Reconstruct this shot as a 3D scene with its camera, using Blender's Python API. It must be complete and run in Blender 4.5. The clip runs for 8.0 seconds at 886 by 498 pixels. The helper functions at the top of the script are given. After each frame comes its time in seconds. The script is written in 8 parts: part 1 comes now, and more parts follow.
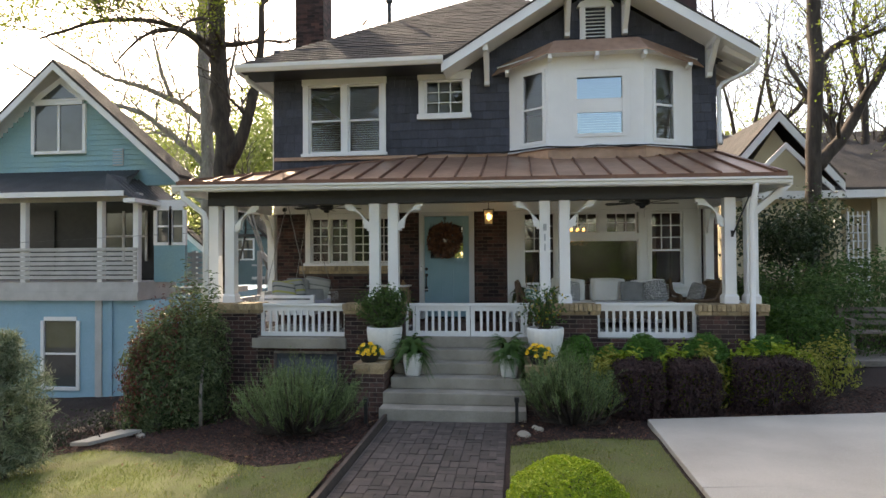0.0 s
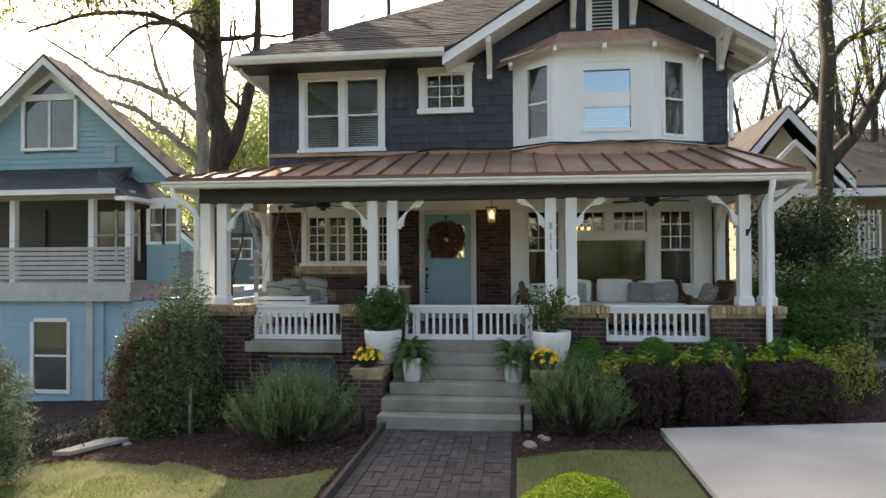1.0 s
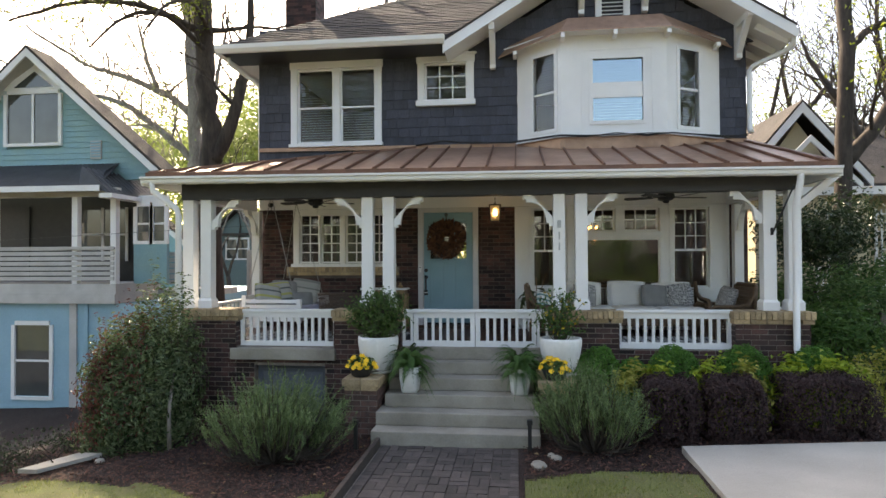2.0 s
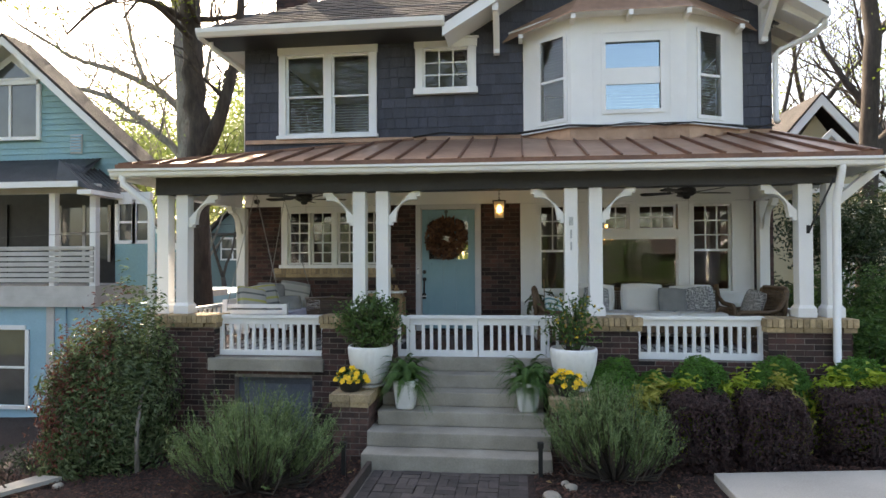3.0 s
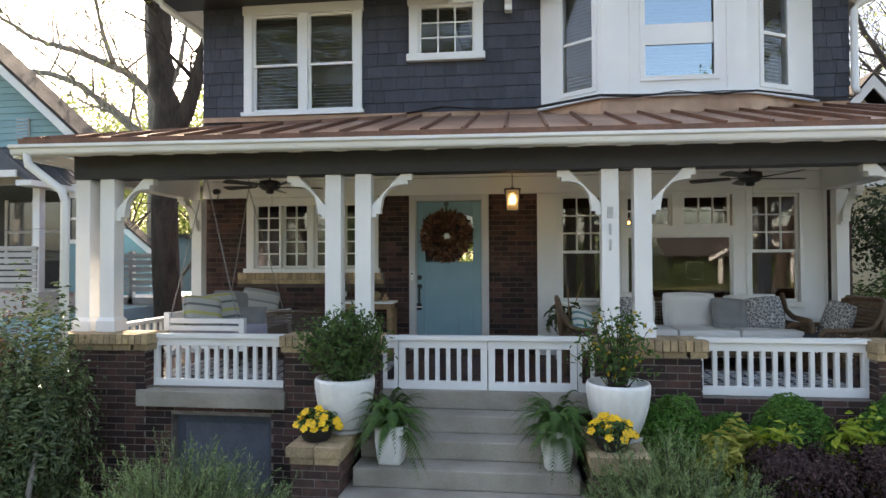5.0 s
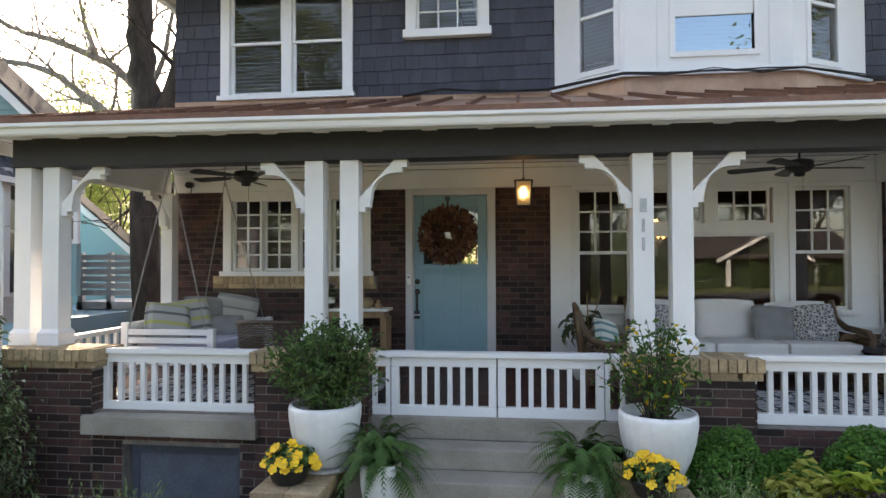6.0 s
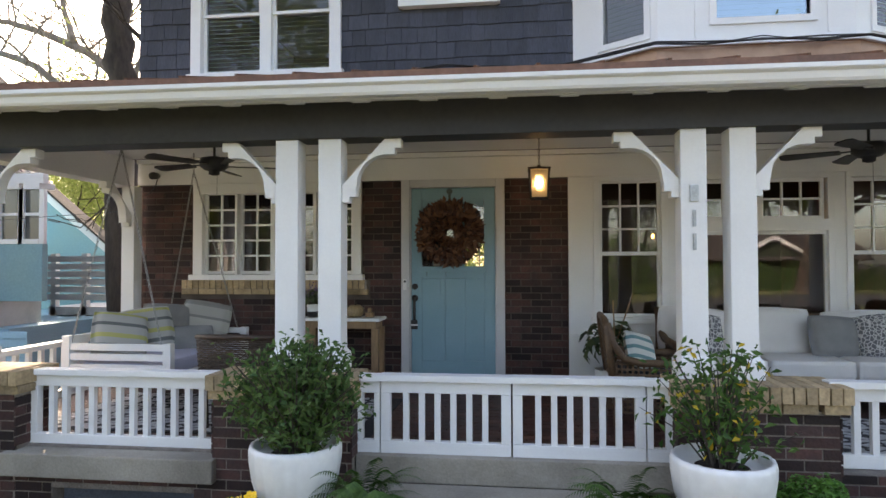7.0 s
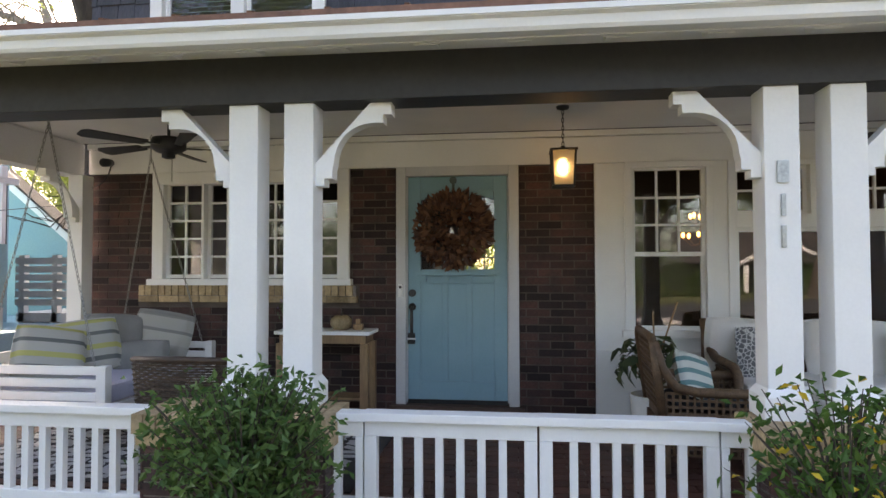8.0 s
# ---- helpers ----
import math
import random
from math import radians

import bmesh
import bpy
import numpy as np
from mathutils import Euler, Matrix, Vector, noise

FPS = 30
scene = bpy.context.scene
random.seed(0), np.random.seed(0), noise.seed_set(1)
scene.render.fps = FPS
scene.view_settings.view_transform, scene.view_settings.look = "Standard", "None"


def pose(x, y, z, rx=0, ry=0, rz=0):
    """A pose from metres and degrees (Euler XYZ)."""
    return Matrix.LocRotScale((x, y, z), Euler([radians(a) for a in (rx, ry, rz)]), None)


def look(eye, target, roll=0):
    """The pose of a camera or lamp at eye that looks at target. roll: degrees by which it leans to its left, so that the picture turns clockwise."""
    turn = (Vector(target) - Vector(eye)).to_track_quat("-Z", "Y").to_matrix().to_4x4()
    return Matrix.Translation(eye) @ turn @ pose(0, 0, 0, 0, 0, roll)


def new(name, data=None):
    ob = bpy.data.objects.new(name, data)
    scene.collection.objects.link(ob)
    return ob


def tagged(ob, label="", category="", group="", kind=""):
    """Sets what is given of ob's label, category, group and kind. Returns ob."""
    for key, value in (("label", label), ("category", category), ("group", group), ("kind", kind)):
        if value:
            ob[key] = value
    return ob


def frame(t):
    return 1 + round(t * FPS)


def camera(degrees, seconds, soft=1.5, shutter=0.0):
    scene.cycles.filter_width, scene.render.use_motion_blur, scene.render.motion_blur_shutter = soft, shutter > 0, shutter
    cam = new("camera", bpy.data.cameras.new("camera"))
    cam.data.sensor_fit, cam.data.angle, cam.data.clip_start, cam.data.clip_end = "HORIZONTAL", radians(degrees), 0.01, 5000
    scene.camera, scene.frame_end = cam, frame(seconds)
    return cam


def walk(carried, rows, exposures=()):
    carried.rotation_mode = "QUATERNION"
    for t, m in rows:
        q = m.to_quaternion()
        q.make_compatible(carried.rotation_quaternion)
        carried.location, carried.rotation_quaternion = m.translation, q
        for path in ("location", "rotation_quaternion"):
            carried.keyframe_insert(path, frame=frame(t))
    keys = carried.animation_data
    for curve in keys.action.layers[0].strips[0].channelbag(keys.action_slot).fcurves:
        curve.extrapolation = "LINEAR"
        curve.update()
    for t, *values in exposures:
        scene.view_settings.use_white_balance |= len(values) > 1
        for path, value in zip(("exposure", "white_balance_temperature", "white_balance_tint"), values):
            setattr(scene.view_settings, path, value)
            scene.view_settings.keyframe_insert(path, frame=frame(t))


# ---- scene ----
cam = camera(71.2, 8.0)
PATH = [
    (0, (1.396, -12.402, 1.257), (1.157, -10.416, 1.289), -0.37),
    (0.5, (1.362, -12.229, 1.261), (1.123, -10.244, 1.292), -0.35),
    (1, (1.326, -11.978, 1.265), (1.087, -9.993, 1.295), -0.34),
    (1.5, (1.287, -11.663, 1.269), (1.048, -9.677, 1.299), -0.32),
    (2.1, (1.237, -11.218, 1.272), (0.997, -9.232, 1.303), -0.30),
    (2.7, (1.183, -10.719, 1.275), (0.943, -8.734, 1.307), -0.29),
    (3, (1.155, -10.455, 1.277), (0.914, -8.469, 1.309), -0.28),
    (3.5, (1.106, -9.998, 1.279), (0.865, -8.013, 1.312), -0.26),
    (4, (1.054, -9.528, 1.281), (0.812, -7.542, 1.315), -0.25),
    (4.5, (1.000, -9.048, 1.282), (0.757, -7.063, 1.319), -0.23),
    (5, (0.943, -8.564, 1.283), (0.700, -6.579, 1.322), -0.22),
    (5.5, (0.884, -8.078, 1.284), (0.639, -6.093, 1.326), -0.20),
    (6, (0.822, -7.590, 1.285), (0.577, -5.605, 1.330), -0.19),
    (6.5, (0.757, -7.099, 1.285), (0.511, -5.115, 1.333), -0.17),
    (7, (0.690, -6.604, 1.285), (0.444, -4.620, 1.337), -0.16),
    (7.5, (0.621, -6.100, 1.284), (0.373, -4.116, 1.341), -0.14),
    (8, (0.549, -5.582, 1.284), (0.300, -3.598, 1.345), -0.13),
]
walk(cam, [(t, look(eye, target, roll)) for t, eye, target, roll in PATH],
     [(0.0, 1.78, 8100, 13), (3.0, 2.16, 7950, 13), (4.5, 2.23, 7850, 14), (6.5, 2.30, 7800, 17), (8.0, 2.53, 7850, 19)])

# ---------- light ----------
SUN_AZ, SUN_EL = radians(124), radians(37)      # from behind the house, over its left end
world = bpy.data.worlds.new("sky_world")
scene.world = world
world.use_nodes = True
wn = world.node_tree
sky = wn.nodes.new("ShaderNodeTexSky")
sky.sky_type = 'NISHITA'
sky.sun_disc = False
sky.sun_elevation = SUN_EL
sky.sun_rotation = radians(90) - SUN_AZ
sky.dust_density = 3.0
wn.links.new(sky.outputs[0], wn.nodes["Background"].inputs[0])
wn.nodes["Background"].inputs[1].default_value = 0.15
sun_data = bpy.data.lights.new("sun", 'SUN')
sun_data.energy = 2.4
sun_data.angle = radians(0.6)
sun_data.color = (1.0, 0.93, 0.82)
sun = new("sun", sun_data)
sun_dir = Vector((math.cos(SUN_AZ) * math.cos(SUN_EL), math.sin(SUN_AZ) * math.cos(SUN_EL), math.sin(SUN_EL)))
sun.matrix_world = look(sun_dir * 50, (0, 0, 0))


# ---------- materials ----------
def mat(name, c1, c2=None, rough=0.6, scale=6.0, bump=0.15, bscale=70.0, metal=0.0, rand=0.0, island=0.0, stretch=(1, 1, 1), spec=0.5, fine=0.25):
    """A surface with two scales of colour noise, fine relief and, where wanted, a shade for each piece."""
    m = bpy.data.materials.new(name)
    m.use_nodes = True
    t = m.node_tree
    N, L = t.nodes, t.links
    bs = N["Principled BSDF"]
    geo = N.new("ShaderNodeNewGeometry")
    mp = N.new("ShaderNodeMapping")
    mp.inputs["Scale"].default_value = stretch
    L.new(geo.outputs["Position"], mp.inputs[0])
    n1 = N.new("ShaderNodeTexNoise")
    n1.inputs["Scale"].default_value, n1.inputs["Detail"].default_value = scale, 5
    n2 = N.new("ShaderNodeTexNoise")
    n2.inputs["Scale"].default_value, n2.inputs["Detail"].default_value = bscale, 4
    L.new(mp.outputs[0], n1.inputs["Vector"])
    L.new(mp.outputs[0], n2.inputs["Vector"])
    ramp = N.new("ShaderNodeValToRGB")
    ramp.color_ramp.elements[0].position, ramp.color_ramp.elements[1].position = 0.32, 0.68
    ramp.color_ramp.elements[0].color = (*c1, 1)
    ramp.color_ramp.elements[1].color = (*(c2 or [v * 0.8 for v in c1]), 1)
    L.new(n1.outputs["Fac"], ramp.inputs[0])
    val = N.new("ShaderNodeMapRange")
    val.inputs["From Min"].default_value, val.inputs["From Max"].default_value = 0.25, 0.75
    val.inputs["To Min"].default_value, val.inputs["To Max"].default_value = 1 - fine, 1 + fine
    L.new(n2.outputs["Fac"], val.inputs[0])
    out = val.outputs[0]
    if rand or island:
        if rand:
            src = N.new("ShaderNodeObjectInfo").outputs["Random"]
        else:
            src = geo.outputs["Random Per Island"]
        r = N.new("ShaderNodeMapRange")
        k = rand or island
        r.inputs["To Min"].default_value, r.inputs["To Max"].default_value = 1 - k, 1 + k
        L.new(src, r.inputs[0])
        mul = N.new("ShaderNodeMath")
        mul.operation = 'MULTIPLY'
        L.new(out, mul.inputs[0])
        L.new(r.outputs[0], mul.inputs[1])
        out = mul.outputs[0]
    vm = N.new("ShaderNodeVectorMath")
    vm.operation = 'SCALE'
    L.new(ramp.outputs[0], vm.inputs[0])
    L.new(out, vm.inputs["Scale"])
    L.new(vm.outputs[0], bs.inputs["Base Color"])
    bs.inputs["Roughness"].default_value = rough
    bs.inputs["Metallic"].default_value = metal
    bs.inputs["Specular IOR Level"].default_value = spec
    if bump:
        bp = N.new("ShaderNodeBump")
        bp.inputs["Strength"].default_value = bump
        bp.inputs["Distance"].default_value = 0.01
        L.new(n2.outputs["Fac"], bp.inputs["Height"])
        L.new(bp.outputs[0], bs.inputs["Normal"])
    return m


def glass_mat(name, tint=(1, 1, 1), ior=1.55, rough=0.0, mirror_tint=(1, 1, 1)):
    m = bpy.data.materials.new(name)
    m.use_nodes = True
    N, L = m.node_tree.nodes, m.node_tree.links
    N.remove(N["Principled BSDF"])
    tr, gl, mx, fr = (N.new(k) for k in ("ShaderNodeBsdfTransparent", "ShaderNodeBsdfGlossy", "ShaderNodeMixShader", "ShaderNodeFresnel"))
    tr.inputs[0].default_value = (*tint, 1)
    gl.inputs["Roughness"].default_value = rough
    gl.inputs["Color"].default_value = (*mirror_tint, 1)
    fr.inputs["IOR"].default_value = ior
    L.new(fr.outputs[0], mx.inputs[0])
    L.new(tr.outputs[0], mx.inputs[1])
    L.new(gl.outputs[0], mx.inputs[2])
    L.new(mx.outputs[0], N["Material Output"].inputs[0])
    return m


def leaf_mat(name, c1, c2, trans=0.35, rough=0.55):
    """Foliage: each leaf its own shade, some light let through."""
    m = bpy.data.materials.new(name)
    m.use_nodes = True
    N, L = m.node_tree.nodes, m.node_tree.links
    bs = N["Principled BSDF"]
    geo = N.new("ShaderNodeNewGeometry")
    ramp = N.new("ShaderNodeValToRGB")
    ramp.color_ramp.elements[0].color, ramp.color_ramp.elements[1].color = (*c1, 1), (*c2, 1)
    L.new(geo.outputs["Random Per Island"], ramp.inputs[0])
    L.new(ramp.outputs[0], bs.inputs["Base Color"])
    bs.inputs["Roughness"].default_value = rough
    bs.inputs["Specular IOR Level"].default_value = 0.35
    tl, mx = N.new("ShaderNodeBsdfTranslucent"), N.new("ShaderNodeMixShader")
    L.new(ramp.outputs[0], tl.inputs[0])
    mx.inputs[0].default_value = trans
    L.new(bs.outputs[0], mx.inputs[1])
    L.new(tl.outputs[0], mx.inputs[2])
    L.new(mx.outputs[0], N["Material Output"].inputs[0])
    return m


def glow_mat(name, colour, strength):
    m = bpy.data.materials.new(name)
    m.use_nodes = True
    bs = m.node_tree.nodes["Principled BSDF"]
    bs.inputs["Emission Color"].default_value = (*colour, 1)
    bs.inputs["Emission Strength"].default_value = strength
    return m


WHITE = mat("white_paint", (0.80, 0.80, 0.79), (0.74, 0.74, 0.73), rough=0.45, scale=1.6, bump=0.03, bscale=60, fine=0.02)
OFFWHITE = mat("porch_ceiling_paint", (0.72, 0.72, 0.72), (0.66, 0.66, 0.67), rough=0.6, scale=2, bump=0.03, fine=0.04)
CHARCOAL = mat("charcoal_beam_and_soffit", (0.022, 0.022, 0.024), (0.029, 0.028, 0.029), rough=0.55, scale=4, bump=0.1, bscale=30, fine=0.15)
NAVY = mat("navy_shingle_stain", (0.040, 0.044, 0.060), (0.056, 0.060, 0.076), rough=0.75, scale=3, bump=0.5, bscale=26, rand=0.22, stretch=(3, 3, 0.6))
NAVY_I = mat("navy_shingle_stain_field", (0.040, 0.044, 0.060), (0.056, 0.060, 0.076), rough=0.75, scale=3, bump=0.5, bscale=26, island=0.22, stretch=(3, 3, 0.6))
BRICK = mat("dark_red_brick", (0.070, 0.029, 0.024), (0.038, 0.022, 0.021), rough=0.8, scale=5, bump=0.5, bscale=55, rand=0.72)
BRICK_I = mat("dark_red_brick_field", (0.070, 0.029, 0.024), (0.038, 0.022, 0.021), rough=0.8, scale=5, bump=0.5, bscale=55, island=0.72)
PIER_BRICK = mat("weathered_pier_brick", (0.15, 0.075, 0.058), (0.065, 0.042, 0.038), rough=0.85, scale=14, bump=0.6, bscale=50, rand=0.45)
TAN = mat("tan_cap_brick", (0.43, 0.315, 0.185), (0.31, 0.225, 0.13), rough=0.8, scale=10, bump=0.5, bscale=45, rand=0.25)
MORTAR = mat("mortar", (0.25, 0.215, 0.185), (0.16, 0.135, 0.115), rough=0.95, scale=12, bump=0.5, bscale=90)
# front wall mortar, darker than that of the porch walls
DARKMORTAR = mat("dark_brown_mortar", (0.13, 0.105, 0.09), (0.075, 0.06, 0.052), rough=0.95, scale=5, bump=0.5, bscale=90)
CONCRETE = mat("step_concrete", (0.37, 0.335, 0.28), (0.22, 0.195, 0.16), rough=0.9, scale=2.2, bump=0.3, bscale=60, fine=0.12)
DRIVE = mat("driveway_concrete", (0.46, 0.43, 0.375), (0.37, 0.345, 0.30), rough=0.9, scale=1.2, bump=0.25, bscale=90, fine=0.12)
COPPER = mat("weathered_copper", (0.43, 0.275, 0.195), (0.31, 0.185, 0.125), rough=0.42, scale=1.6, bump=0.10, bscale=9, metal=0.45, fine=0.16)
SEAM = mat("darkened_copper_seam", (0.20, 0.10, 0.065), (0.13, 0.07, 0.05), rough=0.5, scale=5, bump=0.08, bscale=30, metal=0.5, fine=0.2)
SHINGLE = mat("asphalt_roof_shingle", (0.058, 0.050, 0.045), (0.036, 0.032, 0.030), rough=0.95, scale=2, bump=0.7, bscale=120, island=0.3)
DOORBLUE = mat("door_blue_paint", (0.225, 0.39, 0.455), (0.20, 0.36, 0.425), rough=0.4, scale=3, bump=0.04, fine=0.04)
BLACK = mat("black_metal", (0.012, 0.012, 0.013), (0.02, 0.02, 0.02), rough=0.45, scale=20, bump=0.05)
WICKER = mat("brown_wicker", (0.060, 0.034, 0.022), (0.032, 0.020, 0.014), rough=0.6, scale=30, bump=0.3, bscale=120, island=0.3)
RATTAN = mat("tan_rattan", (0.15, 0.088, 0.048), (0.09, 0.053, 0.030), rough=0.6, scale=20, bump=0.3, bscale=110)
WOOD = mat("oak_wood", (0.30, 0.19, 0.10), (0.21, 0.125, 0.065), rough=0.55, scale=7, bump=0.2, bscale=50, stretch=(1, 1, 0.15))
GREYWOOD = mat("weathered_grey_wood", (0.23, 0.20, 0.17), (0.14, 0.12, 0.105), rough=0.85, scale=6, bump=0.4, bscale=40, stretch=(0.3, 1, 1))
BARK = mat("bark", (0.085, 0.068, 0.055), (0.04, 0.032, 0.027), rough=0.95, scale=7, bump=1.0, bscale=24, stretch=(1, 1, 0.25))
GREYBARK = mat("pale_bark", (0.30, 0.26, 0.22), (0.17, 0.15, 0.125), rough=0.95, scale=5, bump=0.8, bscale=28, stretch=(1, 1, 0.3))
MULCH = mat("bark_mulch", (0.040, 0.021, 0.015), (0.014, 0.009, 0.008), rough=1.0, scale=22, bump=1.0, bscale=60, fine=0.5)
CHIP = mat("mulch_chip", (0.085, 0.036, 0.024), (0.045, 0.022, 0.016), rough=0.9, scale=30, bump=0.3, island=0.85)
SOIL = mat("lawn_soil", (0.105, 0.125, 0.034), (0.10, 0.10, 0.04), rough=1.0, scale=3, bump=0.8, bscale=70, fine=0.4)
PAVER = mat("paver_brick", (0.078, 0.064, 0.058), (0.050, 0.043, 0.040), rough=0.9, scale=8, bump=0.5, bscale=60, rand=0.35)
BLUE_SIDING = mat("pale_blue_siding", (0.26, 0.44, 0.53), (0.22, 0.39, 0.48), rough=0.6, scale=1.5, bump=0.08, bscale=30, fine=0.07)
TEAL_SIDING = mat("aqua_gable_siding", (0.23, 0.385, 0.385), (0.20, 0.37, 0.42), rough=0.65, scale=1.5, bump=0.08, bscale=30, fine=0.08)
GREYPAINT = mat("grey_white_deck_paint", (0.52, 0.51, 0.49), (0.42, 0.41, 0.39), rough=0.7, scale=3, bump=0.1, fine=0.1)
PORCHMETAL = mat("corrugated_dark_metal", (0.085, 0.088, 0.095), (0.06, 0.062, 0.068), rough=0.5, scale=3, metal=0.3, bump=0.05)
YELLOW_WALL = mat("cream_yellow_stucco", (0.56, 0.49, 0.33), (0.50, 0.43, 0.29), rough=0.85, scale=2, bump=0.1, fine=0.08)
# near-black wall colour carries the dimness of the unlit rooms
DARKROOM = mat("dimmed_room_wall", (0.045, 0.045, 0.045), (0.03, 0.03, 0.03), rough=0.9, scale=2, bump=0)
CUSHION = mat("pale_linen", (0.74, 0.72, 0.69), (0.68, 0.66, 0.63), rough=0.95, scale=5, bump=0.4, bscale=260, fine=0.06)
GREYCUSH = mat("grey_linen", (0.25, 0.25, 0.245), (0.20, 0.20, 0.20), rough=0.95, scale=6, bump=0.4, bscale=260, fine=0.1)
SHEET = mat("pale_lilac_mattress", (0.52, 0.53, 0.66), (0.46, 0.47, 0.60), rough=0.95, scale=4, bump=0.2, fine=0.05)
POT = mat("white_glazed_pot", (0.78, 0.78, 0.76), (0.70, 0.70, 0.68), rough=0.3, scale=3, bump=0.06, bscale=20, fine=0.05)
BLIND = mat("blind_slat", (0.50, 0.53, 0.46), (0.42, 0.45, 0.39), rough=0.6, scale=4, bump=0)
GLASS = glass_mat("window_glass", ior=1.95)
# blue of the mirrored sky is strengthened by tinting the gloss colour
SKYGLASS = glass_mat("sky_tinted_glass", (0.7, 0.75, 0.8), ior=3.3, mirror_tint=(0.72, 0.90, 1.0))
PLAINGLASS = glass_mat("plain_upper_glass", ior=1.7)
ROOMFLOOR = mat("porch_floor_brick", (0.11, 0.045, 0.032), (0.07, 0.032, 0.026), rough=0.5, scale=5, bump=0.3, rand=0.3)


# ---------- building blocks ----------
class B:
    """Gathers boxes, tubes and turned shapes into one mesh."""

    def __init__(self):
        self.v, self.f = [], []

    def add(self, vs, fs):
        k = len(self.v)
        self.v += [tuple(p) for p in vs]
        self.f += [tuple(i + k for i in q) for q in fs]
        return self

    def box(self, x0, x1, y0, y1, z0, z1, m=None):
        vs = [(x, y, z) for z in (z0, z1) for y in (y0, y1) for x in (x0, x1)]
        if m is not None:
            vs = [m @ Vector(p) for p in vs]
        return self.add(vs, [(0, 2, 3, 1), (4, 5, 7, 6), (0, 1, 5, 4), (2, 6, 7, 3), (0, 4, 6, 2), (1, 3, 7, 5)])

    def beam(self, p, q, w, h, up=(0, 0, 1)):
        """A squared bar from p to q, w wide and h deep."""
        p, q = Vector(p), Vector(q)
        d = (q - p).normalized()
        s = d.cross(Vector(up)).normalized()
        u = s.cross(d)
        vs = [e + s * a * w / 2 + u * b * h / 2 for e in (p, q) for a, b in ((-1, -1), (1, -1), (1, 1), (-1, 1))]
        return self.add(vs, [(0, 1, 2, 3), (7, 6, 5, 4), (0, 4, 5, 1), (1, 5, 6, 2), (2, 6, 7, 3), (3, 7, 4, 0)])

    def tube(self, pts, radii, n=8, cap=True):
        pts = [Vector(p) for p in pts]
        if not hasattr(radii, "__len__"):
            radii = [radii] * len(pts)
        vs, fs = [], []
        side = None
        for i, p in enumerate(pts):
            d = (pts[min(i + 1, len(pts) - 1)] - pts[max(i - 1, 0)]).normalized()
            if side is None:
                side = d.orthogonal().normalized()
            side = (side - d * side.dot(d)).normalized()
            u = d.cross(side)
            vs += [p + (side * math.cos(a) + u * math.sin(a)) * radii[i] for a in (2 * math.pi * j / n for j in range(n))]
        for i in range(len(pts) - 1):
            fs += [(i * n + j, i * n + (j + 1) % n, (i + 1) * n + (j + 1) % n, (i + 1) * n + j) for j in range(n)]
        if cap:
            fs += [tuple(range(n))[::-1], tuple((len(pts) - 1) * n + j for j in range(n))]
        return self.add(vs, fs)

    def lathe(self, profile, n=24, c=(0, 0, 0), flute=0.0, flutes=0, square=0.0):
        vs, fs = [], []
        for r, z in profile:
            for j in range(n):
                a = 2 * math.pi * j / n
                k = r * (1 + flute * abs(math.sin(a * flutes / 2))) if flutes else r
                if square:
                    k *= 1 + square * (1 / max(abs(math.cos(a)), abs(math.sin(a))) - 1)
                vs.append((c[0] + k * math.cos(a), c[1] + k * math.sin(a), c[2] + z))
        for i in range(len(profile) - 1):
            fs += [(i * n + j, i * n + (j + 1) % n, (i + 1) * n + (j + 1) % n, (i + 1) * n + j) for j in range(n)]
        fs += [tuple(range(n))[::-1], tuple((len(profile) - 1) * n + j for j in range(n))]
        return self.add(vs, fs)

    def prism(self, pts, d):
        """An outline of points pushed out along d."""
        n, d = len(pts), Vector(d)
        vs = [Vector(p) for p in pts] + [Vector(p) + d for p in pts]
        return self.add(vs, [tuple(range(n))[::-1], tuple(range(n, 2 * n))] + [(i, (i + 1) % n, n + (i + 1) % n, n + i) for i in range(n)])

    def mesh(self, name, material, smooth=False, bevel=0.0):
        me = bpy.data.meshes.new(name)
        me.from_pydata(self.v, [], self.f)
        bm = bmesh.new()
        bm.from_mesh(me)
        if bevel:
            bmesh.ops.bevel(bm, geom=bm.edges[:], offset=bevel, segments=2, profile=0.6, affect='EDGES', clamp_overlap=True)
        bmesh.ops.recalc_face_normals(bm, faces=bm.faces[:])
        for f in bm.faces:
            f.smooth = smooth
        bm.to_mesh(me)
        bm.free()
        me.materials.append(material)
        return me


def part(name, b, material, parent=None, label="", smooth=False, bevel=0.0):
    ob = new(name, b.mesh(name, material, smooth, bevel))
    ob.parent = parent
    if label:
        ob["label"] = label
    return ob


def thing(name, loc, label, category, group="", kind=""):
    ob = new(name)
    ob.location = loc
    ob.empty_display_size = 0.1
    return tagged(ob, label, category, group, kind)


def solid(name, b, material, label, category, kind="structure", smooth=False, bevel=0.0):
    """A thing of the setting that is one mesh."""
    return tagged(part(name, b, material, None, "", smooth, bevel), label, category, "", kind)


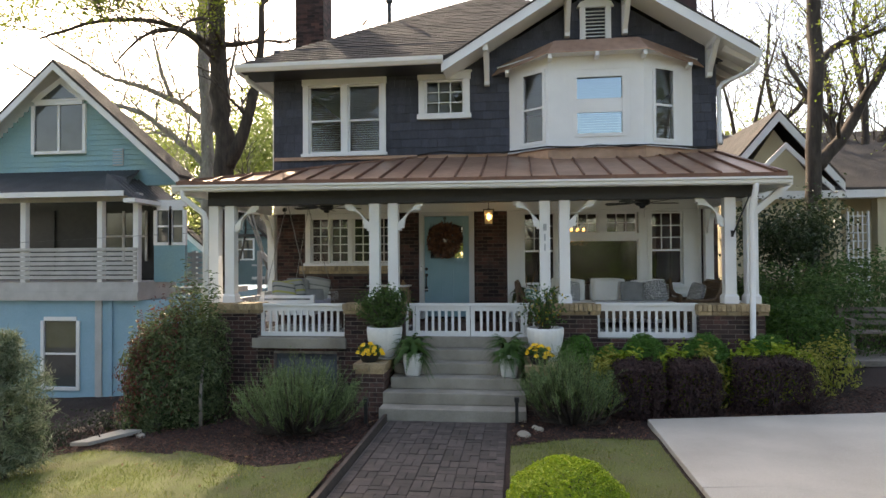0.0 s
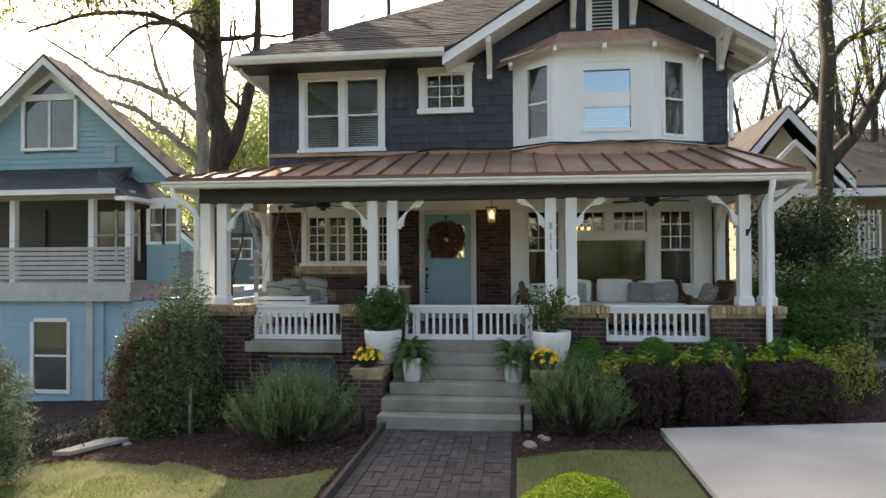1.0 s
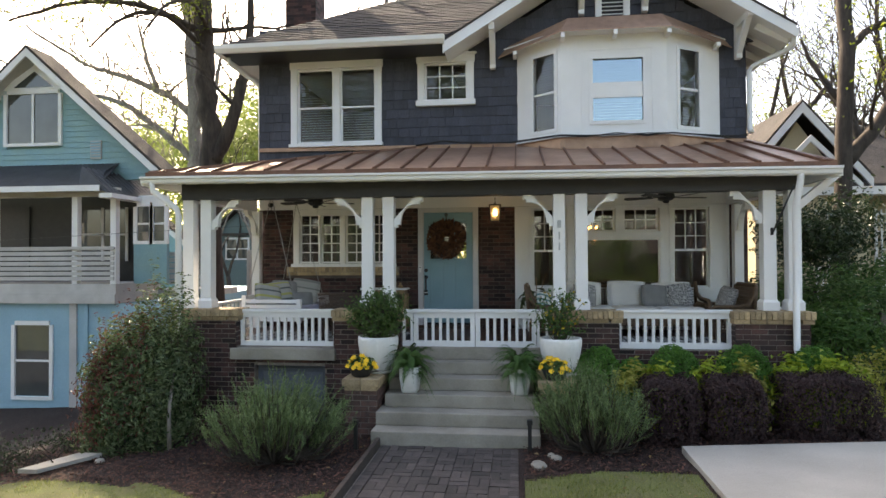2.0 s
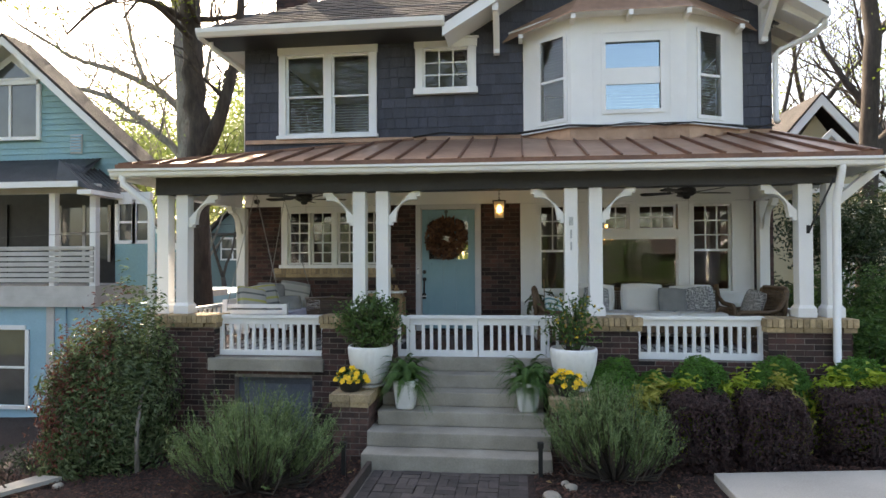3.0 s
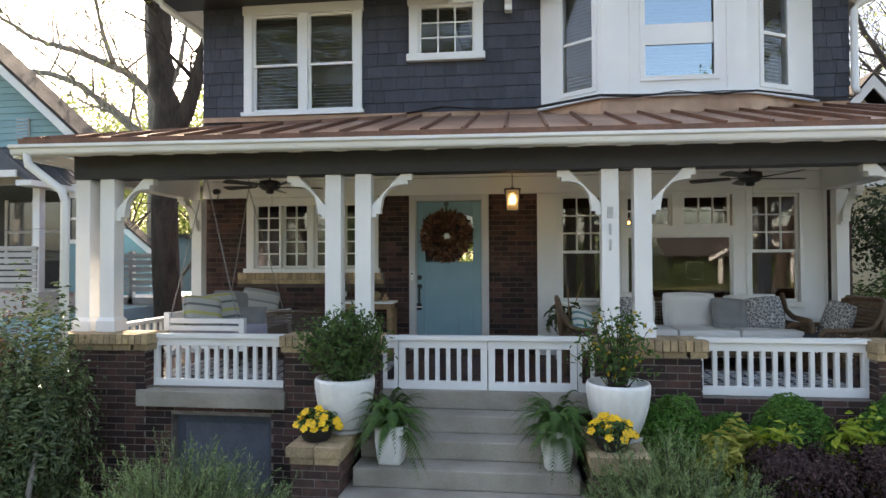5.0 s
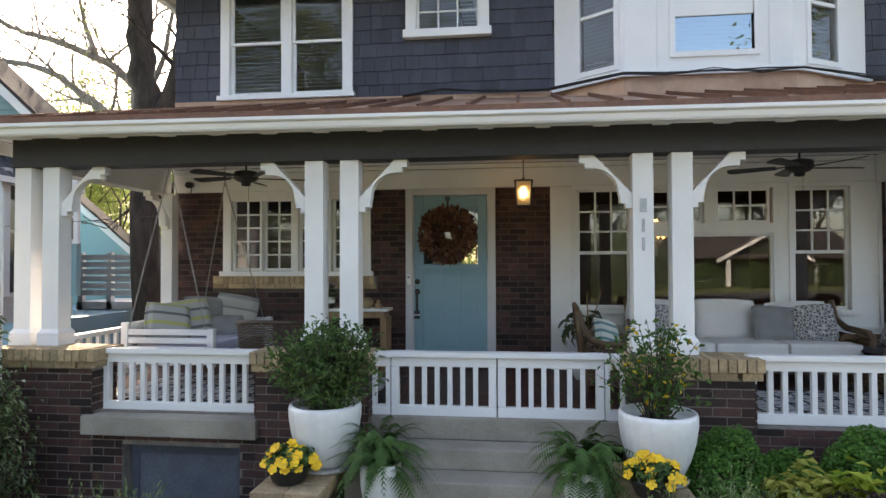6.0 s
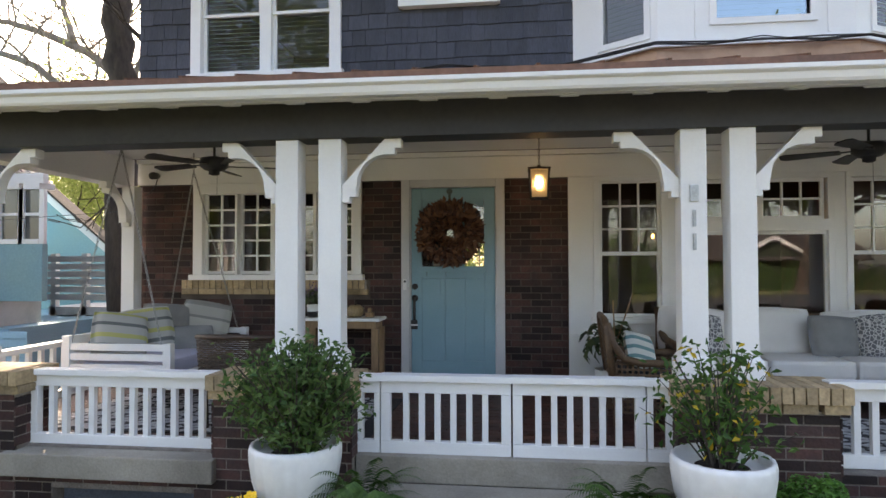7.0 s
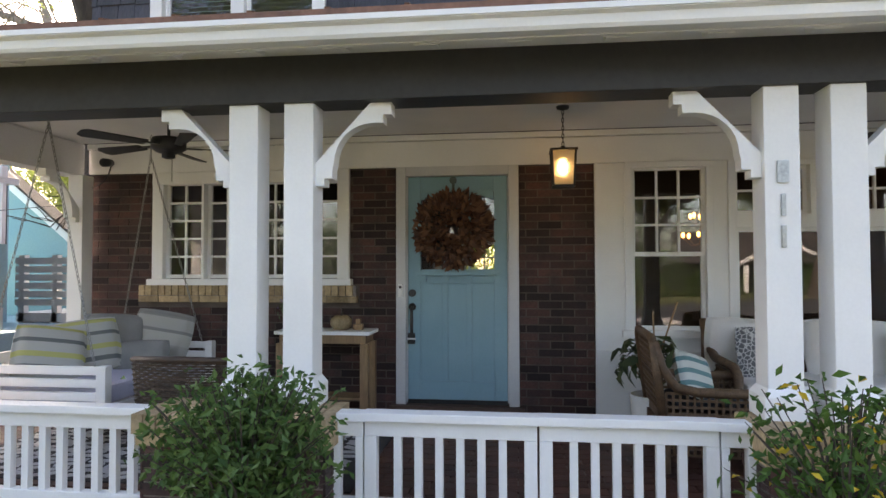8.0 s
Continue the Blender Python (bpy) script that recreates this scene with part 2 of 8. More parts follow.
def holed(x0, x1, z0, z1, y0, y1, holes):
    """A wall along x with rectangular openings."""
    b = B()
    xs = sorted({x0, x1, *[min(max(h[i], x0), x1) for h in holes for i in (0, 1)]})
    zs = sorted({z0, z1, *[min(max(h[i], z0), z1) for h in holes for i in (2, 3)]})
    for xa, xb in zip(xs, xs[1:]):
        run = None
        for za, zb in zip(zs, zs[1:]):
            xm, zm = (xa + xb) / 2, (za + zb) / 2
            if any(h[0] < xm < h[1] and h[2] < zm < h[3] for h in holes):
                if run:
                    b.box(xa, xb, y0, y1, *run)
                run = None
            else:
                run = (run[0], zb) if run else (za, zb)
        if run:
            b.box(xa, xb, y0, y1, *run)
    return b


def raw(name, v, f, material, parent=None, smooth=False):
    me = bpy.data.meshes.new(name)
    me.from_pydata(v, [], f)
    me.materials.append(material)
    if smooth:
        me.polygons.foreach_set("use_smooth", [True] * len(me.polygons))
    ob = new(name, me)
    ob.parent = parent
    return ob


UNIT = {}


def piece(name, material, parent, cx, cy, cz, sx, sy, sz, rot=None, tilt=0.0):
    """One brick, shingle or slat: an object on a shared block."""
    key = (name, material.name)
    if key not in UNIT:
        me = B().box(-.5, .5, -.5, .5, -.5, .5).mesh(name, material)
        UNIT[key] = me
    ob = new(name, UNIT[key])
    ob.parent = parent
    ob.location, ob.scale = (cx, cy, cz), (sx, sy, sz)
    if rot:
        ob.rotation_euler = rot
    return ob


RNG = random.Random(5)


def courses(x0, x1, z0, z1, holes=(), length=0.212, height=0.071, joint=0.011):
    """Bricks in running bond, as (x0, x1, z0, z1), cut round the openings."""
    out, k, z = [], 0, z0
    while z < z1 - 0.02:
        zt = min(z + height - joint, z1)
        cuts = [(h[0], h[1]) for h in holes if h[2] < (z + zt) / 2 < h[3]]
        x = x0 - (length / 2 if k % 2 else 0)
        while x < x1:
            a, b = max(x, x0), min(x + length - joint, x1)
            for ca, cb in cuts:
                if ca <= a and b <= cb:
                    a = b
                elif ca < b <= cb:
                    b = ca - 0.004
                elif ca <= a < cb:
                    a = cb + 0.004
            if b - a > 0.02:
                out.append((a, b, z, zt))
            x += length
        z += height
        k += 1
    return out


def brickwork(parent, y, faces, singles, mat_one, mat_many, depth=0.02):
    """Bricks proud of a wall whose face is at y and looks to -y; the first ones are parts, the rest one field."""
    rest = B()
    for i, (a, b, z, zt) in enumerate(faces):
        jit = RNG.uniform(-0.003, 0.002)
        if i < singles:
            piece("brick", mat_one, parent, (a + b) / 2, y + 0.004 + jit, (z + zt) / 2, b - a, depth, zt - z)
        else:
            rest.box(a, b, y + 0.004 + jit - depth / 2, y + 0.004 + jit + depth / 2, z, zt)
    if rest.v:
        ob = raw("brick_field", rest.v, rest.f, mat_many, parent)
        ob["kind"] = "stuff"


# ---------- ground ----------
GX = [-400, -60, -12, -8, -4.5, -0.7, 1.3, 3.0, 6.0, 8.0, 12.0, 60, 400]
GZ = [-4.0, -2.8, -2.3, -2.1, -1.35, -1.02, -0.98, -0.90, -0.78, -0.52, -0.3, 0.4, 2.0]


def gz(x, y):
    return float(np.interp(x, GX, GZ))


def sheet(name, xs, ys, material, label, category, dz=0.0, inside=None, wob=0.0):
    v, f, ix = [], [], {}
    for i, x in enumerate(xs):
        for j, y in enumerate(ys):
            ix[i, j] = len(v)
            v.append((x, y, gz(x, y) + dz + wob * noise.noise((x * 1.3, y * 1.3, 0))))
    for i in range(len(xs) - 1):
        for j in range(len(ys) - 1):
            if inside is None or inside((xs[i] + xs[i + 1]) / 2, (ys[j] + ys[j + 1]) / 2):
                f.append((ix[i, j], ix[i + 1, j], ix[i + 1, j + 1], ix[i, j + 1]))
    ob = raw(name, v, f, material, smooth=True)
    return tagged(ob, label, category, "", "structure")


def span(a, b, n):
    return [a + (b - a) * i / n for i in range(n + 1)]


sheet("ground", [-400, -150, -60, -30] + span(-14, 14, 112) + [30, 60, 150, 400],
      [-400, -150, -60, -30] + span(-16, 14, 120) + [30, 60, 150, 400], MULCH, "dark brown shredded bark mulch and leaf litter", "ground", dz=-0.015, wob=0.03)


def left_lawn(x, y):
    edge = -4.75 - 0.95 * math.exp(-((x + 1.35) / 1.1) ** 2) + 0.25 * math.sin(x * 1.1 + 0.8) * (x < -3)
    return x < -0.62 and y < edge


def right_lawn(x, y):
    return 1.30 < x < 3.0 and y < -5.0 + 0.25 * math.sin((x - 1.3) * 1.6)


sheet("lawn_1", span(-14, -0.62, 260), span(-16, -4.2, 200), SOIL, "patchy green lawn with bare spots beside the walk", "lawn", dz=0.012, inside=left_lawn, wob=0.02)
sheet("lawn_2", span(1.30, 3.0, 40), span(-16, -4.4, 200), SOIL, "strip of green lawn between walk and driveway", "lawn", dz=0.012, inside=right_lawn, wob=0.02)

# driveway slab with saw-cut joints
drive = thing("driveway", (0, 0, 0), "pale grey concrete driveway with worn edges", "driveway", kind="structure")
for ya, yb in ((-6.45, -4.03), (-9.5, -6.462), (-13, -9.512), (-20, -13.012)):
    part("concrete_slab", B().add([(3.06, ya, -1.05), (6.4, ya, -1.05), (6.4, yb + 0.10, -1.05), (3.06, yb, -1.05),
                                   (3.06, ya, -0.85), (6.4, ya, -0.70), (6.4, yb + 0.10, -0.70), (3.06, yb, -0.85)],
                                  [(3, 2, 1, 0), (4, 5, 6, 7), (0, 1, 5, 4), (1, 2, 6, 5), (2, 3, 7, 6), (3, 0, 4, 7)]), DRIVE, drive, bevel=0.01)

# ---------- house: walls ----------
HX0, HX1 = -3.64, 5.21
DOOR = (-0.577, 0.533, 0.0, 2.21)
WL = (-2.96, -1.02, 1.125, 2.20)
W1, W2, W3 = (1.45, 2.19, 0.68, 2.20), (2.31, 3.79, 0.70, 2.20), (3.90, 4.61, 0.68, 2.20)
U1, U2 = (-3.0, -1.25, 3.38, 5.0), (-0.57, 0.47, 4.08, 5.02)
BAY_IN = (1.25, 4.66, 3.42, 5.02)

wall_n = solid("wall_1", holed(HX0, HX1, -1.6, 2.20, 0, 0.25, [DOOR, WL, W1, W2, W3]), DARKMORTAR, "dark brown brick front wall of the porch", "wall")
fz = [(a, b, z, t) for a, b, z, t in courses(HX0, 1.19, 0.0, 2.20, [DOOR, (-2.96, -1.02, 1.10, 2.3), (-3.10, -0.93, 0.94, 1.12)]) + courses(4.895, HX1, 0.0, 2.2)]
fz.sort(key=lambda q: abs(q[0]))
upper = solid("wall_2", holed(HX0, HX1, 2.20, 5.45, 0, 0.25, [U1, U2, BAY_IN]), NAVY_I, "navy painted shingle wall of the upper storey", "wall")
solid("wall_3", B().box(HX0, HX0 + 0.25, 0.25, 7.5, -2.2, 5.2), BRICK_I, "dark side wall of the house", "wall")
solid("wall_4", B().box(HX1 - 0.25, HX1, 0.25, 7.5, -2.0, 5.2), BRICK_I, "dark side wall of the house", "wall")
# openings added in rear and room walls so daylight shows through the door glass
solid("wall_5", holed(HX0 + 0.25, HX1 - 0.25, -2.2, 5.2, 7.25, 7.5, [(-0.62, 0.22, 1.20, 1.80)]), BRICK_I, "dark rear wall of the house", "wall")
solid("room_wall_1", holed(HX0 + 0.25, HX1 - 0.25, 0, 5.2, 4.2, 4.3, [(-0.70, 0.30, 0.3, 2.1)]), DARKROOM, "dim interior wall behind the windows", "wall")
# floorboards are darkened too, so the rooms stay dim behind the glass
solid("room_floor", B().box(HX0 + 0.25, HX1 - 0.25, 0.25, 4.2, 0.0, 0.08).box(HX0 + 0.25, HX1 - 0.25, 0.25, 4.2, 2.75, 3.0), mat("dimmed_floorboards", (0.05, 0.035, 0.025), (0.035, 0.025, 0.018), rough=0.5), "wooden interior floors, darkened to keep the rooms dim", "floor")
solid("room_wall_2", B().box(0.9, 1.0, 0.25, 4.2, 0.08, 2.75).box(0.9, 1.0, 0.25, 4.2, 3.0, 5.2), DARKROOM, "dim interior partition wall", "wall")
solid("ceiling_2", B().box(HX0 + 0.3, HX1 - 0.3, 0.26, 7.2, 5.06, 5.10), OFFWHITE, "plain ceiling of the upper rooms", "ceiling")


def shingles(parent, x0, x1, z0, z1, y, holes, singles, top=None):
    """Staggered shingle courses, each shingle leaning out at its foot."""
    rest, n, z, k = B(), 0, z0, 0
    r = random.Random(9)
    while z < z1:
        zt = z + 0.175
        x = x0 - r.uniform(0, 0.1)
        while x < x1:
            w = r.uniform(0.13, 0.27)
            a, b = max(x, x0), min(x + w - 0.006, x1)
            x += w
            if b - a < 0.03:
                continue
            zm = z + 0.09
            parts = [(a, b)]
            for h in holes:
                if h[2] - 0.02 < zm < h[3] + 0.02:
                    nxt = []
                    for p, q in parts:
                        if q <= h[0] or p >= h[1]:
                            nxt.append((p, q))
                        else:
                            if p < h[0]:
                                nxt.append((p, h[0]))
                            if q > h[1]:
                                nxt.append((h[1], q))
                    parts = nxt
            for p, q in parts:
                if q - p < 0.03:
                    continue
                if top and zm > min(top((p + q) / 2), z1):
                    continue
                zb = z + r.uniform(-0.008, 0.006)
                if n < singles:
                    ob = piece("shingle", NAVY, parent, (p + q) / 2, y - 0.012, (zb + zt) / 2 + 0.01, q - p, 0.012, zt - zb + 0.02, (-0.075, 0, 0))
                    n += 1
                else:
                    m = Matrix.Translation(((p + q) / 2, y - 0.012, (zb + zt) / 2 + 0.01)) @ Matrix.Rotation(-0.075, 4, 'X')
                    rest.box(-(q - p) / 2, (q - p) / 2, -0.006, 0.006, -(zt - zb) / 2 - 0.01, (zt - zb) / 2 + 0.01, m)
        z += 0.175
        k += 1
    ob = raw("shingle_field", rest.v, rest.f, NAVY_I, parent)
    ob["kind"] = "stuff"


# frieze board, crown and the white panelled front round the big windows
solid("trim_1", B().box(HX0, HX1, -0.03, -0.002, 2.205, 2.44).box(HX0, HX1, -0.06, -0.002, 2.445, 2.495), WHITE, "white frieze board under the porch ceiling", "trim", bevel=0.004)
solid("trim_2", holed(1.195, 4.89, 0.0, 2.20, -0.035, -0.002, [W1, W2, W3]).box(1.195, 4.89, -0.075, -0.035, 0.52, 0.56)
      .box(1.195, 1.23, -0.055, -0.035, 0.562, 2.2).box(4.855, 4.89, -0.055, -0.035, 0.562, 2.2), WHITE, "white wooden panelling round the large porch windows", "trim")

# added window frame; its daylight makes the bright patch in the door glass
solid("added_back_window", B().box(-0.66, -0.58, 7.20, 7.25, 1.16, 1.84).box(0.18, 0.26, 7.20, 7.25, 1.16, 1.84).box(-0.58, 0.18, 7.20, 7.25, 1.16, 1.24).box(-0.58, 0.18, 7.20, 7.25, 1.76, 1.84)
      .box(-0.215, -0.185, 7.21, 7.24, 1.24, 1.76).box(-0.58, -0.215, 7.21, 7.24, 1.485, 1.515).box(-0.185, 0.18, 7.21, 7.24, 1.485, 1.515), WHITE, "small white four-pane back window, added for the bright patch in the door glass", "window")

# tan rowlock sill under the small window
tansill = thing("brick_sill", (0, 0, 0.03), "tan rowlock brick sill under the porch window", "sill", kind="structure")
part("mortar_bed", B().box(-3.08, -0.95, -0.05, -0.002, 0.945, 1.09), MORTAR, tansill)
x = -3.08
while x < -0.98:
    piece("brick", TAN, tansill, x + 0.031, -0.035, 1.047, 0.058, 0.062, 0.094)
    x += 0.068
x = -3.08
while x < -1.0:
    piece("brick", TAN, tansill, min(x + 0.1, -1.04), -0.035, 0.966, 0.196, 0.062, 0.056)
    x += 0.207


# ---------- windows ----------
def window(name, hole, y, label, sashes, casing=0.1, head=0.12, sill=0.06, glass=GLASS, blinds=0, proud=0.03, cap=True, depth=0.1):
    """A window in a hole (x0, x1, z0, z1) of a wall whose face is at y. Sashes: (x0, x1, z0, z1, columns, rows) in metres."""
    x0, x1, z0, z1 = hole
    w = thing(name, ((x0 + x1) / 2, y, z0), label, "window", kind="structure")
    ox, oz = (x0 + x1) / 2, z0
    f = B()
    if casing:
        f.box(x0 - ox, x0 - ox + casing, -proud, depth, sill, z1 - z0 - head)
        f.box(x1 - ox - casing, x1 - ox, -proud, depth, sill, z1 - z0 - head)
        f.box(x0 - ox - 0.02 * cap, x1 - ox + 0.02 * cap, -proud - 0.005, depth, z1 - z0 - head, z1 - z0)
        if cap:
            f.box(x0 - ox - 0.05, x1 - ox + 0.05, -proud - 0.03, 0.0, z1 - z0 + 0.001, z1 - z0 + 0.03)
        part("window_frame", f, WHITE, w, bevel=0.004)
        part("window_sill", B().box(x0 - ox - 0.03, x1 - ox + 0.03, -proud - 0.04, depth, 0, sill), WHITE, w, bevel=0.004)
        inner = sorted({s[0] for s in sashes} | {s[1] for s in sashes})
        xs = [x0 + casing] + inner + [x1 - casing]
        mull = B()
        for a, b in zip(xs, xs[1:]):
            if b - a > 0.012 and not any(s[0] < (a + b) / 2 < s[1] for s in sashes):
                mull.box(a - ox, b - ox, -proud + 0.006, depth, sill, z1 - z0 - head)
        if mull.v:
            part("mullion", mull, WHITE, w)
    for k, (a, b, c, d, nx, nz) in enumerate(sashes):
        a, b, c, d = a - ox, b - ox, c - oz, d - oz
        e, yo = 0.035, 0.02 + (0.025 if k % 2 else 0)
        s = B().box(a, a + e, yo, yo + 0.035, c, d).box(b - e, b, yo, yo + 0.035, c, d).box(a + e, b - e, yo, yo + 0.035, c, c + e).box(a + e, b - e, yo, yo + 0.035, d - e, d)
        sash = part("sash", s, WHITE, w, bevel=0.003)
        for i in range(1, nx):
            xx = a + e + (b - a - 2 * e) * i / nx
            part("muntin", B().box(xx - 0.010, xx + 0.010, yo + 0.004, yo + 0.03, c + e, d - e), WHITE, sash)
        for j in range(1, nz):
            zz = c + e + (d - c - 2 * e) * j / nz
            part("muntin", B().box(a + e, b - e, yo + 0.006, yo + 0.028, zz - 0.010, zz + 0.010), WHITE, sash)
        p = raw("pane", [(a + e, yo + 0.018, c + e), (b - e, yo + 0.018, c + e), (b - e, yo + 0.018, d - e), (a + e, yo + 0.018, d - e)], [(0, 1, 2, 3)], glass, sash)
        p.visible_shadow = False
    if blinds:
        groups = sorted({(s[0], s[1]) for s in sashes})
        for a, b in groups:
            zlo, zhi = min(s[2] for s in sashes) + blinds, max(s[3] for s in sashes)
            bl = thing("window_blind", ((a + b) / 2, y + 0.13, zlo), "pale grey-green horizontal slatted blind, lowered", "blind")
            sl, z = B(), 0.0
            while z < zhi - zlo - 0.02:
                sl.box(-(b - a) / 2 + 0.02, (b - a) / 2 - 0.02, -0.018, 0.018, -0.0012, 0.0012, Matrix.Translation((0, 0, z)) @ Matrix.Rotation(0.30, 4, 'X'))
                z += 0.048
            part("slats", sl, BLIND, bl)
            part("headrail", B().box(-(b - a) / 2 + 0.01, (b - a) / 2 - 0.01, -0.025, 0.025, zhi - zlo - 0.03, zhi - zlo + 0.02), BLIND, bl)
    return w


def pair(a, b, c, m, d, n=(1, 1), k=(1, 1)):
    """A double-hung pair: lower and upper sash meeting at m."""
    return [(a, b, m - 0.02, d, *n), (a, b, c, m + 0.02, *k)]


window("window_1", U1, -0.02, "white double window with two sashes and lowered blinds", pair(-2.88, -2.18, 3.46, 4.13, 4.86) + pair(-2.05, -1.37, 3.46, 4.13, 4.86), casing=0.12, head=0.14, blinds=0.02, proud=0.04, glass=PLAINGLASS)
window("window_2", U2, -0.02, "small white nine-pane window with a blind", [(-0.44, 0.35, 4.18, 4.88, 3, 3)], casing=0.13, head=0.14, sill=0.1, blinds=0.02, proud=0.04, glass=PLAINGLASS)
window("window_3", WL, 0.0, "white casement windows with many small panes", [(-2.85, -2.46, 1.19, 2.12, 2, 5), (-2.44, -2.05, 1.19, 2.12, 2, 5), (-1.96, -1.55, 1.19, 2.12, 2, 5), (-1.53, -1.12, 1.19, 2.12, 2, 5)], casing=0.11, head=0.11, cap=False, proud=0.045)
window("window_4", W1, -0.035, "tall white porch window, nine panes over one", pair(1.508, 2.132, 0.74, 1.40, 2.165, (3, 3)), casing=0.06, head=0.05, sill=0.06, cap=False, proud=0.02)
window("window_5", W2, -0.035, "broad picture window with six-pane transoms above", [(2.37, 3.74, 0.76, 1.62, 1, 1), (2.37, 2.968, 1.735, 2.15, 3, 2), (3.10, 3.71, 1.735, 2.15, 3, 2)], casing=0.06, head=0.05, cap=False, proud=0.02)
window("window_6", W3, -0.035, "tall white porch window, nine panes over one", pair(3.955, 4.555, 0.74, 1.40, 2.145, (3, 3)), casing=0.05, head=0.05, cap=False, proud=0.02)
part("transom_bar", B().box(2.37, 3.74, -0.06, 0.06, 1.62, 1.735).box(2.968, 3.10, -0.06, 0.06, 1.735, 2.15), WHITE, None)
tagged(bpy.data.objects["transom_bar"], "white bar between picture window and transoms", "trim", "", "structure")

# ---------- the bay of the upper storey ----------
bay = thing("bay_window", (0, 0, 0), "white three-sided bay window with a copper skirt roof", "bay window", kind="structure")
BZ0, BZ1 = 3.36, 5.06
BP = [(1.26, -0.02), (2.00, -0.58), (3.755, -0.58), (4.765, -0.02)]


def bay_face(i, holes, nm):
    (xa, ya), (xb, yb) = BP[i], BP[i + 1]
    L = math.hypot(xb - xa, yb - ya)
    m = Matrix.Translation((xa, ya, 0)) @ Matrix.Rotation(math.atan2(yb - ya, xb - xa), 4, 'Z')
    b = holed(0, L, BZ0, BZ1, 0, 0.08, holes)
    b.v = [tuple(m @ Vector(p)) for p in b.v]
    part("bay_wall", b, WHITE, bay)
    for a, c, z0, z1, mid, gl in nm:
        f = B()
        e = 0.06
        f.box(a - e, a, -0.02, 0.05, z0 - e, z1 + e, m).box(c, c + e, -0.02, 0.05, z0 - e, z1 + e, m)
        f.box(a, c, -0.02, 0.05, z0 - e, z0, m).box(a, c, -0.02, 0.05, z1, z1 + e, m)
        f.box(a, c, 0.01, 0.06, mid[0], mid[1], m)
        win = part("bay_window_frame", f, WHITE, bay)
        for p0, p1 in ((z0, mid[0]), (mid[1], z1)):
            ob = raw("pane", [tuple(m @ Vector(q)) for q in ((a, 0.03, p0), (c, 0.03, p0), (c, 0.03, p1), (a, 0.03, p1))], [(0, 1, 2, 3)], gl, win)
            ob.visible_shadow = False
    return m, L


m0, L0 = bay_face(0, [(0.36, 0.80, 3.50, 4.80)], [(0.36, 0.80, 3.50, 4.80, (4.12, 4.16), PLAINGLASS)])
m1, L1 = bay_face(1, [(0.533, 1.36, 3.59, 4.65)], [(0.533, 1.36, 3.59, 4.65, (3.99, 4.25), SKYGLASS)])
m2, L2 = bay_face(2, [(0.26, 0.68, 3.50, 4.80)], [(0.26, 0.68, 3.50, 4.80, (4.12, 4.16), PLAINGLASS)])
part("panel_moulding", B().box(0.34, 1.54, -0.012, -0.002, 4.80, 4.83, m1).box(0.34, 0.37, -0.012, -0.002, 3.42, 4.795, m1).box(1.51, 1.54, -0.012, -0.002, 3.42, 4.795, m1), WHITE, bay)
part("base_moulding", B().prism([(1.20, -0.04, 3.33), (1.96, -0.63, 3.33), (3.80, -0.63, 3.33), (4.83, -0.04, 3.33)], (0, 0, 0.05)), WHITE, bay)
part("curb_flashing", B().prism([(1.24, 0.0, 2.95), (1.98, -0.605, 2.95), (3.78, -0.605, 2.95), (4.79, 0.0, 2.95)], (0, 0, 0.378)), COPPER, bay, "copper flashing between bay and porch roof")
part("bay_floor", B().prism([(1.26, 0.1, BZ0), (2.00, -0.5, BZ0), (3.755, -0.5, BZ0), (4.765, 0.1, BZ0)], (0, 0, 0.03)), WHITE, bay)
part("bay_soffit", B().prism([(1.0, 0.0, BZ1), (2.0, -0.82, BZ1), (3.76, -0.82, BZ1), (4.9, 0.0, BZ1)], (0, 0, 0.03)), WHITE, bay)
R0 = [(0.92, -0.05), (1.98, -0.86), (3.78, -0.86), (4.98, -0.05)]
R1 = [(1.10, -0.03), (2.12, -0.62), (3.66, -0.62), (4.80, -0.03)]
sk = B()
for i in range(3):
    a, b, c, d = R0[i], R0[i + 1], R1[i + 1], R1[i]
    lo, hi = (BZ1 - 0.05 if i == 0 else BZ1 + 0.03, BZ1 + 0.03 if i != 2 else BZ1 - 0.05), (5.34, 5.34)
    za, zb = (4.92, 5.07) if i == 0 else ((5.07, 5.07) if i == 1 else (5.07, 4.92))
    zc, zd = (5.36, 5.12) if i == 0 else ((5.36, 5.36) if i == 1 else (5.12, 5.36))
    sk.add([(*a, za), (*b, zb), (*c, zc), (*d, zd), (*a, za - 0.02), (*b, zb - 0.02), (*c, zc - 0.02), (*d, zd - 0.02)],
           [(0, 1, 2, 3), (7, 6, 5, 4), (0, 4, 5, 1), (1, 5, 6, 2), (2, 6, 7, 3), (3, 7, 4, 0)])
sk.add([(1.10, -0.03, 5.12), (2.12, -0.62, 5.36), (3.66, -0.62, 5.36), (4.80, -0.03, 5.12), (3.66, -0.03, 5.44), (2.12, -0.03, 5.44)], [(0, 1, 5), (1, 2, 4, 5), (2, 3, 4)])
part("skirt_roof", sk, COPPER, bay, "brown copper skirt roof over the bay")
for px, py in ((1.22, -0.28), (2.02, -0.76), (2.88, -0.80), (3.74, -0.76), (4.66, -0.28)):
    part("rafter_tail", B().box(px - 0.035, px + 0.035, py - 0.08, py + 0.2, 4.96 if 2 < px < 4 else 4.86, 5.045 if 2 < px < 4 else 4.93), WHITE, bay, bevel=0.006)
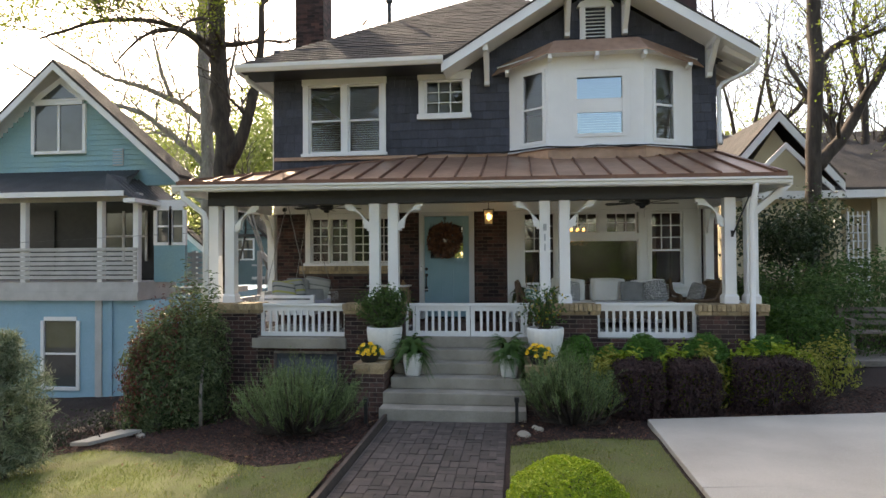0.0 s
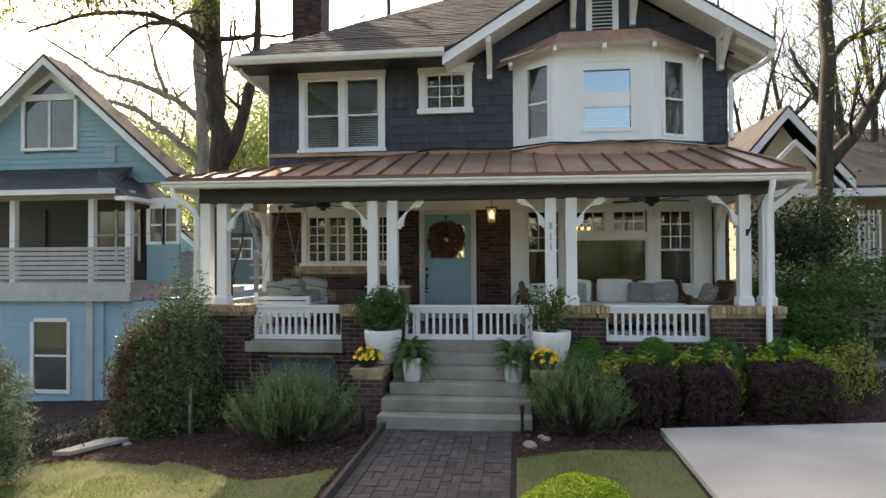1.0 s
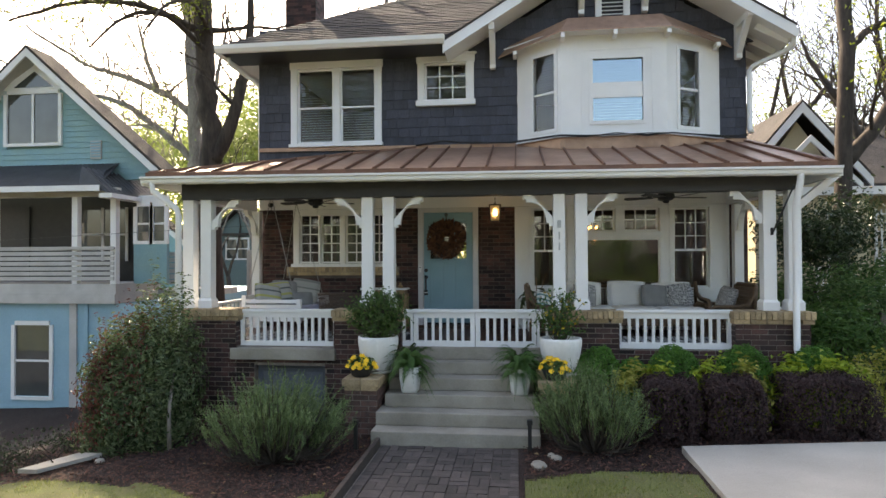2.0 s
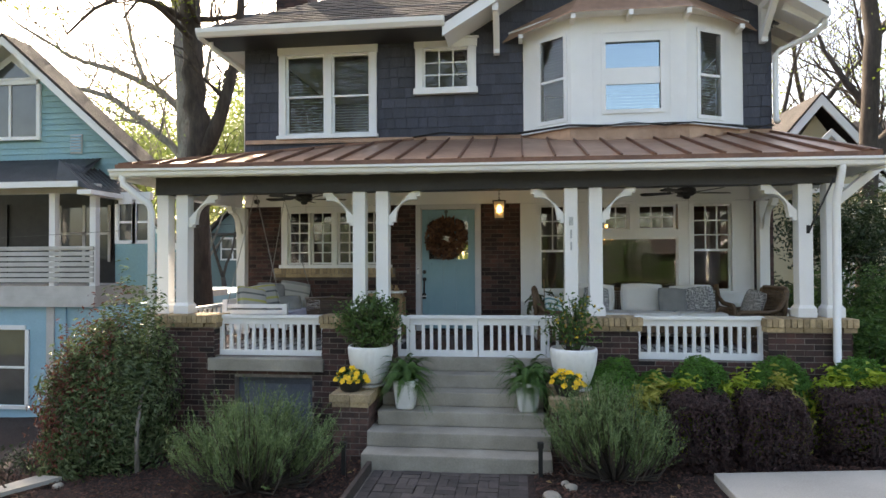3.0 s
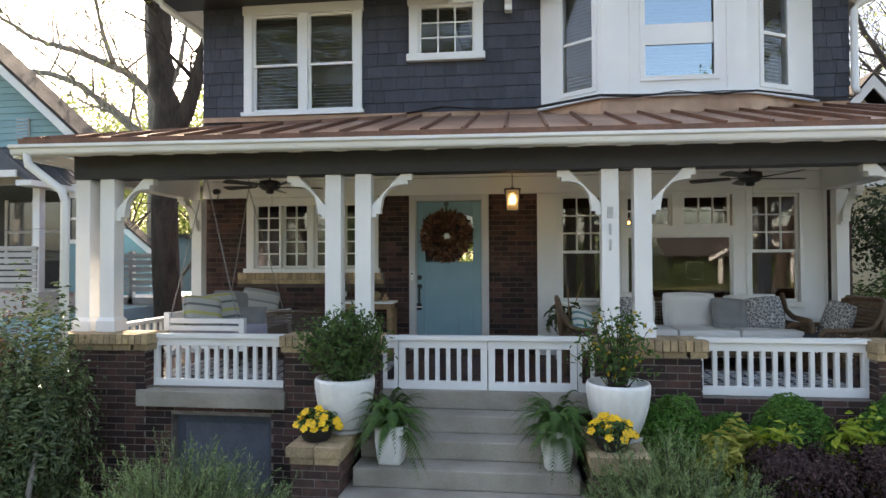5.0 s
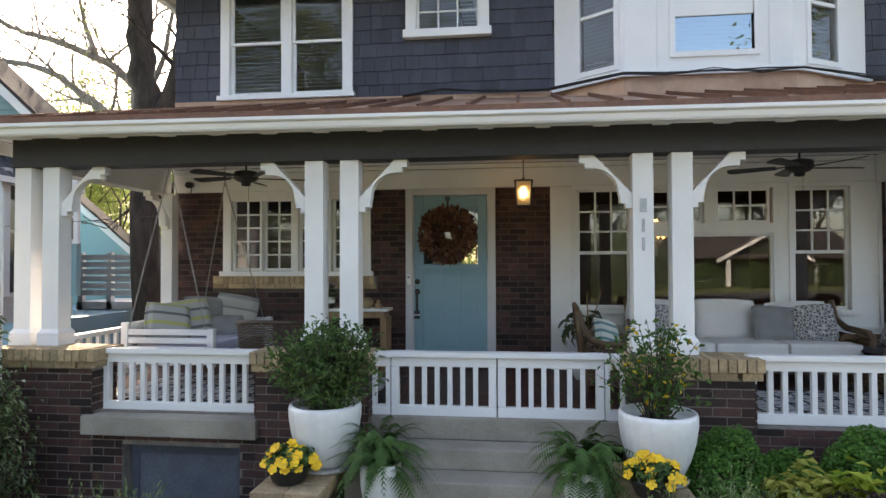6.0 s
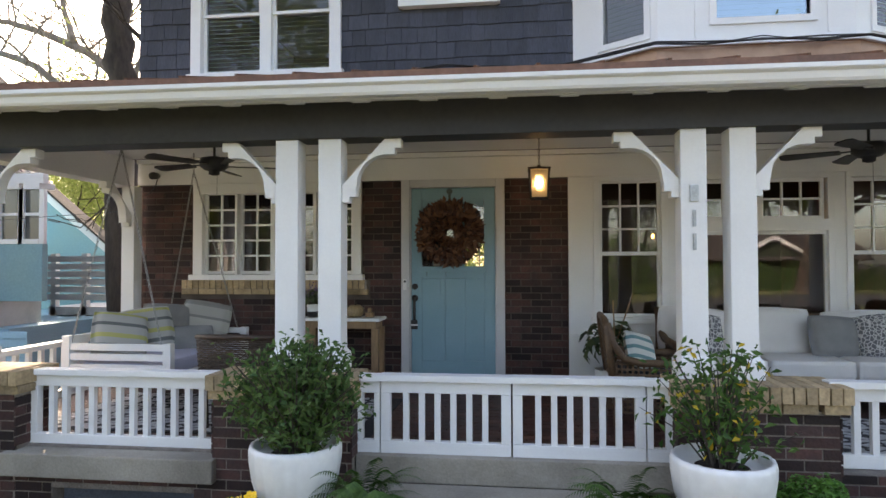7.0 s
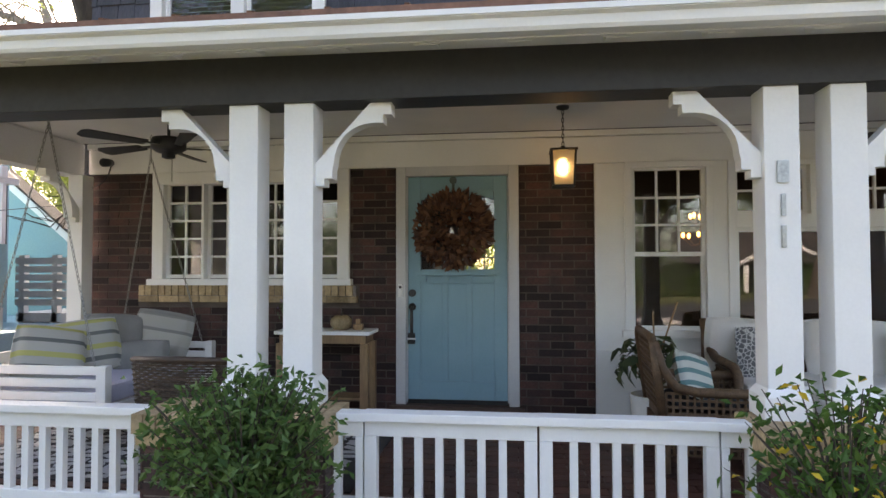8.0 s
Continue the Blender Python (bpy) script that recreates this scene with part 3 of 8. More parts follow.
for a, b in (((0.36, 0.80), m0), ((0.533, 1.36), m1), ((0.26, 0.68), m2)):
    sl, z = B(), 3.52
    while z < 4.8:
        sl.box(a[0], a[1], -0.018, 0.018, -0.0012, 0.0012, b @ Matrix.Translation((0, 0.12, z)) @ Matrix.Rotation(0.30, 4, 'X'))
        z += 0.048
    tagged(part("window_blind", sl, BLIND), "grey-green slatted blind behind the bay glass", "blind")

shingles(upper, HX0, HX1, 3.0, 5.45, 0.0, [U1, U2, (1.26, 4.765, 3.3, 5.08)], 300)

# ---------- roofs ----------
GP = 0.60
gable = solid("wall_6", B().prism([(0.35, -0.004, 5.03), (5.35, -0.004, 5.03), (2.95, -0.004, 6.55)], (0, 0.2, 0)), NAVY_I, "navy shingled gable wall", "wall")
shingles(gable, 0.4, 5.3, 5.25, 6.6, -0.006, [(2.62, 3.25, 5.4, 6.4)], 0, top=lambda x: 6.53 - 0.61 * abs(x - 2.95) - 0.1)
MR = 0.66


def slab_roof(name, quads, material, label, thick=0.08, rows=0):
    t = thing(name, (0, 0, 0), label, "roof", kind="structure")
    b = B()
    for q in quads:
        n = (Vector(q[1]) - Vector(q[0])).cross(Vector(q[-1]) - Vector(q[0])).normalized()
        if n.z < 0:
            n = -n
        b.prism(q, n * thick)
    part("roof_deck", b, material, t)
    if rows:
        s = B()
        r = random.Random(3)
        for q in quads:
            o, ex = Vector(q[0]), (Vector(q[1]) - Vector(q[0]))
            L = ex.length
            ex.normalize()
            n = ex.cross(Vector(q[-1]) - o).normalized()
            if n.z < 0:
                n = -n
            up = n.cross(ex)
            if up.z < 0:
                up = -up
            pts = [((Vector(p) - o).dot(ex), (Vector(p) - o).dot(up)) for p in q]
            H = min(max(p[1] for p in pts), rows)
            h = 0.0
            while h < H:
                xs = []
                for (a, ha), (b2, hb) in zip(pts, pts[1:] + pts[:1]):
                    if (ha - h) * (hb - h) < 0:
                        xs.append(a + (b2 - a) * (h - ha) / (hb - ha))
                if h < 0.01:
                    xs = [pts[0][0], pts[1][0]]
                if len(xs) >= 2:
                    a, e = min(xs), max(xs)
                    while a < e:
                        w = min(r.uniform(0.2, 0.42), e - a)
                        z0, th = r.uniform(0.0, 0.003), r.uniform(0.010, 0.018)
                        p = [o + ex * u + up * vv + n * (thick + k) for u, vv, k in ((a, h - 0.01, 0.001), (a + w - 0.004, h - 0.01, 0.001), (a + w - 0.004, h + 0.15, 0.001), (a, h + 0.15, 0.001),
                                                                               (a, h - 0.01, th), (a + w - 0.004, h - 0.01, th), (a + w - 0.004, h + 0.15, 0.004), (a, h + 0.15, 0.004))]
                        s.add(p, [(4, 5, 6, 7), (0, 1, 5, 4), (1, 2, 6, 5), (3, 0, 4, 7)])
                        a += w
                h += 0.14
        ob = raw("roof_shingles", s.v, s.f, SHINGLE, t)
        ob["kind"] = "stuff"
    return t


EZ = 5.06
x0, x1, y0, y1 = -4.05, 5.62, -0.72, 8.2
ym = (y0 + y1) / 2
hz = EZ + MR * (ym - y0)
run = ym - y0
slab_roof("roof_1", [[(x0, y0, EZ), (0.02, y0, EZ), (2.95, 1.80, EZ + MR * 2.52), (3.10, 1.80, EZ + MR * 2.52), (x1 - run, ym, hz), (x0 + run, ym, hz)]], SHINGLE, "weathered brown-grey asphalt shingle main roof", rows=6.5)
slab_roof("roof_2", [[(x0, y1, EZ), (x0, y0, EZ), (x0 + run, ym, hz)], [(x1, y0, EZ), (x1, y1, EZ), (x1 - run, ym, hz)],
                     [(x1, y1, EZ), (x0, y1, EZ), (x0 + run, ym, hz), (x1 - run, ym, hz)]], SHINGLE, "weathered asphalt shingle roof of the side slopes")
# front gable roof
gx, gzp, gy = 2.95, 6.72, -0.72
bk = gy + (gzp - EZ) / MR + 0.3
slab_roof("roof_3", [[(0.0, bk, 4.95), (0.0, gy, 4.95), (gx, gy, gzp), (gx, bk + 1.5, gzp)], [(5.72, gy, 4.95), (5.72, bk, 4.95), (gx, bk + 1.5, gzp), (gx, gy, gzp)]], SHINGLE,
          "asphalt shingle roof of the front gable", thick=0.06)
rake = thing("rake_boards", (0, 0, 0), "white rake boards with brackets along the front gable", "trim", kind="structure")
for s, xe in ((-1, -0.02), (1, 5.74)):
    p, q = Vector((xe, gy - 0.03, 4.90)), Vector((gx, gy - 0.03, gzp - 0.05))
    part("rake_board", B().prism([p + Vector((0, 0, -0.08)), p + Vector((0, 0, 0.11)), q + Vector((0, 0, 0.13)), q + Vector((0, 0, -0.08))], (0, 0.045, 0)), WHITE, rake, bevel=0.004)
    part("rake_soffit", B().prism([p + Vector((0.02 * -s, 0.05, -0.03)), q + Vector((0, 0.05, -0.03)), q + Vector((0, 0.05, 0.0)), p + Vector((0.02 * -s, 0.05, 0.0))], (0, 0.7, 0)), WHITE, rake)
    part("rake_cap", B().prism([p + Vector((0, -0.012, 0.11)), p + Vector((0, -0.012, 0.15)), q + Vector((0, -0.012, 0.17)), q + Vector((0, -0.012, 0.13))], (0, 0.06, 0)), SHINGLE, rake)
for bx, bz in ((0.82, 4.70), (2.40, 5.60), (3.50, 5.60), (5.06, 4.70)):
    zt = gzp - 0.09 - 0.6 * abs(bx - gx)
    part("bracket", B().box(bx - 0.05, bx + 0.05, -0.16, -0.03, bz, zt).box(bx - 0.05, bx + 0.05, -0.70, -0.16, zt - 0.14, zt - 0.02)
         .beam((bx, -0.12, bz + 0.1), (bx, -0.62, zt - 0.1), 0.09, 0.09), WHITE, rake, bevel=0.006)
# louvre in the gable
lou = thing("gable_vent", (2.95, -0.03, 5.40), "white arched louvre vent in the gable", "vent", kind="structure")
part("frame", B().box(-0.30, -0.19, -0.05, 0.02, 0.1, 0.78).box(0.19, 0.30, -0.05, 0.02, 0.1, 0.78).box(-0.33, 0.33, -0.07, 0.02, 0.0, 0.1).prism([(-0.36, -0.06, 0.78), (0.36, -0.06, 0.78), (0.3, -0.06, 0.88), (0, -0.06, 1.0), (-0.3, -0.06, 0.88)], (0, 0.08, 0)), WHITE, lou, bevel=0.004)
for i in range(9):
    part("slat", B().box(-0.19, 0.19, -0.03, 0.03, -0.004, 0.004, Matrix.Translation((0, -0.02, 0.14 + i * 0.07)) @ Matrix.Rotation(0.6, 4, 'X')), WHITE, lou)
# eave gutter, soffit and rafter ends
eave = thing("upper_eave", (0, 0, 0), "white upper eave with gutter and open soffit, dark at the front", "eave", kind="structure")
part("gutter", B().prism([(-4.12, -0.74, 5.11), (-4.12, -0.86, 5.11), (-4.12, -0.85, 5.04), (-4.12, -0.80, 4.98), (-4.12, -0.74, 4.98)], (4.14, 0, 0)), WHITE, eave)
# front soffit is set charcoal, the side soffits white
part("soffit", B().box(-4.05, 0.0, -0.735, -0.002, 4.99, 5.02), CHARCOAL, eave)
part("soffit", B().box(-4.05, -3.645, 0.0, 8.1, 4.99, 5.02), WHITE, eave)
part("side_gutter", B().box(-4.16, -4.06, -0.7, 8.2, 4.98, 5.11), WHITE, eave)
part("side_gutter", B().box(5.74, 5.84, -0.6, 8.2, 4.90, 5.02), WHITE, eave)
part("soffit", B().prism([(5.215, -0.6, 5.22), (5.72, -0.6, 4.93), (5.72, -0.6, 4.95), (5.215, -0.6, 5.24)], (0, 8.5, 0)), WHITE, eave)
for i in range(6):
    yy = -0.45 + i * 0.55
    part("rafter_tail", B().beam((5.22, yy, 5.13), (5.72, yy, 4.86), 0.06, 0.12), WHITE, eave)
part("downspout", B().tube([(5.80, -0.5, 4.92), (5.80, -0.5, 4.80), (5.72, -0.35, 4.72), (5.32, -0.06, 4.58), (5.25, -0.06, 4.50), (5.25, -0.06, 3.50), (5.25, -0.12, 3.42)], 0.045, 8), WHITE, eave, smooth=True)
part("downspout", B().tube([(-4.0, -0.55, 4.98), (-4.0, -0.5, 4.88), (-3.72, 0.12, 4.66), (-3.69, 0.15, 4.55), (-3.69, 0.15, 2.9)], 0.04, 8), WHITE, eave, smooth=True)
# chimneys and vent pipe
chim = thing("chimney", (-3.85, 3.2, 5.5), "tall dark brick chimney", "chimney", kind="structure")
part("stack", B().box(-0.36, 0.36, -0.35, 0.35, 0, 4.2), BRICK_I, chim)
cb = B()
for a, b, z, t in courses(-0.37, 0.37, 0.9, 3.6):
    cb.box(a, b, -0.36, -0.345, z, t)
for a, b, z, t in courses(-0.36, 0.36, 0.9, 3.6):
    cb.box(0.355, 0.37, a, b, z, t)
ob = raw("brick_field", cb.v, cb.f, BRICK_I, chim)
ob["kind"] = "stuff"
solid("chimney_2", B().box(5.0, 5.5, 2.2, 2.8, 5.5, 8.6), BRICK_I, "dark brick chimney behind the gable", "chimney")
solid("vent_pipe", B().tube([(-1.66, 2.35, 6.9), (-1.66, 2.35, 7.55)], 0.05, 10).tube([(-1.66, 2.35, 7.52), (-1.66, 2.35, 7.62)], 0.085, 10), BLACK, "dark metal vent pipe on the roof", "vent pipe")

# ---------- porch: floor, steps, walls ----------
PY = -2.45
solid("porch_floor", B().box(-3.95, 5.09, PY, -0.002, -0.2, -0.012), MORTAR, "dark red brick porch floor", "floor")
solid("porch_edge", B().box(-0.42, 1.66, PY - 0.04, PY + 0.25, -0.17, 0.004), CONCRETE, "concrete edge of the porch floor", "floor", bevel=0.008)
pf = bpy.data.objects["porch_floor"]
k = 0
rest = B()
for j in range(20):
    for i in range(44):
        xx, yy = -3.9 + 0.206 * i + (0.103 if j % 2 else 0), PY + 0.26 + j * 0.11
        if xx < 4.95 and yy < -0.06:
            if -1.2 < xx < 2.2 and k < 300:
                piece("brick", ROOMFLOOR, pf, xx + 0.1, yy + 0.05, -0.008, 0.198, 0.102, 0.02)
                k += 1
            else:
                rest.box(xx, xx + 0.198, yy, yy + 0.102, -0.018, 0.002)
ob = raw("brick_field", rest.v, rest.f, ROOMFLOOR, pf)
ob["kind"] = "stuff"

steps = thing("front_steps", (0, 0, 0), "worn concrete front steps, chipped and stained", "steps", kind="structure")
SY = [-3.86, -3.58, -3.30, -3.02, -2.75]
for i, yn in enumerate(SY):
    zt = -1.0 + (i + 1) / 6
    half = 0.0 if i < 2 else 0.06
    b = B().box(-0.56 + half, 1.50 - half, yn, PY - 0.045, zt - 0.1665 - (0.25 if i == 0 else 0), zt - 0.001)
    part("step", b, CONCRETE, steps, bevel=0.014)

for name, x0, x1, lab in (("porch_wall_1", -3.86, -2.90, "brick porch wall with a tan cap at the corner"), ("porch_wall_2", -1.41, -0.43, "brick porch pier with a tan brick cap"),
                          ("porch_wall_3", 1.67, 2.62, "brick porch pier with a tan brick cap"), ("porch_wall_4", 4.14, 5.09, "brick porch wall with a tan cap at the corner")):
    w = solid(name, B().box(x0, x1, PY - 0.10, PY + 0.22, -1.9 if x0 < 0 else -1.2, 0.385), MORTAR, lab, "wall")
    zb = -1.45 if x0 < 0 else -0.9
    fs = courses(x0, x1, zb, 0.36)
    fs.sort(key=lambda q: -q[2])
    brickwork(w, PY - 0.10, fs, 150, BRICK, BRICK_I)
    side = B()
    for a, b, z, t in courses(PY - 0.11, PY + 0.22, -0.0, 0.36):
        side.box(x1 - 0.006, x1 + 0.006, a, b, z, t)
        side.box(x0 - 0.006, x0 + 0.006, a, b, z, t)
    ob = raw("brick_field", side.v, side.f, BRICK_I, w)
    ob["kind"] = "stuff"
    # cap: a stretcher course under a rowlock course
    x = x0 - 0.02
    while x < x1 - 0.03:
        piece("cap_brick", TAN, w, x + 0.1, PY + 0.05, 0.402, min(0.2, x1 + 0.02 - x), 0.37, 0.056)
        x += 0.21
    x = x0 - 0.03
    while x < x1 + 0.01:
        piece("cap_brick", TAN, w, x + 0.031, PY + 0.05 + RNG.uniform(-0.004, 0.004), 0.487, 0.060, 0.42, 0.10)
        x += 0.0695
# low walls under the rails
lw = solid("porch_wall_5", B().box(-2.90, -1.41, PY - 0.09, PY + 0.2, -0.285, -0.2).box(-2.90, -2.62, PY - 0.09, PY + 0.2, -1.9, -0.286).box(-1.55, -1.41, PY - 0.09, PY + 0.2, -1.9, -0.286), MORTAR, "brick foundation wall under the railing", "wall")
fs = courses(-2.90, -1.41, -1.45, -0.2, [(-2.62, -1.55, -1.6, -0.28)])
fs.sort(key=lambda q: -q[2])
brickwork(lw, PY - 0.09, fs, 150, BRICK, BRICK_I)
hatch = thing("basement_hatch", (-2.08, PY + 0.06, -1.5), "slate-blue painted basement hatch in the foundation", "hatch")
part("panel", B().box(-0.535, 0.535, -0.02, 0.02, 0, 1.212), mat("slate_paint", (0.12, 0.135, 0.17), (0.095, 0.11, 0.14), rough=0.6), hatch)
part("frame", B().box(-0.535, -0.46, -0.035, -0.021, 0, 1.2).box(0.46, 0.535, -0.035, -0.021, 0, 1.2).box(-0.46, 0.46, -0.035, -0.021, 1.11, 1.212), mat("slate_trim", (0.08, 0.095, 0.125), rough=0.6), hatch)
solid("porch_sill", B().box(-2.97, -1.38, PY - 0.17, PY + 0.22, -0.195, -0.03), CONCRETE, "grey concrete sill under the railing", "sill", bevel=0.012)
lw2 = solid("porch_wall_6", B().box(2.62, 4.14, PY - 0.09, PY + 0.2, -1.2, 0.0), MORTAR, "brick foundation wall under the railing", "wall")
brickwork(lw2, PY - 0.09, courses(2.62, 4.14, -0.9, 0.0), 150, BRICK, BRICK_I)
solid("porch_wall_7", B().box(-3.95, -3.73, PY + 0.2, 0.0, -1.9, -0.02).box(4.87, 5.09, PY + 0.2, 0.0, -1.9, -0.02), BRICK_I, "brick side walls of the porch", "wall")

# stair cheek piers
for name, xa, xb in (("stair_pier_1", -0.98, -0.56), ("stair_pier_2", 1.52, 1.94)):
    w = solid(name, B().box(xa + 0.004, xb - 0.004, -3.495, PY - 0.11, -1.2, -0.42), mat("pier_mortar", (0.26, 0.225, 0.19), (0.17, 0.145, 0.12), rough=0.95, scale=12, bump=0.5, bscale=90), "old brick stair pier with tan brick cap", "pier")
    fs = courses(xa, xb, -1.04, -0.42)
    for a, b, z, t in fs:
        piece("brick", PIER_BRICK, w, (a + b) / 2, -3.49 + RNG.uniform(-0.004, 0.003), (z + t) / 2, b - a, 0.022, t - z)
    for a, b, z, t in courses(-3.48, PY - 0.12, -1.04, -0.42):
        for xs in (xa + 0.004, xb - 0.004):
            piece("brick", PIER_BRICK, w, xs + RNG.uniform(-0.004, 0.004), (a + b) / 2, (z + t) / 2, 0.022, b - a, t - z)
    y = -3.52
    while y < PY - 0.15:
        L = min(0.205, PY - 0.12 - y)
        for x, ww in ((xa - 0.0, 0.205), (xa + 0.215, xb - xa - 0.215)):
            piece("cap_brick", TAN, w, x + ww / 2, y + L / 2 - 0.004, -0.390, ww, L - 0.008, 0.058)
        for x, ww in ((xa - 0.03, 0.235), (xa + 0.213, xb - xa - 0.183)):
            piece("cap_brick", TAN, w, x + ww / 2, y + L / 2 - 0.02, -0.316, ww, L - 0.006, 0.084)
        y += 0.213


# ---------- porch: railings and gate ----------
def railing(name, x0, x1, z0, z1, n, label, cat="railing", post=0.055):
    r = thing(name, ((x0 + x1) / 2, PY + 0.06, z0), label, cat)
    h, w = z1 - z0, (x1 - x0) / 2
    part("top_rail", B().box(-w - 0.01, w + 0.01, -0.055, 0.055, h - 0.045, h), WHITE, r, bevel=0.006)
    part("upper_rail", B().box(-w, w, -0.025, 0.025, h - 0.125, h - 0.046), WHITE, r, bevel=0.004)
    part("bottom_rail", B().box(-w, w, -0.03, 0.03, 0.0, 0.085), WHITE, r, bevel=0.005)
    for s in (-1, 1):
        part("stile", B().box(s * w - (post if s > 0 else 0), s * w + (post if s < 0 else 0), -0.03, 0.03, 0.086, h - 0.126), WHITE, r, bevel=0.004)
    for i in range(n):
        x = -w + post + (2 * w - 2 * post) * (i + 1) / (n + 1)
        part("baluster", B().box(x - 0.02, x + 0.02, -0.02, 0.02, 0.085, h - 0.125), WHITE, r)
    return r


railing("porch_railing", -2.90, -1.41, -0.028, 0.530, 12, "white wooden porch railing with square balusters")
railing("porch_railing", 2.62, 4.14, 0.005, 0.547, 12, "white wooden porch railing with square balusters")
railing("gate_leaf", -0.262, 0.626, 0.000, 0.537, 6, "white wooden gate leaf, closed", "gate", 0.065)
railing("gate_leaf", 0.637, 1.50, 0.000, 0.539, 6, "white wooden gate leaf, closed", "gate", 0.065)
railing("gate_side_panel", -0.43, -0.27, 0.000, 0.533, 0, "narrow white rail panel beside the gate", "railing", 0.04)
railing("gate_side_panel", 1.507, 1.67, 0.000, 0.535, 0, "narrow white rail panel beside the gate", "railing", 0.04)


def side_railing(x):
    r = thing("porch_railing", (x, -1.2, -0.01), "white wooden railing along the porch's end", "railing")
    part("top_rail", B().box(-0.055, 0.055, -1.0, 1.1, 0.51, 0.56), WHITE, r, bevel=0.006)
    part("bottom_rail", B().box(-0.03, 0.03, -1.0, 1.1, 0.0, 0.08), WHITE, r)
    for i in range(14):
        y = -0.95 + i * 0.15
        part("baluster", B().box(-0.02, 0.02, y - 0.02, y + 0.02, 0.08, 0.51), WHITE, r)


side_railing(-3.80)
side_railing(4.95)


# ---------- porch: posts, brackets, beam, ceiling, roof ----------
def post(x, y, side=0, z0=0.537, h=1.648, w=0.168, along=(1, 0)):
    """A squared post with base and, on one side, a sawn knee bracket."""
    p = thing("porch_post", (x, y, z0), "white squared wooden porch post with flared base", "post", "porch posts")
    a = w / 2
    part("shaft", B().box(-a, a, -a, a, 0.13, h), WHITE, p, bevel=0.006)
    part("base", B().box(-a - 0.025, a + 0.025, -a - 0.025, a + 0.025, 0.0, 0.11).add(
        [(-a - 0.025, -a - 0.025, 0.11), (a + 0.025, -a - 0.025, 0.11), (a + 0.025, a + 0.025, 0.11), (-a - 0.025, a + 0.025, 0.11), (-a, -a, 0.15), (a, -a, 0.15), (a, a, 0.15), (-a, a, 0.15)],
        [(0, 1, 5, 4), (1, 2, 6, 5), (2, 3, 7, 6), (3, 0, 4, 7)]), WHITE, p)
    if side:
        bracket(p, side, along, h, a, 0.9)
    return p


def bracket(p, side, along, h, a, s=1.0):
    """Knee bracket: straight back, scooped hollow and stepped ends."""
    o = [(0.0, -0.36), (0.0, -0.50), (0.055, -0.50), (0.055, -0.455), (0.105, -0.455), (0.105, -0.40)]
    for i in range(9):
        t = math.pi / 2 * i / 8
        o.append((0.115 + 0.235 * (1 - math.cos(t)), -0.36 + 0.235 * math.sin(t)))
    o += [(0.42, -0.125), (0.42, -0.075), (0.47, -0.075), (0.47, -0.002), (0.34, -0.002)]
    ax, ay = along
    pts = [((a + u * s) * side * ax - ay * 0.045, (a + u * s) * side * ay - ax * 0.045, h + v * s) for u, v in o]
    b = B().prism(pts, (ay * 0.09, ax * 0.09, 0))
    part("bracket", b, WHITE, p, "scooped knee bracket", bevel=0.0)


YP = -2.27
post(-3.77, YP)
post(-3.485, YP, 1)
post(-0.965, YP, -1)
post(-0.648, YP, 1)
post(1.834, YP, -1)
post(2.146, YP, 1)
post(4.675, YP, -1)
post(5.0, YP)
post(-3.62, -0.16, -1, 0.0, 2.17, 0.15, (0, 1))
post(4.99, -0.16, -1, 0.0, 2.17, 0.15, (0, 1))

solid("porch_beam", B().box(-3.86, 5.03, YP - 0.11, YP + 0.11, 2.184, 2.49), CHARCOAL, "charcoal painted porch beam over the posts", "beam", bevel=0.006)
solid("porch_side_beam", B().box(-3.86, -3.66, YP + 0.112, -0.065, 2.18, 2.49).box(4.83, 5.03, YP + 0.112, -0.065, 2.18, 2.49), OFFWHITE, "white side beams of the porch", "beam")
solid("ceiling_1", B().box(-3.9, 5.07, YP + 0.112, -0.062, 2.50, 2.54), OFFWHITE, "pale painted porch ceiling", "ceiling")

EY, EL, ER = -2.64, -4.26, 5.36
ezf = 2.57
TOP = 3.34
TL, TR = -0.62, 5.16
proof = thing("porch_roof", (0, 0, 0), "weathered copper standing-seam porch roof", "roof", kind="structure")
b = B()
b.prism([(EL, EY, ezf), (ER, EY, ezf), (TR, -0.02, TOP), (TL, -0.02, TOP)], (0, 0, -0.03))
b.prism([(EL, -0.02, ezf), (EL, EY, ezf), (TL, -0.02, TOP)], (0, 0, -0.03))
b.prism([(ER, EY, ezf), (ER, -0.02, ezf), (TR, -0.02, TOP)], (0, 0, -0.03))
part("roof_pan", b, COPPER, proof)
x = EL + 0.2
while x < ER - 0.1:
    # seam from the eave up to the hip or the wall
    f0, f1 = (x - EL) / (TL - EL), (ER - x) / (ER - TR)
    f = min(1, f0, f1)
    p, q = Vector((x, EY, ezf + 0.012)), Vector((x, EY + (-0.02 - EY) * f, ezf + (TOP - ezf) * f + 0.012))
    part("standing_seam", B().beam(p, q, 0.024, 0.055), SEAM, proof)
    x += 0.405
for i in range(1, 8):
    y = EY + i * 0.40
    f = (y - EY) / (-0.02 - EY)
    part("standing_seam", B().beam((EL, y, ezf + 0.012), (EL + (TL - EL) * f, y, ezf + (TOP - ezf) * f + 0.012), 0.024, 0.055), SEAM, proof)
part("hip_cap", B().beam((EL, EY, ezf + 0.015), (TL, -0.02, TOP + 0.015), 0.07, 0.04), SEAM, proof)
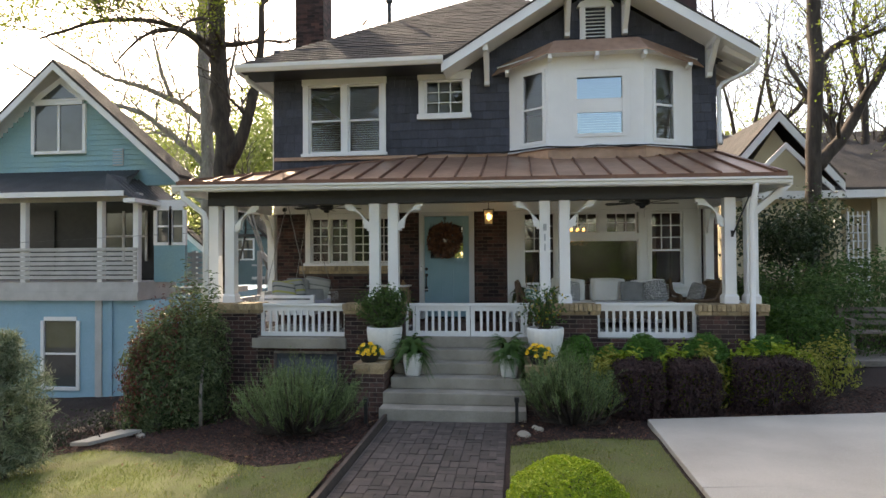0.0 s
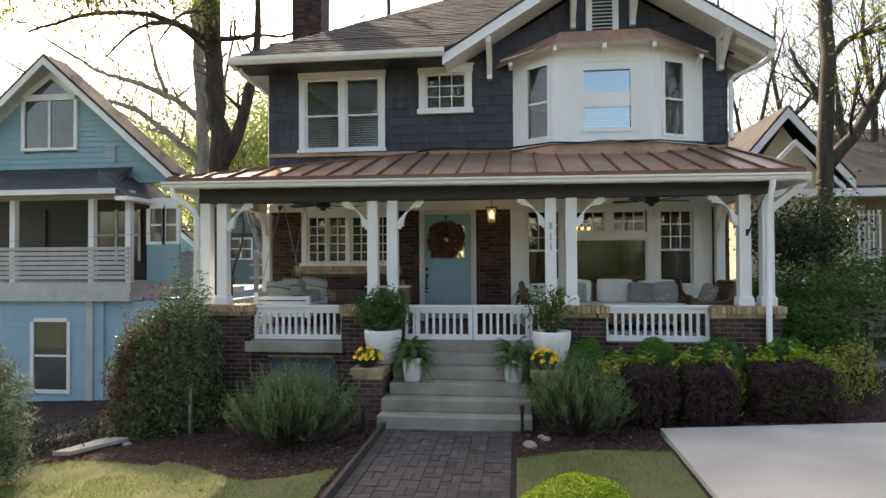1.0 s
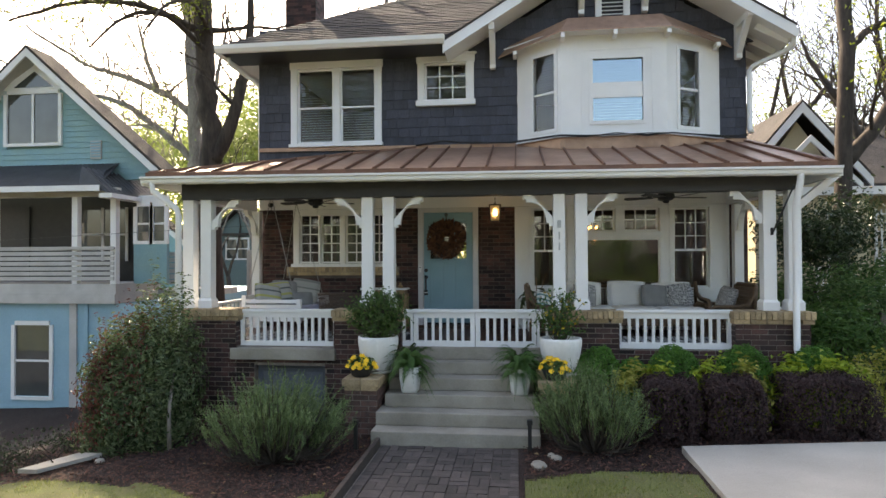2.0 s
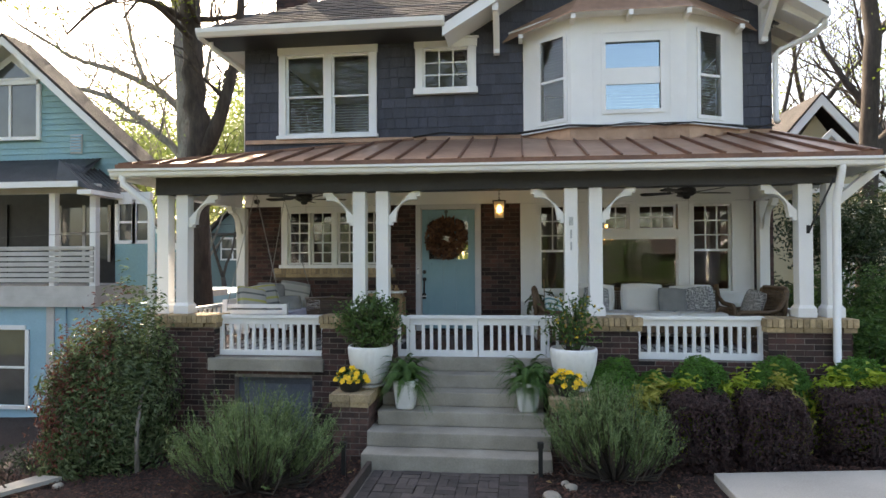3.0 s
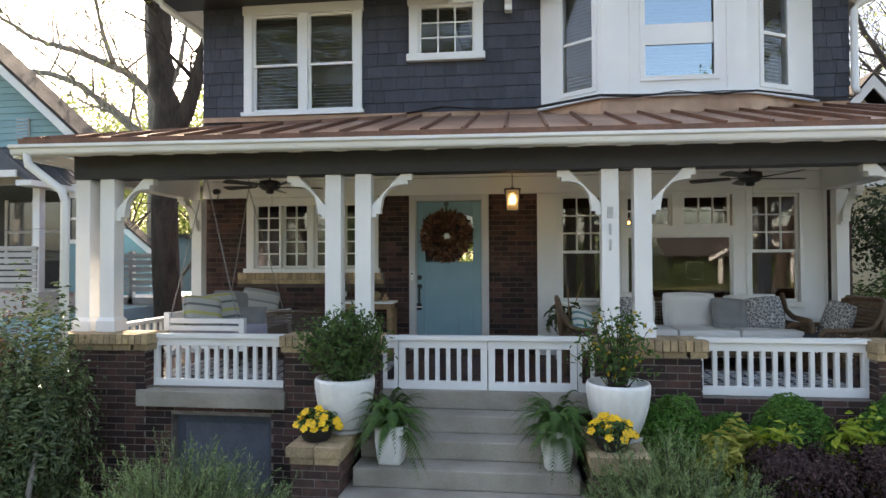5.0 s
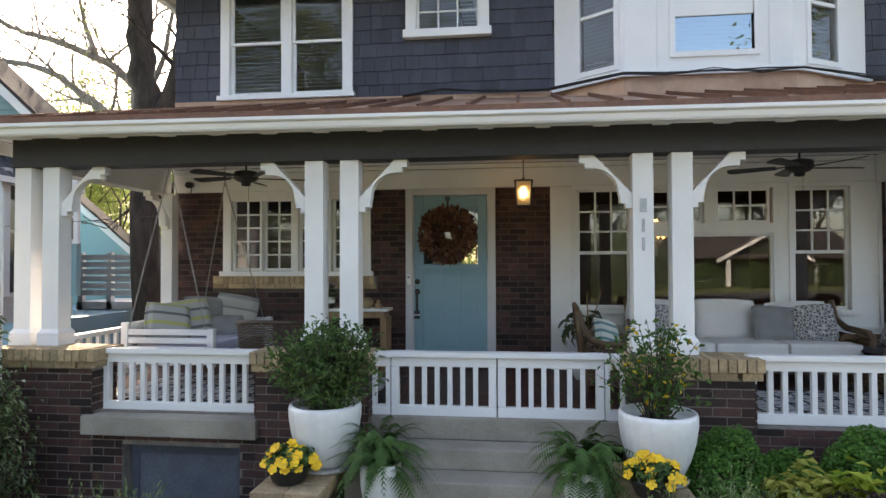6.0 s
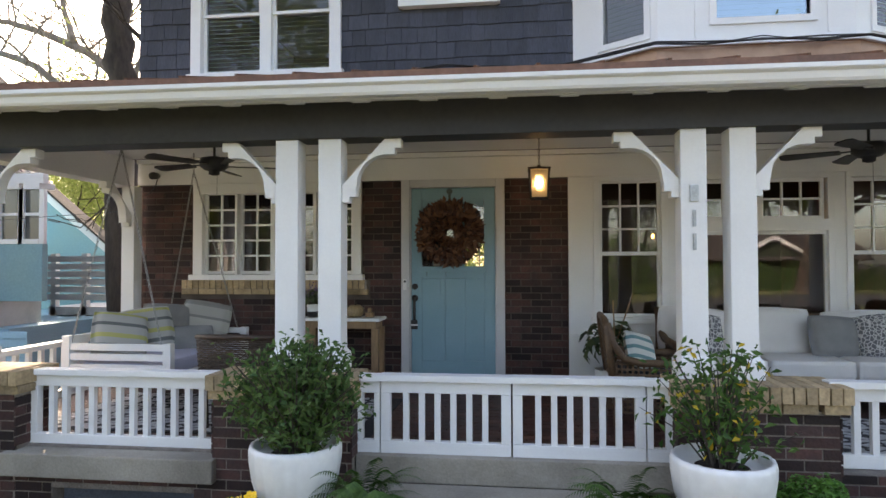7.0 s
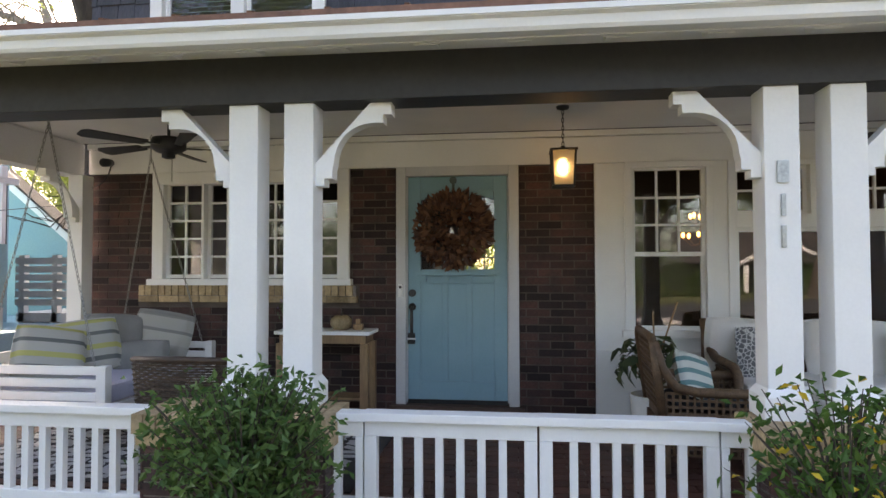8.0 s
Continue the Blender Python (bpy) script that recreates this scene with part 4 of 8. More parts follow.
part("hip_cap", B().beam((ER, EY, ezf + 0.015), (TR, -0.02, TOP + 0.015), 0.07, 0.04), SEAM, proof)
part("flashing", B().box(HX0, TR, -0.06, -0.026, TOP - 0.02, TOP + 0.05), COPPER, proof)
part("drip_edge", B().box(EL - 0.02, ER + 0.02, EY - 0.045, EY - 0.002, ezf - 0.07, ezf + 0.012), SEAM, proof)
peave = thing("porch_eave", (0, 0, 0), "white porch gutter with fascia and soffit", "eave", kind="structure")
part("gutter", B().prism([(EL - 0.05, EY - 0.025, 2.492), (EL - 0.05, EY - 0.14, 2.492), (EL - 0.05, EY - 0.14, 2.465), (EL - 0.05, EY - 0.118, 2.455), (EL - 0.05, EY - 0.112, 2.415), (EL - 0.05, EY - 0.10, 2.398), (EL - 0.05, EY - 0.025, 2.398)], (ER - EL + 0.1, 0, 0)), WHITE, peave)
part("gutter_lip", B().box(EL - 0.05, ER + 0.05, EY - 0.148, EY - 0.141, 2.470, 2.498), WHITE, peave)
part("fascia", B().box(EL, ER, EY - 0.02, EY + 0.01, 2.394, 2.492), WHITE, peave)
part("soffit", B().box(EL, ER, EY + 0.011, YP - 0.112, 2.455, 2.475).box(EL, -3.86, YP - 0.11, -0.07, 2.50, 2.52).box(5.03, ER, YP - 0.11, -0.07, 2.50, 2.52), WHITE, peave)
part("side_gutter", B().box(EL - 0.10, EL - 0.005, EY - 0.02, -0.05, 2.38, 2.495), WHITE, peave)
part("side_gutter", B().box(ER + 0.005, ER + 0.10, EY - 0.02, -0.05, 2.38, 2.495), WHITE, peave)
x = EL + 0.2
while x < ER - 0.1:
    part("rafter_end", B().prism([(x - 0.06, EY + 0.012, 2.390), (x - 0.06, EY + 0.012, 2.453), (x - 0.06, EY + 0.13, 2.453), (x - 0.06, EY + 0.10, 2.402)], (0.12, 0, 0)), WHITE, peave)
    x += 0.46
# corner knee braces and downspouts
part("corner_brace", B().beam((5.04, YP, 2.0), (5.55, YP, 2.44), 0.1, 0.1), WHITE, peave, bevel=0.006)
peave.rotation_euler = (0, 0.006, 0)
peave.location.z = -0.02
proof.rotation_euler = (0, 0.006, 0)
proof.location.z = -0.03
part("downspout", B().tube([(4.92, EY - 0.07, 2.43), (4.92, EY - 0.05, 2.32), (4.89, PY - 0.2, 2.06), (4.89, PY - 0.17, 1.95), (4.89, PY - 0.17, 0.1), (4.89, PY - 0.25, 0.02)], 0.043, 10), WHITE, peave, smooth=True)
part("downspout", B().tube([(-4.15, EY - 0.07, 2.43), (-4.15, EY - 0.05, 2.30), (-3.80, PY - 0.2, 2.03), (-3.78, PY - 0.17, 1.92), (-3.78, PY - 0.17, -1.0)], 0.045, 10), WHITE, peave, smooth=True)

# ---------- door ----------
door = thing("door_1", (-0.022, 0, 0), "pale blue craftsman front door, closed, with a glazed top", "door", kind="structure")
CASING = mat("grey_white_casing", (0.60, 0.60, 0.60), (0.54, 0.54, 0.55), rough=0.5, scale=3, bump=0.04, fine=0.05)
part("door_casing", B().box(-0.555, -0.465, -0.045, 0.12, 0.0, 2.205).box(0.465, 0.555, -0.045, 0.12, 0.0, 2.205).box(-0.464, 0.464, -0.045, 0.12, 2.12, 2.205), CASING, door, bevel=0.004)
part("door_stop", B().box(-0.464, -0.452, -0.02, 0.1, 0.08, 2.119).box(0.452, 0.464, -0.02, 0.1, 0.08, 2.119), CASING, door)
part("threshold", B().box(-0.60, 0.60, -0.10, 0.15, 0.0, 0.055), mat("worn_threshold_wood", (0.09, 0.05, 0.035), rough=0.6), door, "worn dark threshold", bevel=0.006)
part("sweep", B().box(-0.452, 0.452, 0.0, 0.03, 0.056, 0.095), BLACK, door)
GLZ = (-0.335, 0.335, 1.27, 1.98)
leaf = part("door_leaf", holed(-0.45, 0.45, 0.096, 2.115, 0.012, 0.055, [GLZ]), DOORBLUE, door)
st = B()
for xa, xb in ((-0.45, -0.335), (0.335, 0.45), (-0.135, -0.085), (0.085, 0.135)):
    st.box(xa, xb, -0.004, 0.0118, 0.096 if abs(xa) > 0.3 else 0.26, 2.115 if abs(xa) > 0.3 else 1.14)
st.box(-0.334, 0.334, -0.004, 0.0118, 0.096, 0.259).box(-0.334, 0.334, -0.004, 0.0118, 1.141, 1.265).box(-0.334, 0.334, -0.004, 0.0118, 1.985, 2.115)
part("stiles_and_rails", st, DOORBLUE, leaf, bevel=0.003)
arch = [(-0.33, -0.003, 1.984)] + [(-0.33 + 0.66 * i / 12, -0.003, 1.90 + 0.075 * math.sin(math.pi * i / 12)) for i in range(13)] + [(0.33, -0.003, 1.984)]
part("arch_head", B().prism(arch, (0, 0.02, 0)), DOORBLUE, leaf)
part("dentil_shelf", B().box(-0.37, 0.37, -0.06, -0.005, 1.215, 1.25), DOORBLUE, leaf, bevel=0.003)
for i in range(4):
    xx = -0.31 + i * 0.207
    part("dentil", B().box(xx - 0.03, xx + 0.03, -0.045, -0.005, 1.165, 1.214), DOORBLUE, leaf)
for i in (-1, 1):
    part("glazing_bar", B().box(i * 0.112 - 0.012, i * 0.112 + 0.012, 0.02, 0.045, 1.27, 1.98), DOORBLUE, leaf)
pn = raw("pane", [(-0.335, 0.033, 1.27), (0.335, 0.033, 1.27), (0.335, 0.033, 1.98), (-0.335, 0.033, 1.98)], [(0, 1, 2, 3)], GLASS, leaf)
pn.visible_shadow = False
part("deadbolt", B().tube([(-0.41, -0.006, 1.055), (-0.41, -0.03, 1.055)], 0.033, 16), BLACK, leaf, "black deadbolt")
part("handle_set", B().tube([(-0.41, -0.006, 0.93), (-0.41, -0.022, 0.93)], 0.034, 14).tube([(-0.41, -0.02, 0.93), (-0.41, -0.055, 0.91), (-0.41, -0.06, 0.80), (-0.41, -0.05, 0.69), (-0.41, -0.01, 0.66)], [0.012, 0.013, 0.015, 0.014, 0.02], 8), BLACK, leaf, "black pull handle", smooth=True)
part("key_tag", B().box(-0.445, -0.375, -0.075, -0.058, 0.60, 0.70), BLACK, leaf, "dark hanging tag", bevel=0.008)
part("tag_stripe", B().box(-0.447, -0.373, -0.078, -0.057, 0.64, 0.655), WHITE, leaf)
bell = thing("doorbell", (-0.534, -0.045, 1.08), "white video doorbell with a dark lens", "doorbell")
part("body", B().box(-0.02, 0.02, -0.022, 0.0, -0.06, 0.06), WHITE, bell, bevel=0.006)
part("lens", B().tube([(0, -0.021, 0.03), (0, -0.026, 0.03)], 0.013, 12), BLACK, bell)


# ---------- leaves ----------
def leaves(pts, nrm, size, rs, droop=0.2, slim=0.5):
    """Bent four-cornered leaves at the points, facing roughly along nrm."""
    n = len(pts)
    nrm = nrm / (np.linalg.norm(nrm, axis=1, keepdims=True) + 1e-9)
    rnd = rs.normal(size=(n, 3))
    d = np.cross(nrm, rnd)
    d /= np.linalg.norm(d, axis=1, keepdims=True) + 1e-9
    w = np.cross(nrm, d)
    L = (size * rs.uniform(0.6, 1.3, n))[:, None]
    tip = pts + d * L - nrm * L * droop
    a = pts + d * L * 0.5 + w * L * slim * 0.5 + nrm * L * 0.08
    b = pts + d * L * 0.5 - w * L * slim * 0.5 + nrm * L * 0.08
    v = np.stack([pts, a, tip, b], 1).reshape(-1, 3)
    f = np.arange(4 * n).reshape(-1, 4)
    return v, f


def leaf_part(name, pts, nrm, size, material, parent, seed, droop=0.2, slim=0.5):
    v, f = leaves(np.asarray(pts, float), np.asarray(nrm, float), size, np.random.RandomState(seed), droop, slim)
    return raw(name, v.tolist(), f.tolist(), material, parent)


def lump(n, rx, ry, rz, seed, lo=0.55, rough=0.22, base=-0.35, boxy=1.0):
    """Points in the outer layer of an uneven mound, with outward directions."""
    rs = np.random.RandomState(seed)
    d = rs.normal(size=(n, 3))
    d /= np.linalg.norm(d, axis=1, keepdims=True)
    d[:, 2] = np.where(d[:, 2] < base, -d[:, 2], d[:, 2])
    if boxy < 1:
        q = rs.uniform(-1, 1, (n, 3))
        ax = rs.randint(0, 3, n)
        q[np.arange(n), ax] = np.sign(q[np.arange(n), ax])
        q[:, 2] = np.where((ax == 2) & (q[:, 2] < 0), -q[:, 2], q[:, 2])
        q /= (np.abs(q) ** 5).sum(1, keepdims=True) ** 0.2
        k = np.array([1 + rough * noise.noise((w[0] * 3 + seed, w[1] * 3, w[2] * 3)) for w in q])
        return q * (k * rs.uniform(lo, 1, n))[:, None] * (rx, ry, rz), q + rs.normal(size=(n, 3)) * 0.5
    off = seed * 3.7
    k = np.array([1 + rough * (noise.noise((q[0] * 2.2 + off, q[1] * 2.2, q[2] * 2.2)) + 0.6 * noise.noise((q[0] * 5 + off, q[1] * 5, q[2] * 5))) for q in d])
    r = k * (lo + (1 - lo) * rs.uniform(0, 1, n) ** 0.5)
    return d * r[:, None] * (rx, ry, rz), d + rs.normal(size=(n, 3)) * 0.45


L_BOX = leaf_mat("boxwood_leaf", (0.050, 0.15, 0.026), (0.13, 0.30, 0.055))
L_LIME = leaf_mat("lime_leaf", (0.20, 0.30, 0.025), (0.36, 0.42, 0.05))
L_LIMEBOX = leaf_mat("lime_boxwood_leaf", (0.15, 0.26, 0.015), (0.34, 0.42, 0.04))
L_YELLOW = leaf_mat("golden_green_leaf", (0.22, 0.25, 0.035), (0.45, 0.42, 0.10))
L_PURPLE = leaf_mat("purple_hedge_leaf", (0.020, 0.011, 0.012), (0.085, 0.046, 0.044), trans=0.15)
L_SAGE = leaf_mat("rosemary_leaf", (0.06, 0.105, 0.036), (0.20, 0.28, 0.11), trans=0.25)
L_DARK = leaf_mat("dark_evergreen_leaf", (0.028, 0.052, 0.021), (0.115, 0.155, 0.065), trans=0.3, rough=0.3)
L_RED = leaf_mat("red_new_leaf", (0.085, 0.030, 0.024), (0.24, 0.085, 0.055), trans=0.3, rough=0.3)
L_HOLLY = leaf_mat("glossy_hedge_leaf", (0.035, 0.062, 0.024), (0.22, 0.28, 0.14), trans=0.3, rough=0.2)
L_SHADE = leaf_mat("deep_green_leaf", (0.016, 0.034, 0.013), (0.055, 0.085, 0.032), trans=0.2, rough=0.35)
L_GREEN = leaf_mat("shrub_leaf", (0.034, 0.088, 0.022), (0.12, 0.20, 0.058))
L_FERN = leaf_mat("fern_leaf", (0.035, 0.09, 0.02), (0.085, 0.17, 0.035))
L_SPRING = leaf_mat("spring_tree_leaf", (0.20, 0.26, 0.06), (0.42, 0.48, 0.17), trans=0.5)
L_PINE = leaf_mat("needle_leaf", (0.06, 0.10, 0.05), (0.30, 0.34, 0.23), trans=0.3)
L_GRASS = leaf_mat("grass_blade", (0.10, 0.14, 0.03), (0.27, 0.29, 0.08), trans=0.35)
L_TREE = leaf_mat("tree_leaf", (0.05, 0.085, 0.02), (0.15, 0.19, 0.05), trans=0.45)
L_BOUGH = leaf_mat("bough_leaf", (0.11, 0.16, 0.02), (0.30, 0.34, 0.06), trans=0.55)


def shrub(name, x, y, size, n, leaf, material, label, seed, category="shrub", group="", z=None, lo=0.55, rough=0.22, slim=0.5, extra=None, base=-0.5, boxy=1.0):
    rx, ry, rz = size
    z0 = gz(x, y) if z is None else z
    t = thing(name, (x, y, z0), label, category, group)
    p, nn = lump(n, rx, ry, rz, seed, lo, rough, base, boxy)
    p = p + (0, 0, rz * 0.42)
    p[:, 2] = np.maximum(p[:, 2], 0.02)
    leaf_part("foliage", p, nn, leaf, material, t, seed, slim=slim)
    if extra:
        m2, k, sel = extra
        q, qn = lump(k, rx * 1.02, ry * 1.02, rz * 1.02, seed + 50, 0.85, rough, -0.25)
        keep = sel(q)
        leaf_part("new_growth", q[keep] + (0, 0, rz * 0.42), qn[keep], leaf, m2, t, seed + 1, slim=slim)
    st = B()
    r = random.Random(seed)
    for i in range(7):
        a = r.uniform(0, 6.28)
        k = r.uniform(0.3, 0.7)
        st.tube([(0.03 * math.cos(a), 0.03 * math.sin(a), -0.05), (rx * 0.3 * k * math.cos(a), ry * 0.3 * k * math.sin(a), rz * 0.5), (rx * k * math.cos(a), ry * k * math.sin(a), rz * 1.1)], [0.018, 0.012, 0.004], 5)
    part("branchwork", st, BARK, t)
    return t


def rosemary(x, y, rx, ry, h, n, seed, label, lean=0.0):
    """Woody stems that spread from one foot, each ending in a spray of needle-covered plumes."""
    t = thing("rosemary_bush", (x, y, gz(x, y)), label, "shrub", "rosemary bushes")
    rs = np.random.RandomState(seed)
    st, P, A = B(), [], []
    for i in range(n):
        a, k = rs.uniform(0, 6.28), rs.uniform(0.02, 1) ** 0.55
        hh = h * (1.0 - 0.50 * k ** 3) * rs.uniform(0.62, 1.0) * (1 + 0.3 * noise.noise((math.cos(a) * 1.6 + seed, math.sin(a) * 1.6, k)))
        base = np.array([0.10 * math.cos(a) * k, 0.08 * math.sin(a) * k, 0.0])
        top = np.array([rx * k * math.cos(a) + lean * hh, ry * k * math.sin(a), hh])
        mid = base * 0.35 + top * 0.65 - np.array([0, 0, 0.16 * h])
        st.tube([base, mid, top], [0.012, 0.008, 0.003], 4, cap=False)
        for j in range(9):
            u = rs.uniform(0.42, 1.0)
            p = base * (1 - u) ** 2 + 2 * mid * u * (1 - u) + top * u * u
            dr = (top - mid) / np.linalg.norm(top - mid) * 0.7 + np.array([0.15 * math.cos(a), 0.15 * math.sin(a), 0.75]) + rs.normal(size=3) * 0.32
            dr /= np.linalg.norm(dr)
            L = rs.uniform(0.13, 0.30)
            m = int(L / 0.0085)
            for q in range(m):
                P.append(p + dr * (L * q / m))
                A.append(dr)
    P, A = np.array(P), np.array(A)
    N = len(P)
    side = np.cross(A, rs.normal(size=(N, 3)))
    side /= np.linalg.norm(side, axis=1, keepdims=True) + 1e-9
    d = A * 0.75 + side * 0.7
    w = np.cross(d, side)
    w /= np.linalg.norm(w, axis=1, keepdims=True) + 1e-9
    L = rs.uniform(0.022, 0.042, N)[:, None]
    v = np.stack([P, P + d * L * 0.5 + w * 0.0038, P + d * L, P + d * L * 0.5 - w * 0.0038], 1).reshape(-1, 3)
    raw("foliage", v.tolist(), np.arange(4 * N).reshape(-1, 4).tolist(), L_SAGE, t)
    part("branchwork", st, BARK, t)


rosemary(-1.60, -4.28, 0.90, 0.62, 0.92, 230, 11, "grey-green rosemary bush in the mulch bed", 0.08)
rosemary(2.10, -4.02, 0.66, 0.50, 0.95, 150, 12, "grey-green rosemary bush beside the steps", -0.05)
shrub("boxwood_bush", 1.78, -7.25, (0.52, 0.46, 0.40), 16000, 0.026, L_LIMEBOX, "bright lime green clipped boxwood on the lawn", 21, group="clipped bushes", rough=0.07, lo=0.75)
for i, (x, y, rx, rz) in enumerate(((2.28, -2.92, 0.40, 0.72), (3.26, -2.92, 0.40, 0.72), (4.12, -2.92, 0.44, 0.70), (5.0, -2.80, 0.40, 0.66), (2.75, -2.85, 0.32, 0.60))):
    shrub("boxwood_bush", x, y, (rx, 0.30, rz), 9000, 0.032, L_BOX, "rounded dark green boxwood against the porch wall", 30 + i, group="porch boxwoods", rough=0.10, lo=0.75)
for i, (x, y, rx, rz) in enumerate(((2.62, -3.24, 0.32, 0.61), (2.98, -3.24, 0.26, 0.60), (3.62, -3.24, 0.30, 0.60), (4.05, -3.22, 0.24, 0.59), (4.60, -3.14, 0.36, 0.60), (5.15, -3.04, 0.38, 0.60))):
    shrub("lime_shrub", x, y, (rx, 0.24, rz), 900, 0.085, L_YELLOW if i % 3 == 0 else L_LIME, "yellow-green leafy shrub in front of the boxwoods", 40 + i, group="lime shrubs", slim=0.42, lo=0.4, rough=0.4)
for i, (x, y, rx, rz) in enumerate(((3.02, -3.60, 0.33, 0.52), (3.76, -3.58, 0.345, 0.51), (4.84, -3.45, 0.53, 0.50))):
    shrub("purple_hedge", x, y, (rx, 0.33, rz), 14000, 0.036, L_PURPLE, "dark purple clipped hedge shrub in mulch", 50 + i, group="purple hedges", rough=0.2, lo=0.78, boxy=0.68)
for i, (x, y, rx, rz) in enumerate(((5.70, -2.45, 0.45, 0.46), (6.25, -2.1, 0.40, 0.52))):
    shrub("golden_shrub", x, y, (rx, 0.4, rz), 900, 0.06, L_YELLOW, "golden green loose shrub beside the path", 60 + i, group="golden shrubs", lo=0.35, rough=0.45)
for i, (x, y, rx, ry, rz) in enumerate(((6.0, -1.2, 0.9, 0.8, 0.95), (7.2, 0.2, 1.0, 0.9, 1.15), (6.6, 1.2, 1.2, 1.0, 1.25), (8.3, 1.3, 1.2, 1.0, 1.3), (9.6, 0.6, 1.1, 1.0, 1.3))):
    shrub("evergreen_shrub", x, y, (rx, ry, rz), 5200, 0.075, L_GREEN if i else L_FERN, "large leafy green shrub beside the porch", 70 + i, group="side shrubs", lo=0.4, rough=0.35)
for i, (x, y, rx, ry, rz, red) in enumerate(((-3.46, -3.16, 0.36, 0.42, 1.36, 0.0), (-3.78, -3.20, 0.42, 0.44, 1.42, 0.03), (-4.12, -3.22, 0.40, 0.44, 1.28, 0.20), (-4.42, -3.26, 0.34, 0.40, 1.02, 0.55), (-3.62, -3.36, 0.36, 0.34, 0.95, 0.0), (-4.12, -3.44, 0.38, 0.30, 0.85, 0.12))):
    t = shrub("holly_hedge", x, y, (rx, ry, rz), 5200, 0.066, L_HOLLY, "tall glossy evergreen hedge with reddish new growth", 80 + i, group="tall hedge", lo=0.30, rough=0.55, slim=0.36)
    if red:
        q, qn = lump(int(400 + 5200 * red), rx * 1.03, ry * 1.03, rz * 1.03, 180 + i, 0.6, 0.55, -0.25)
        leaf_part("new_growth", q + (0, 0, rz * 0.42), qn, 0.060, L_RED, t, 280 + i, slim=0.38)["kind"] = "stuff"
    sp = np.random.RandomState(380 + i)
    tw, tp, tn = B(), [], []
    for k in range(34):
        a, u = sp.uniform(0, 6.28), sp.uniform(0.3, 1)
        p0 = np.array([rx * 0.85 * math.cos(a) * u, ry * 0.85 * math.sin(a) * u, rz * sp.uniform(0.4, 1.25)])
        d = np.array([0.10 * math.cos(a), 0.10 * math.sin(a), sp.uniform(0.10, 0.26)])
        tw.tube([p0, p0 + d], [0.005, 0.002], 4, cap=False)
        for e in np.linspace(0.3, 1.0, 8):
            tp.append(p0 + d * e + sp.normal(size=3) * 0.012)
            tn.append(sp.normal(size=3))
    leaf_part("shoot_leaves", tp, tn, 0.062, L_HOLLY if red < 0.3 else L_RED, t, 480 + i, slim=0.34)
    part("shoots", tw, BARK, t)["kind"] = "stuff"
    if i == 0:
        part("stem", B().tube([(0.12, -0.42, -0.05), (0.10, -0.40, 0.5), (0.05, -0.2, 1.0)], [0.030, 0.026, 0.015], 7), GREYBARK, t, smooth=True)
for i, (x, y, rx, rz) in enumerate(((-5.35, -2.9, 0.5, 0.24), (-6.1, -3.2, 0.6, 0.22), (-5.7, -3.9, 0.45, 0.16), (-6.8, -2.7, 0.6, 0.3))):
    shrub("ground_cover", x, y, (rx, 0.4, rz), 420, 0.05, L_SHADE, "low scruffy green ground cover among fallen twigs", 560 + i, group="ground cover", lo=0.2, rough=0.7)
tg = np.random.RandomState(66)
sticks = B()
for k in range(150):
    x, y, a = tg.uniform(-7.2, -4.4), tg.uniform(-4.1, -2.3), tg.uniform(0, 6.28)
    L, h = tg.uniform(0.15, 0.5), tg.uniform(0.02, 0.35)
    z = gz(x, y)
    sticks.tube([(x, y, z), (x + L * 0.5 * math.cos(a), y + L * 0.5 * math.sin(a), z + h * 0.7), (x + L * math.cos(a), y + L * math.sin(a), z + h)], [0.006, 0.004, 0.002], 4, cap=False)
tagged(raw("fallen_twigs", sticks.v, sticks.f, BARK), "bare grey-brown twigs and stems on the mulch", "twigs", "", "stuff")
pine = thing("pine_sapling", (-4.90, -5.45, gz(-4.90, -5.45)), "young pale-tipped pine with drooping needles", "tree")
rs = np.random.RandomState(4)
pp, pn2 = [], []
pst = B().tube([(0, 0, 0), (0.02, 0, 0.9), (0, 0.02, 1.75)], [0.035, 0.02, 0.006], 6)
for i in range(210):
    z = rs.uniform(0.05, 1.75)
    a, L = rs.uniform(0, 6.28), min(0.48, (1.9 - z) * 0.55) * rs.uniform(0.6, 1.15)
    e = np.array([L * math.cos(a), L * math.sin(a), z + L * 0.35])
    pst.tube([(0, 0, z), e * (0.6, 0.6, 1) - (0, 0, 0.05), e], [0.008, 0.005, 0.002], 4, cap=False)
    for u in np.linspace(0.35, 1.05, 16):
        for _ in range(4):
            pp.append(np.array([0, 0, z]) * (1 - u) + e * u + rs.normal(size=3) * 0.02)
            pn2.append(rs.normal(size=3))
leaf_part("needles", pp, pn2, 0.13, L_PINE, pine, 5, slim=0.09)
part("stem", pst, BARK, pine)


# ---------- pots and plants by the steps ----------
SOILM = mat("potting_soil", (0.02, 0.014, 0.010), (0.035, 0.025, 0.018), rough=1, scale=40, bump=0.8)
TERRA = mat("pale_saucer", (0.45, 0.43, 0.40), (0.38, 0.36, 0.33), rough=0.7)
PETAL = mat("yellow_petal", (0.85, 0.55, 0.01), (0.80, 0.42, 0.01), rough=0.6, scale=30, bump=0, island=0.15)


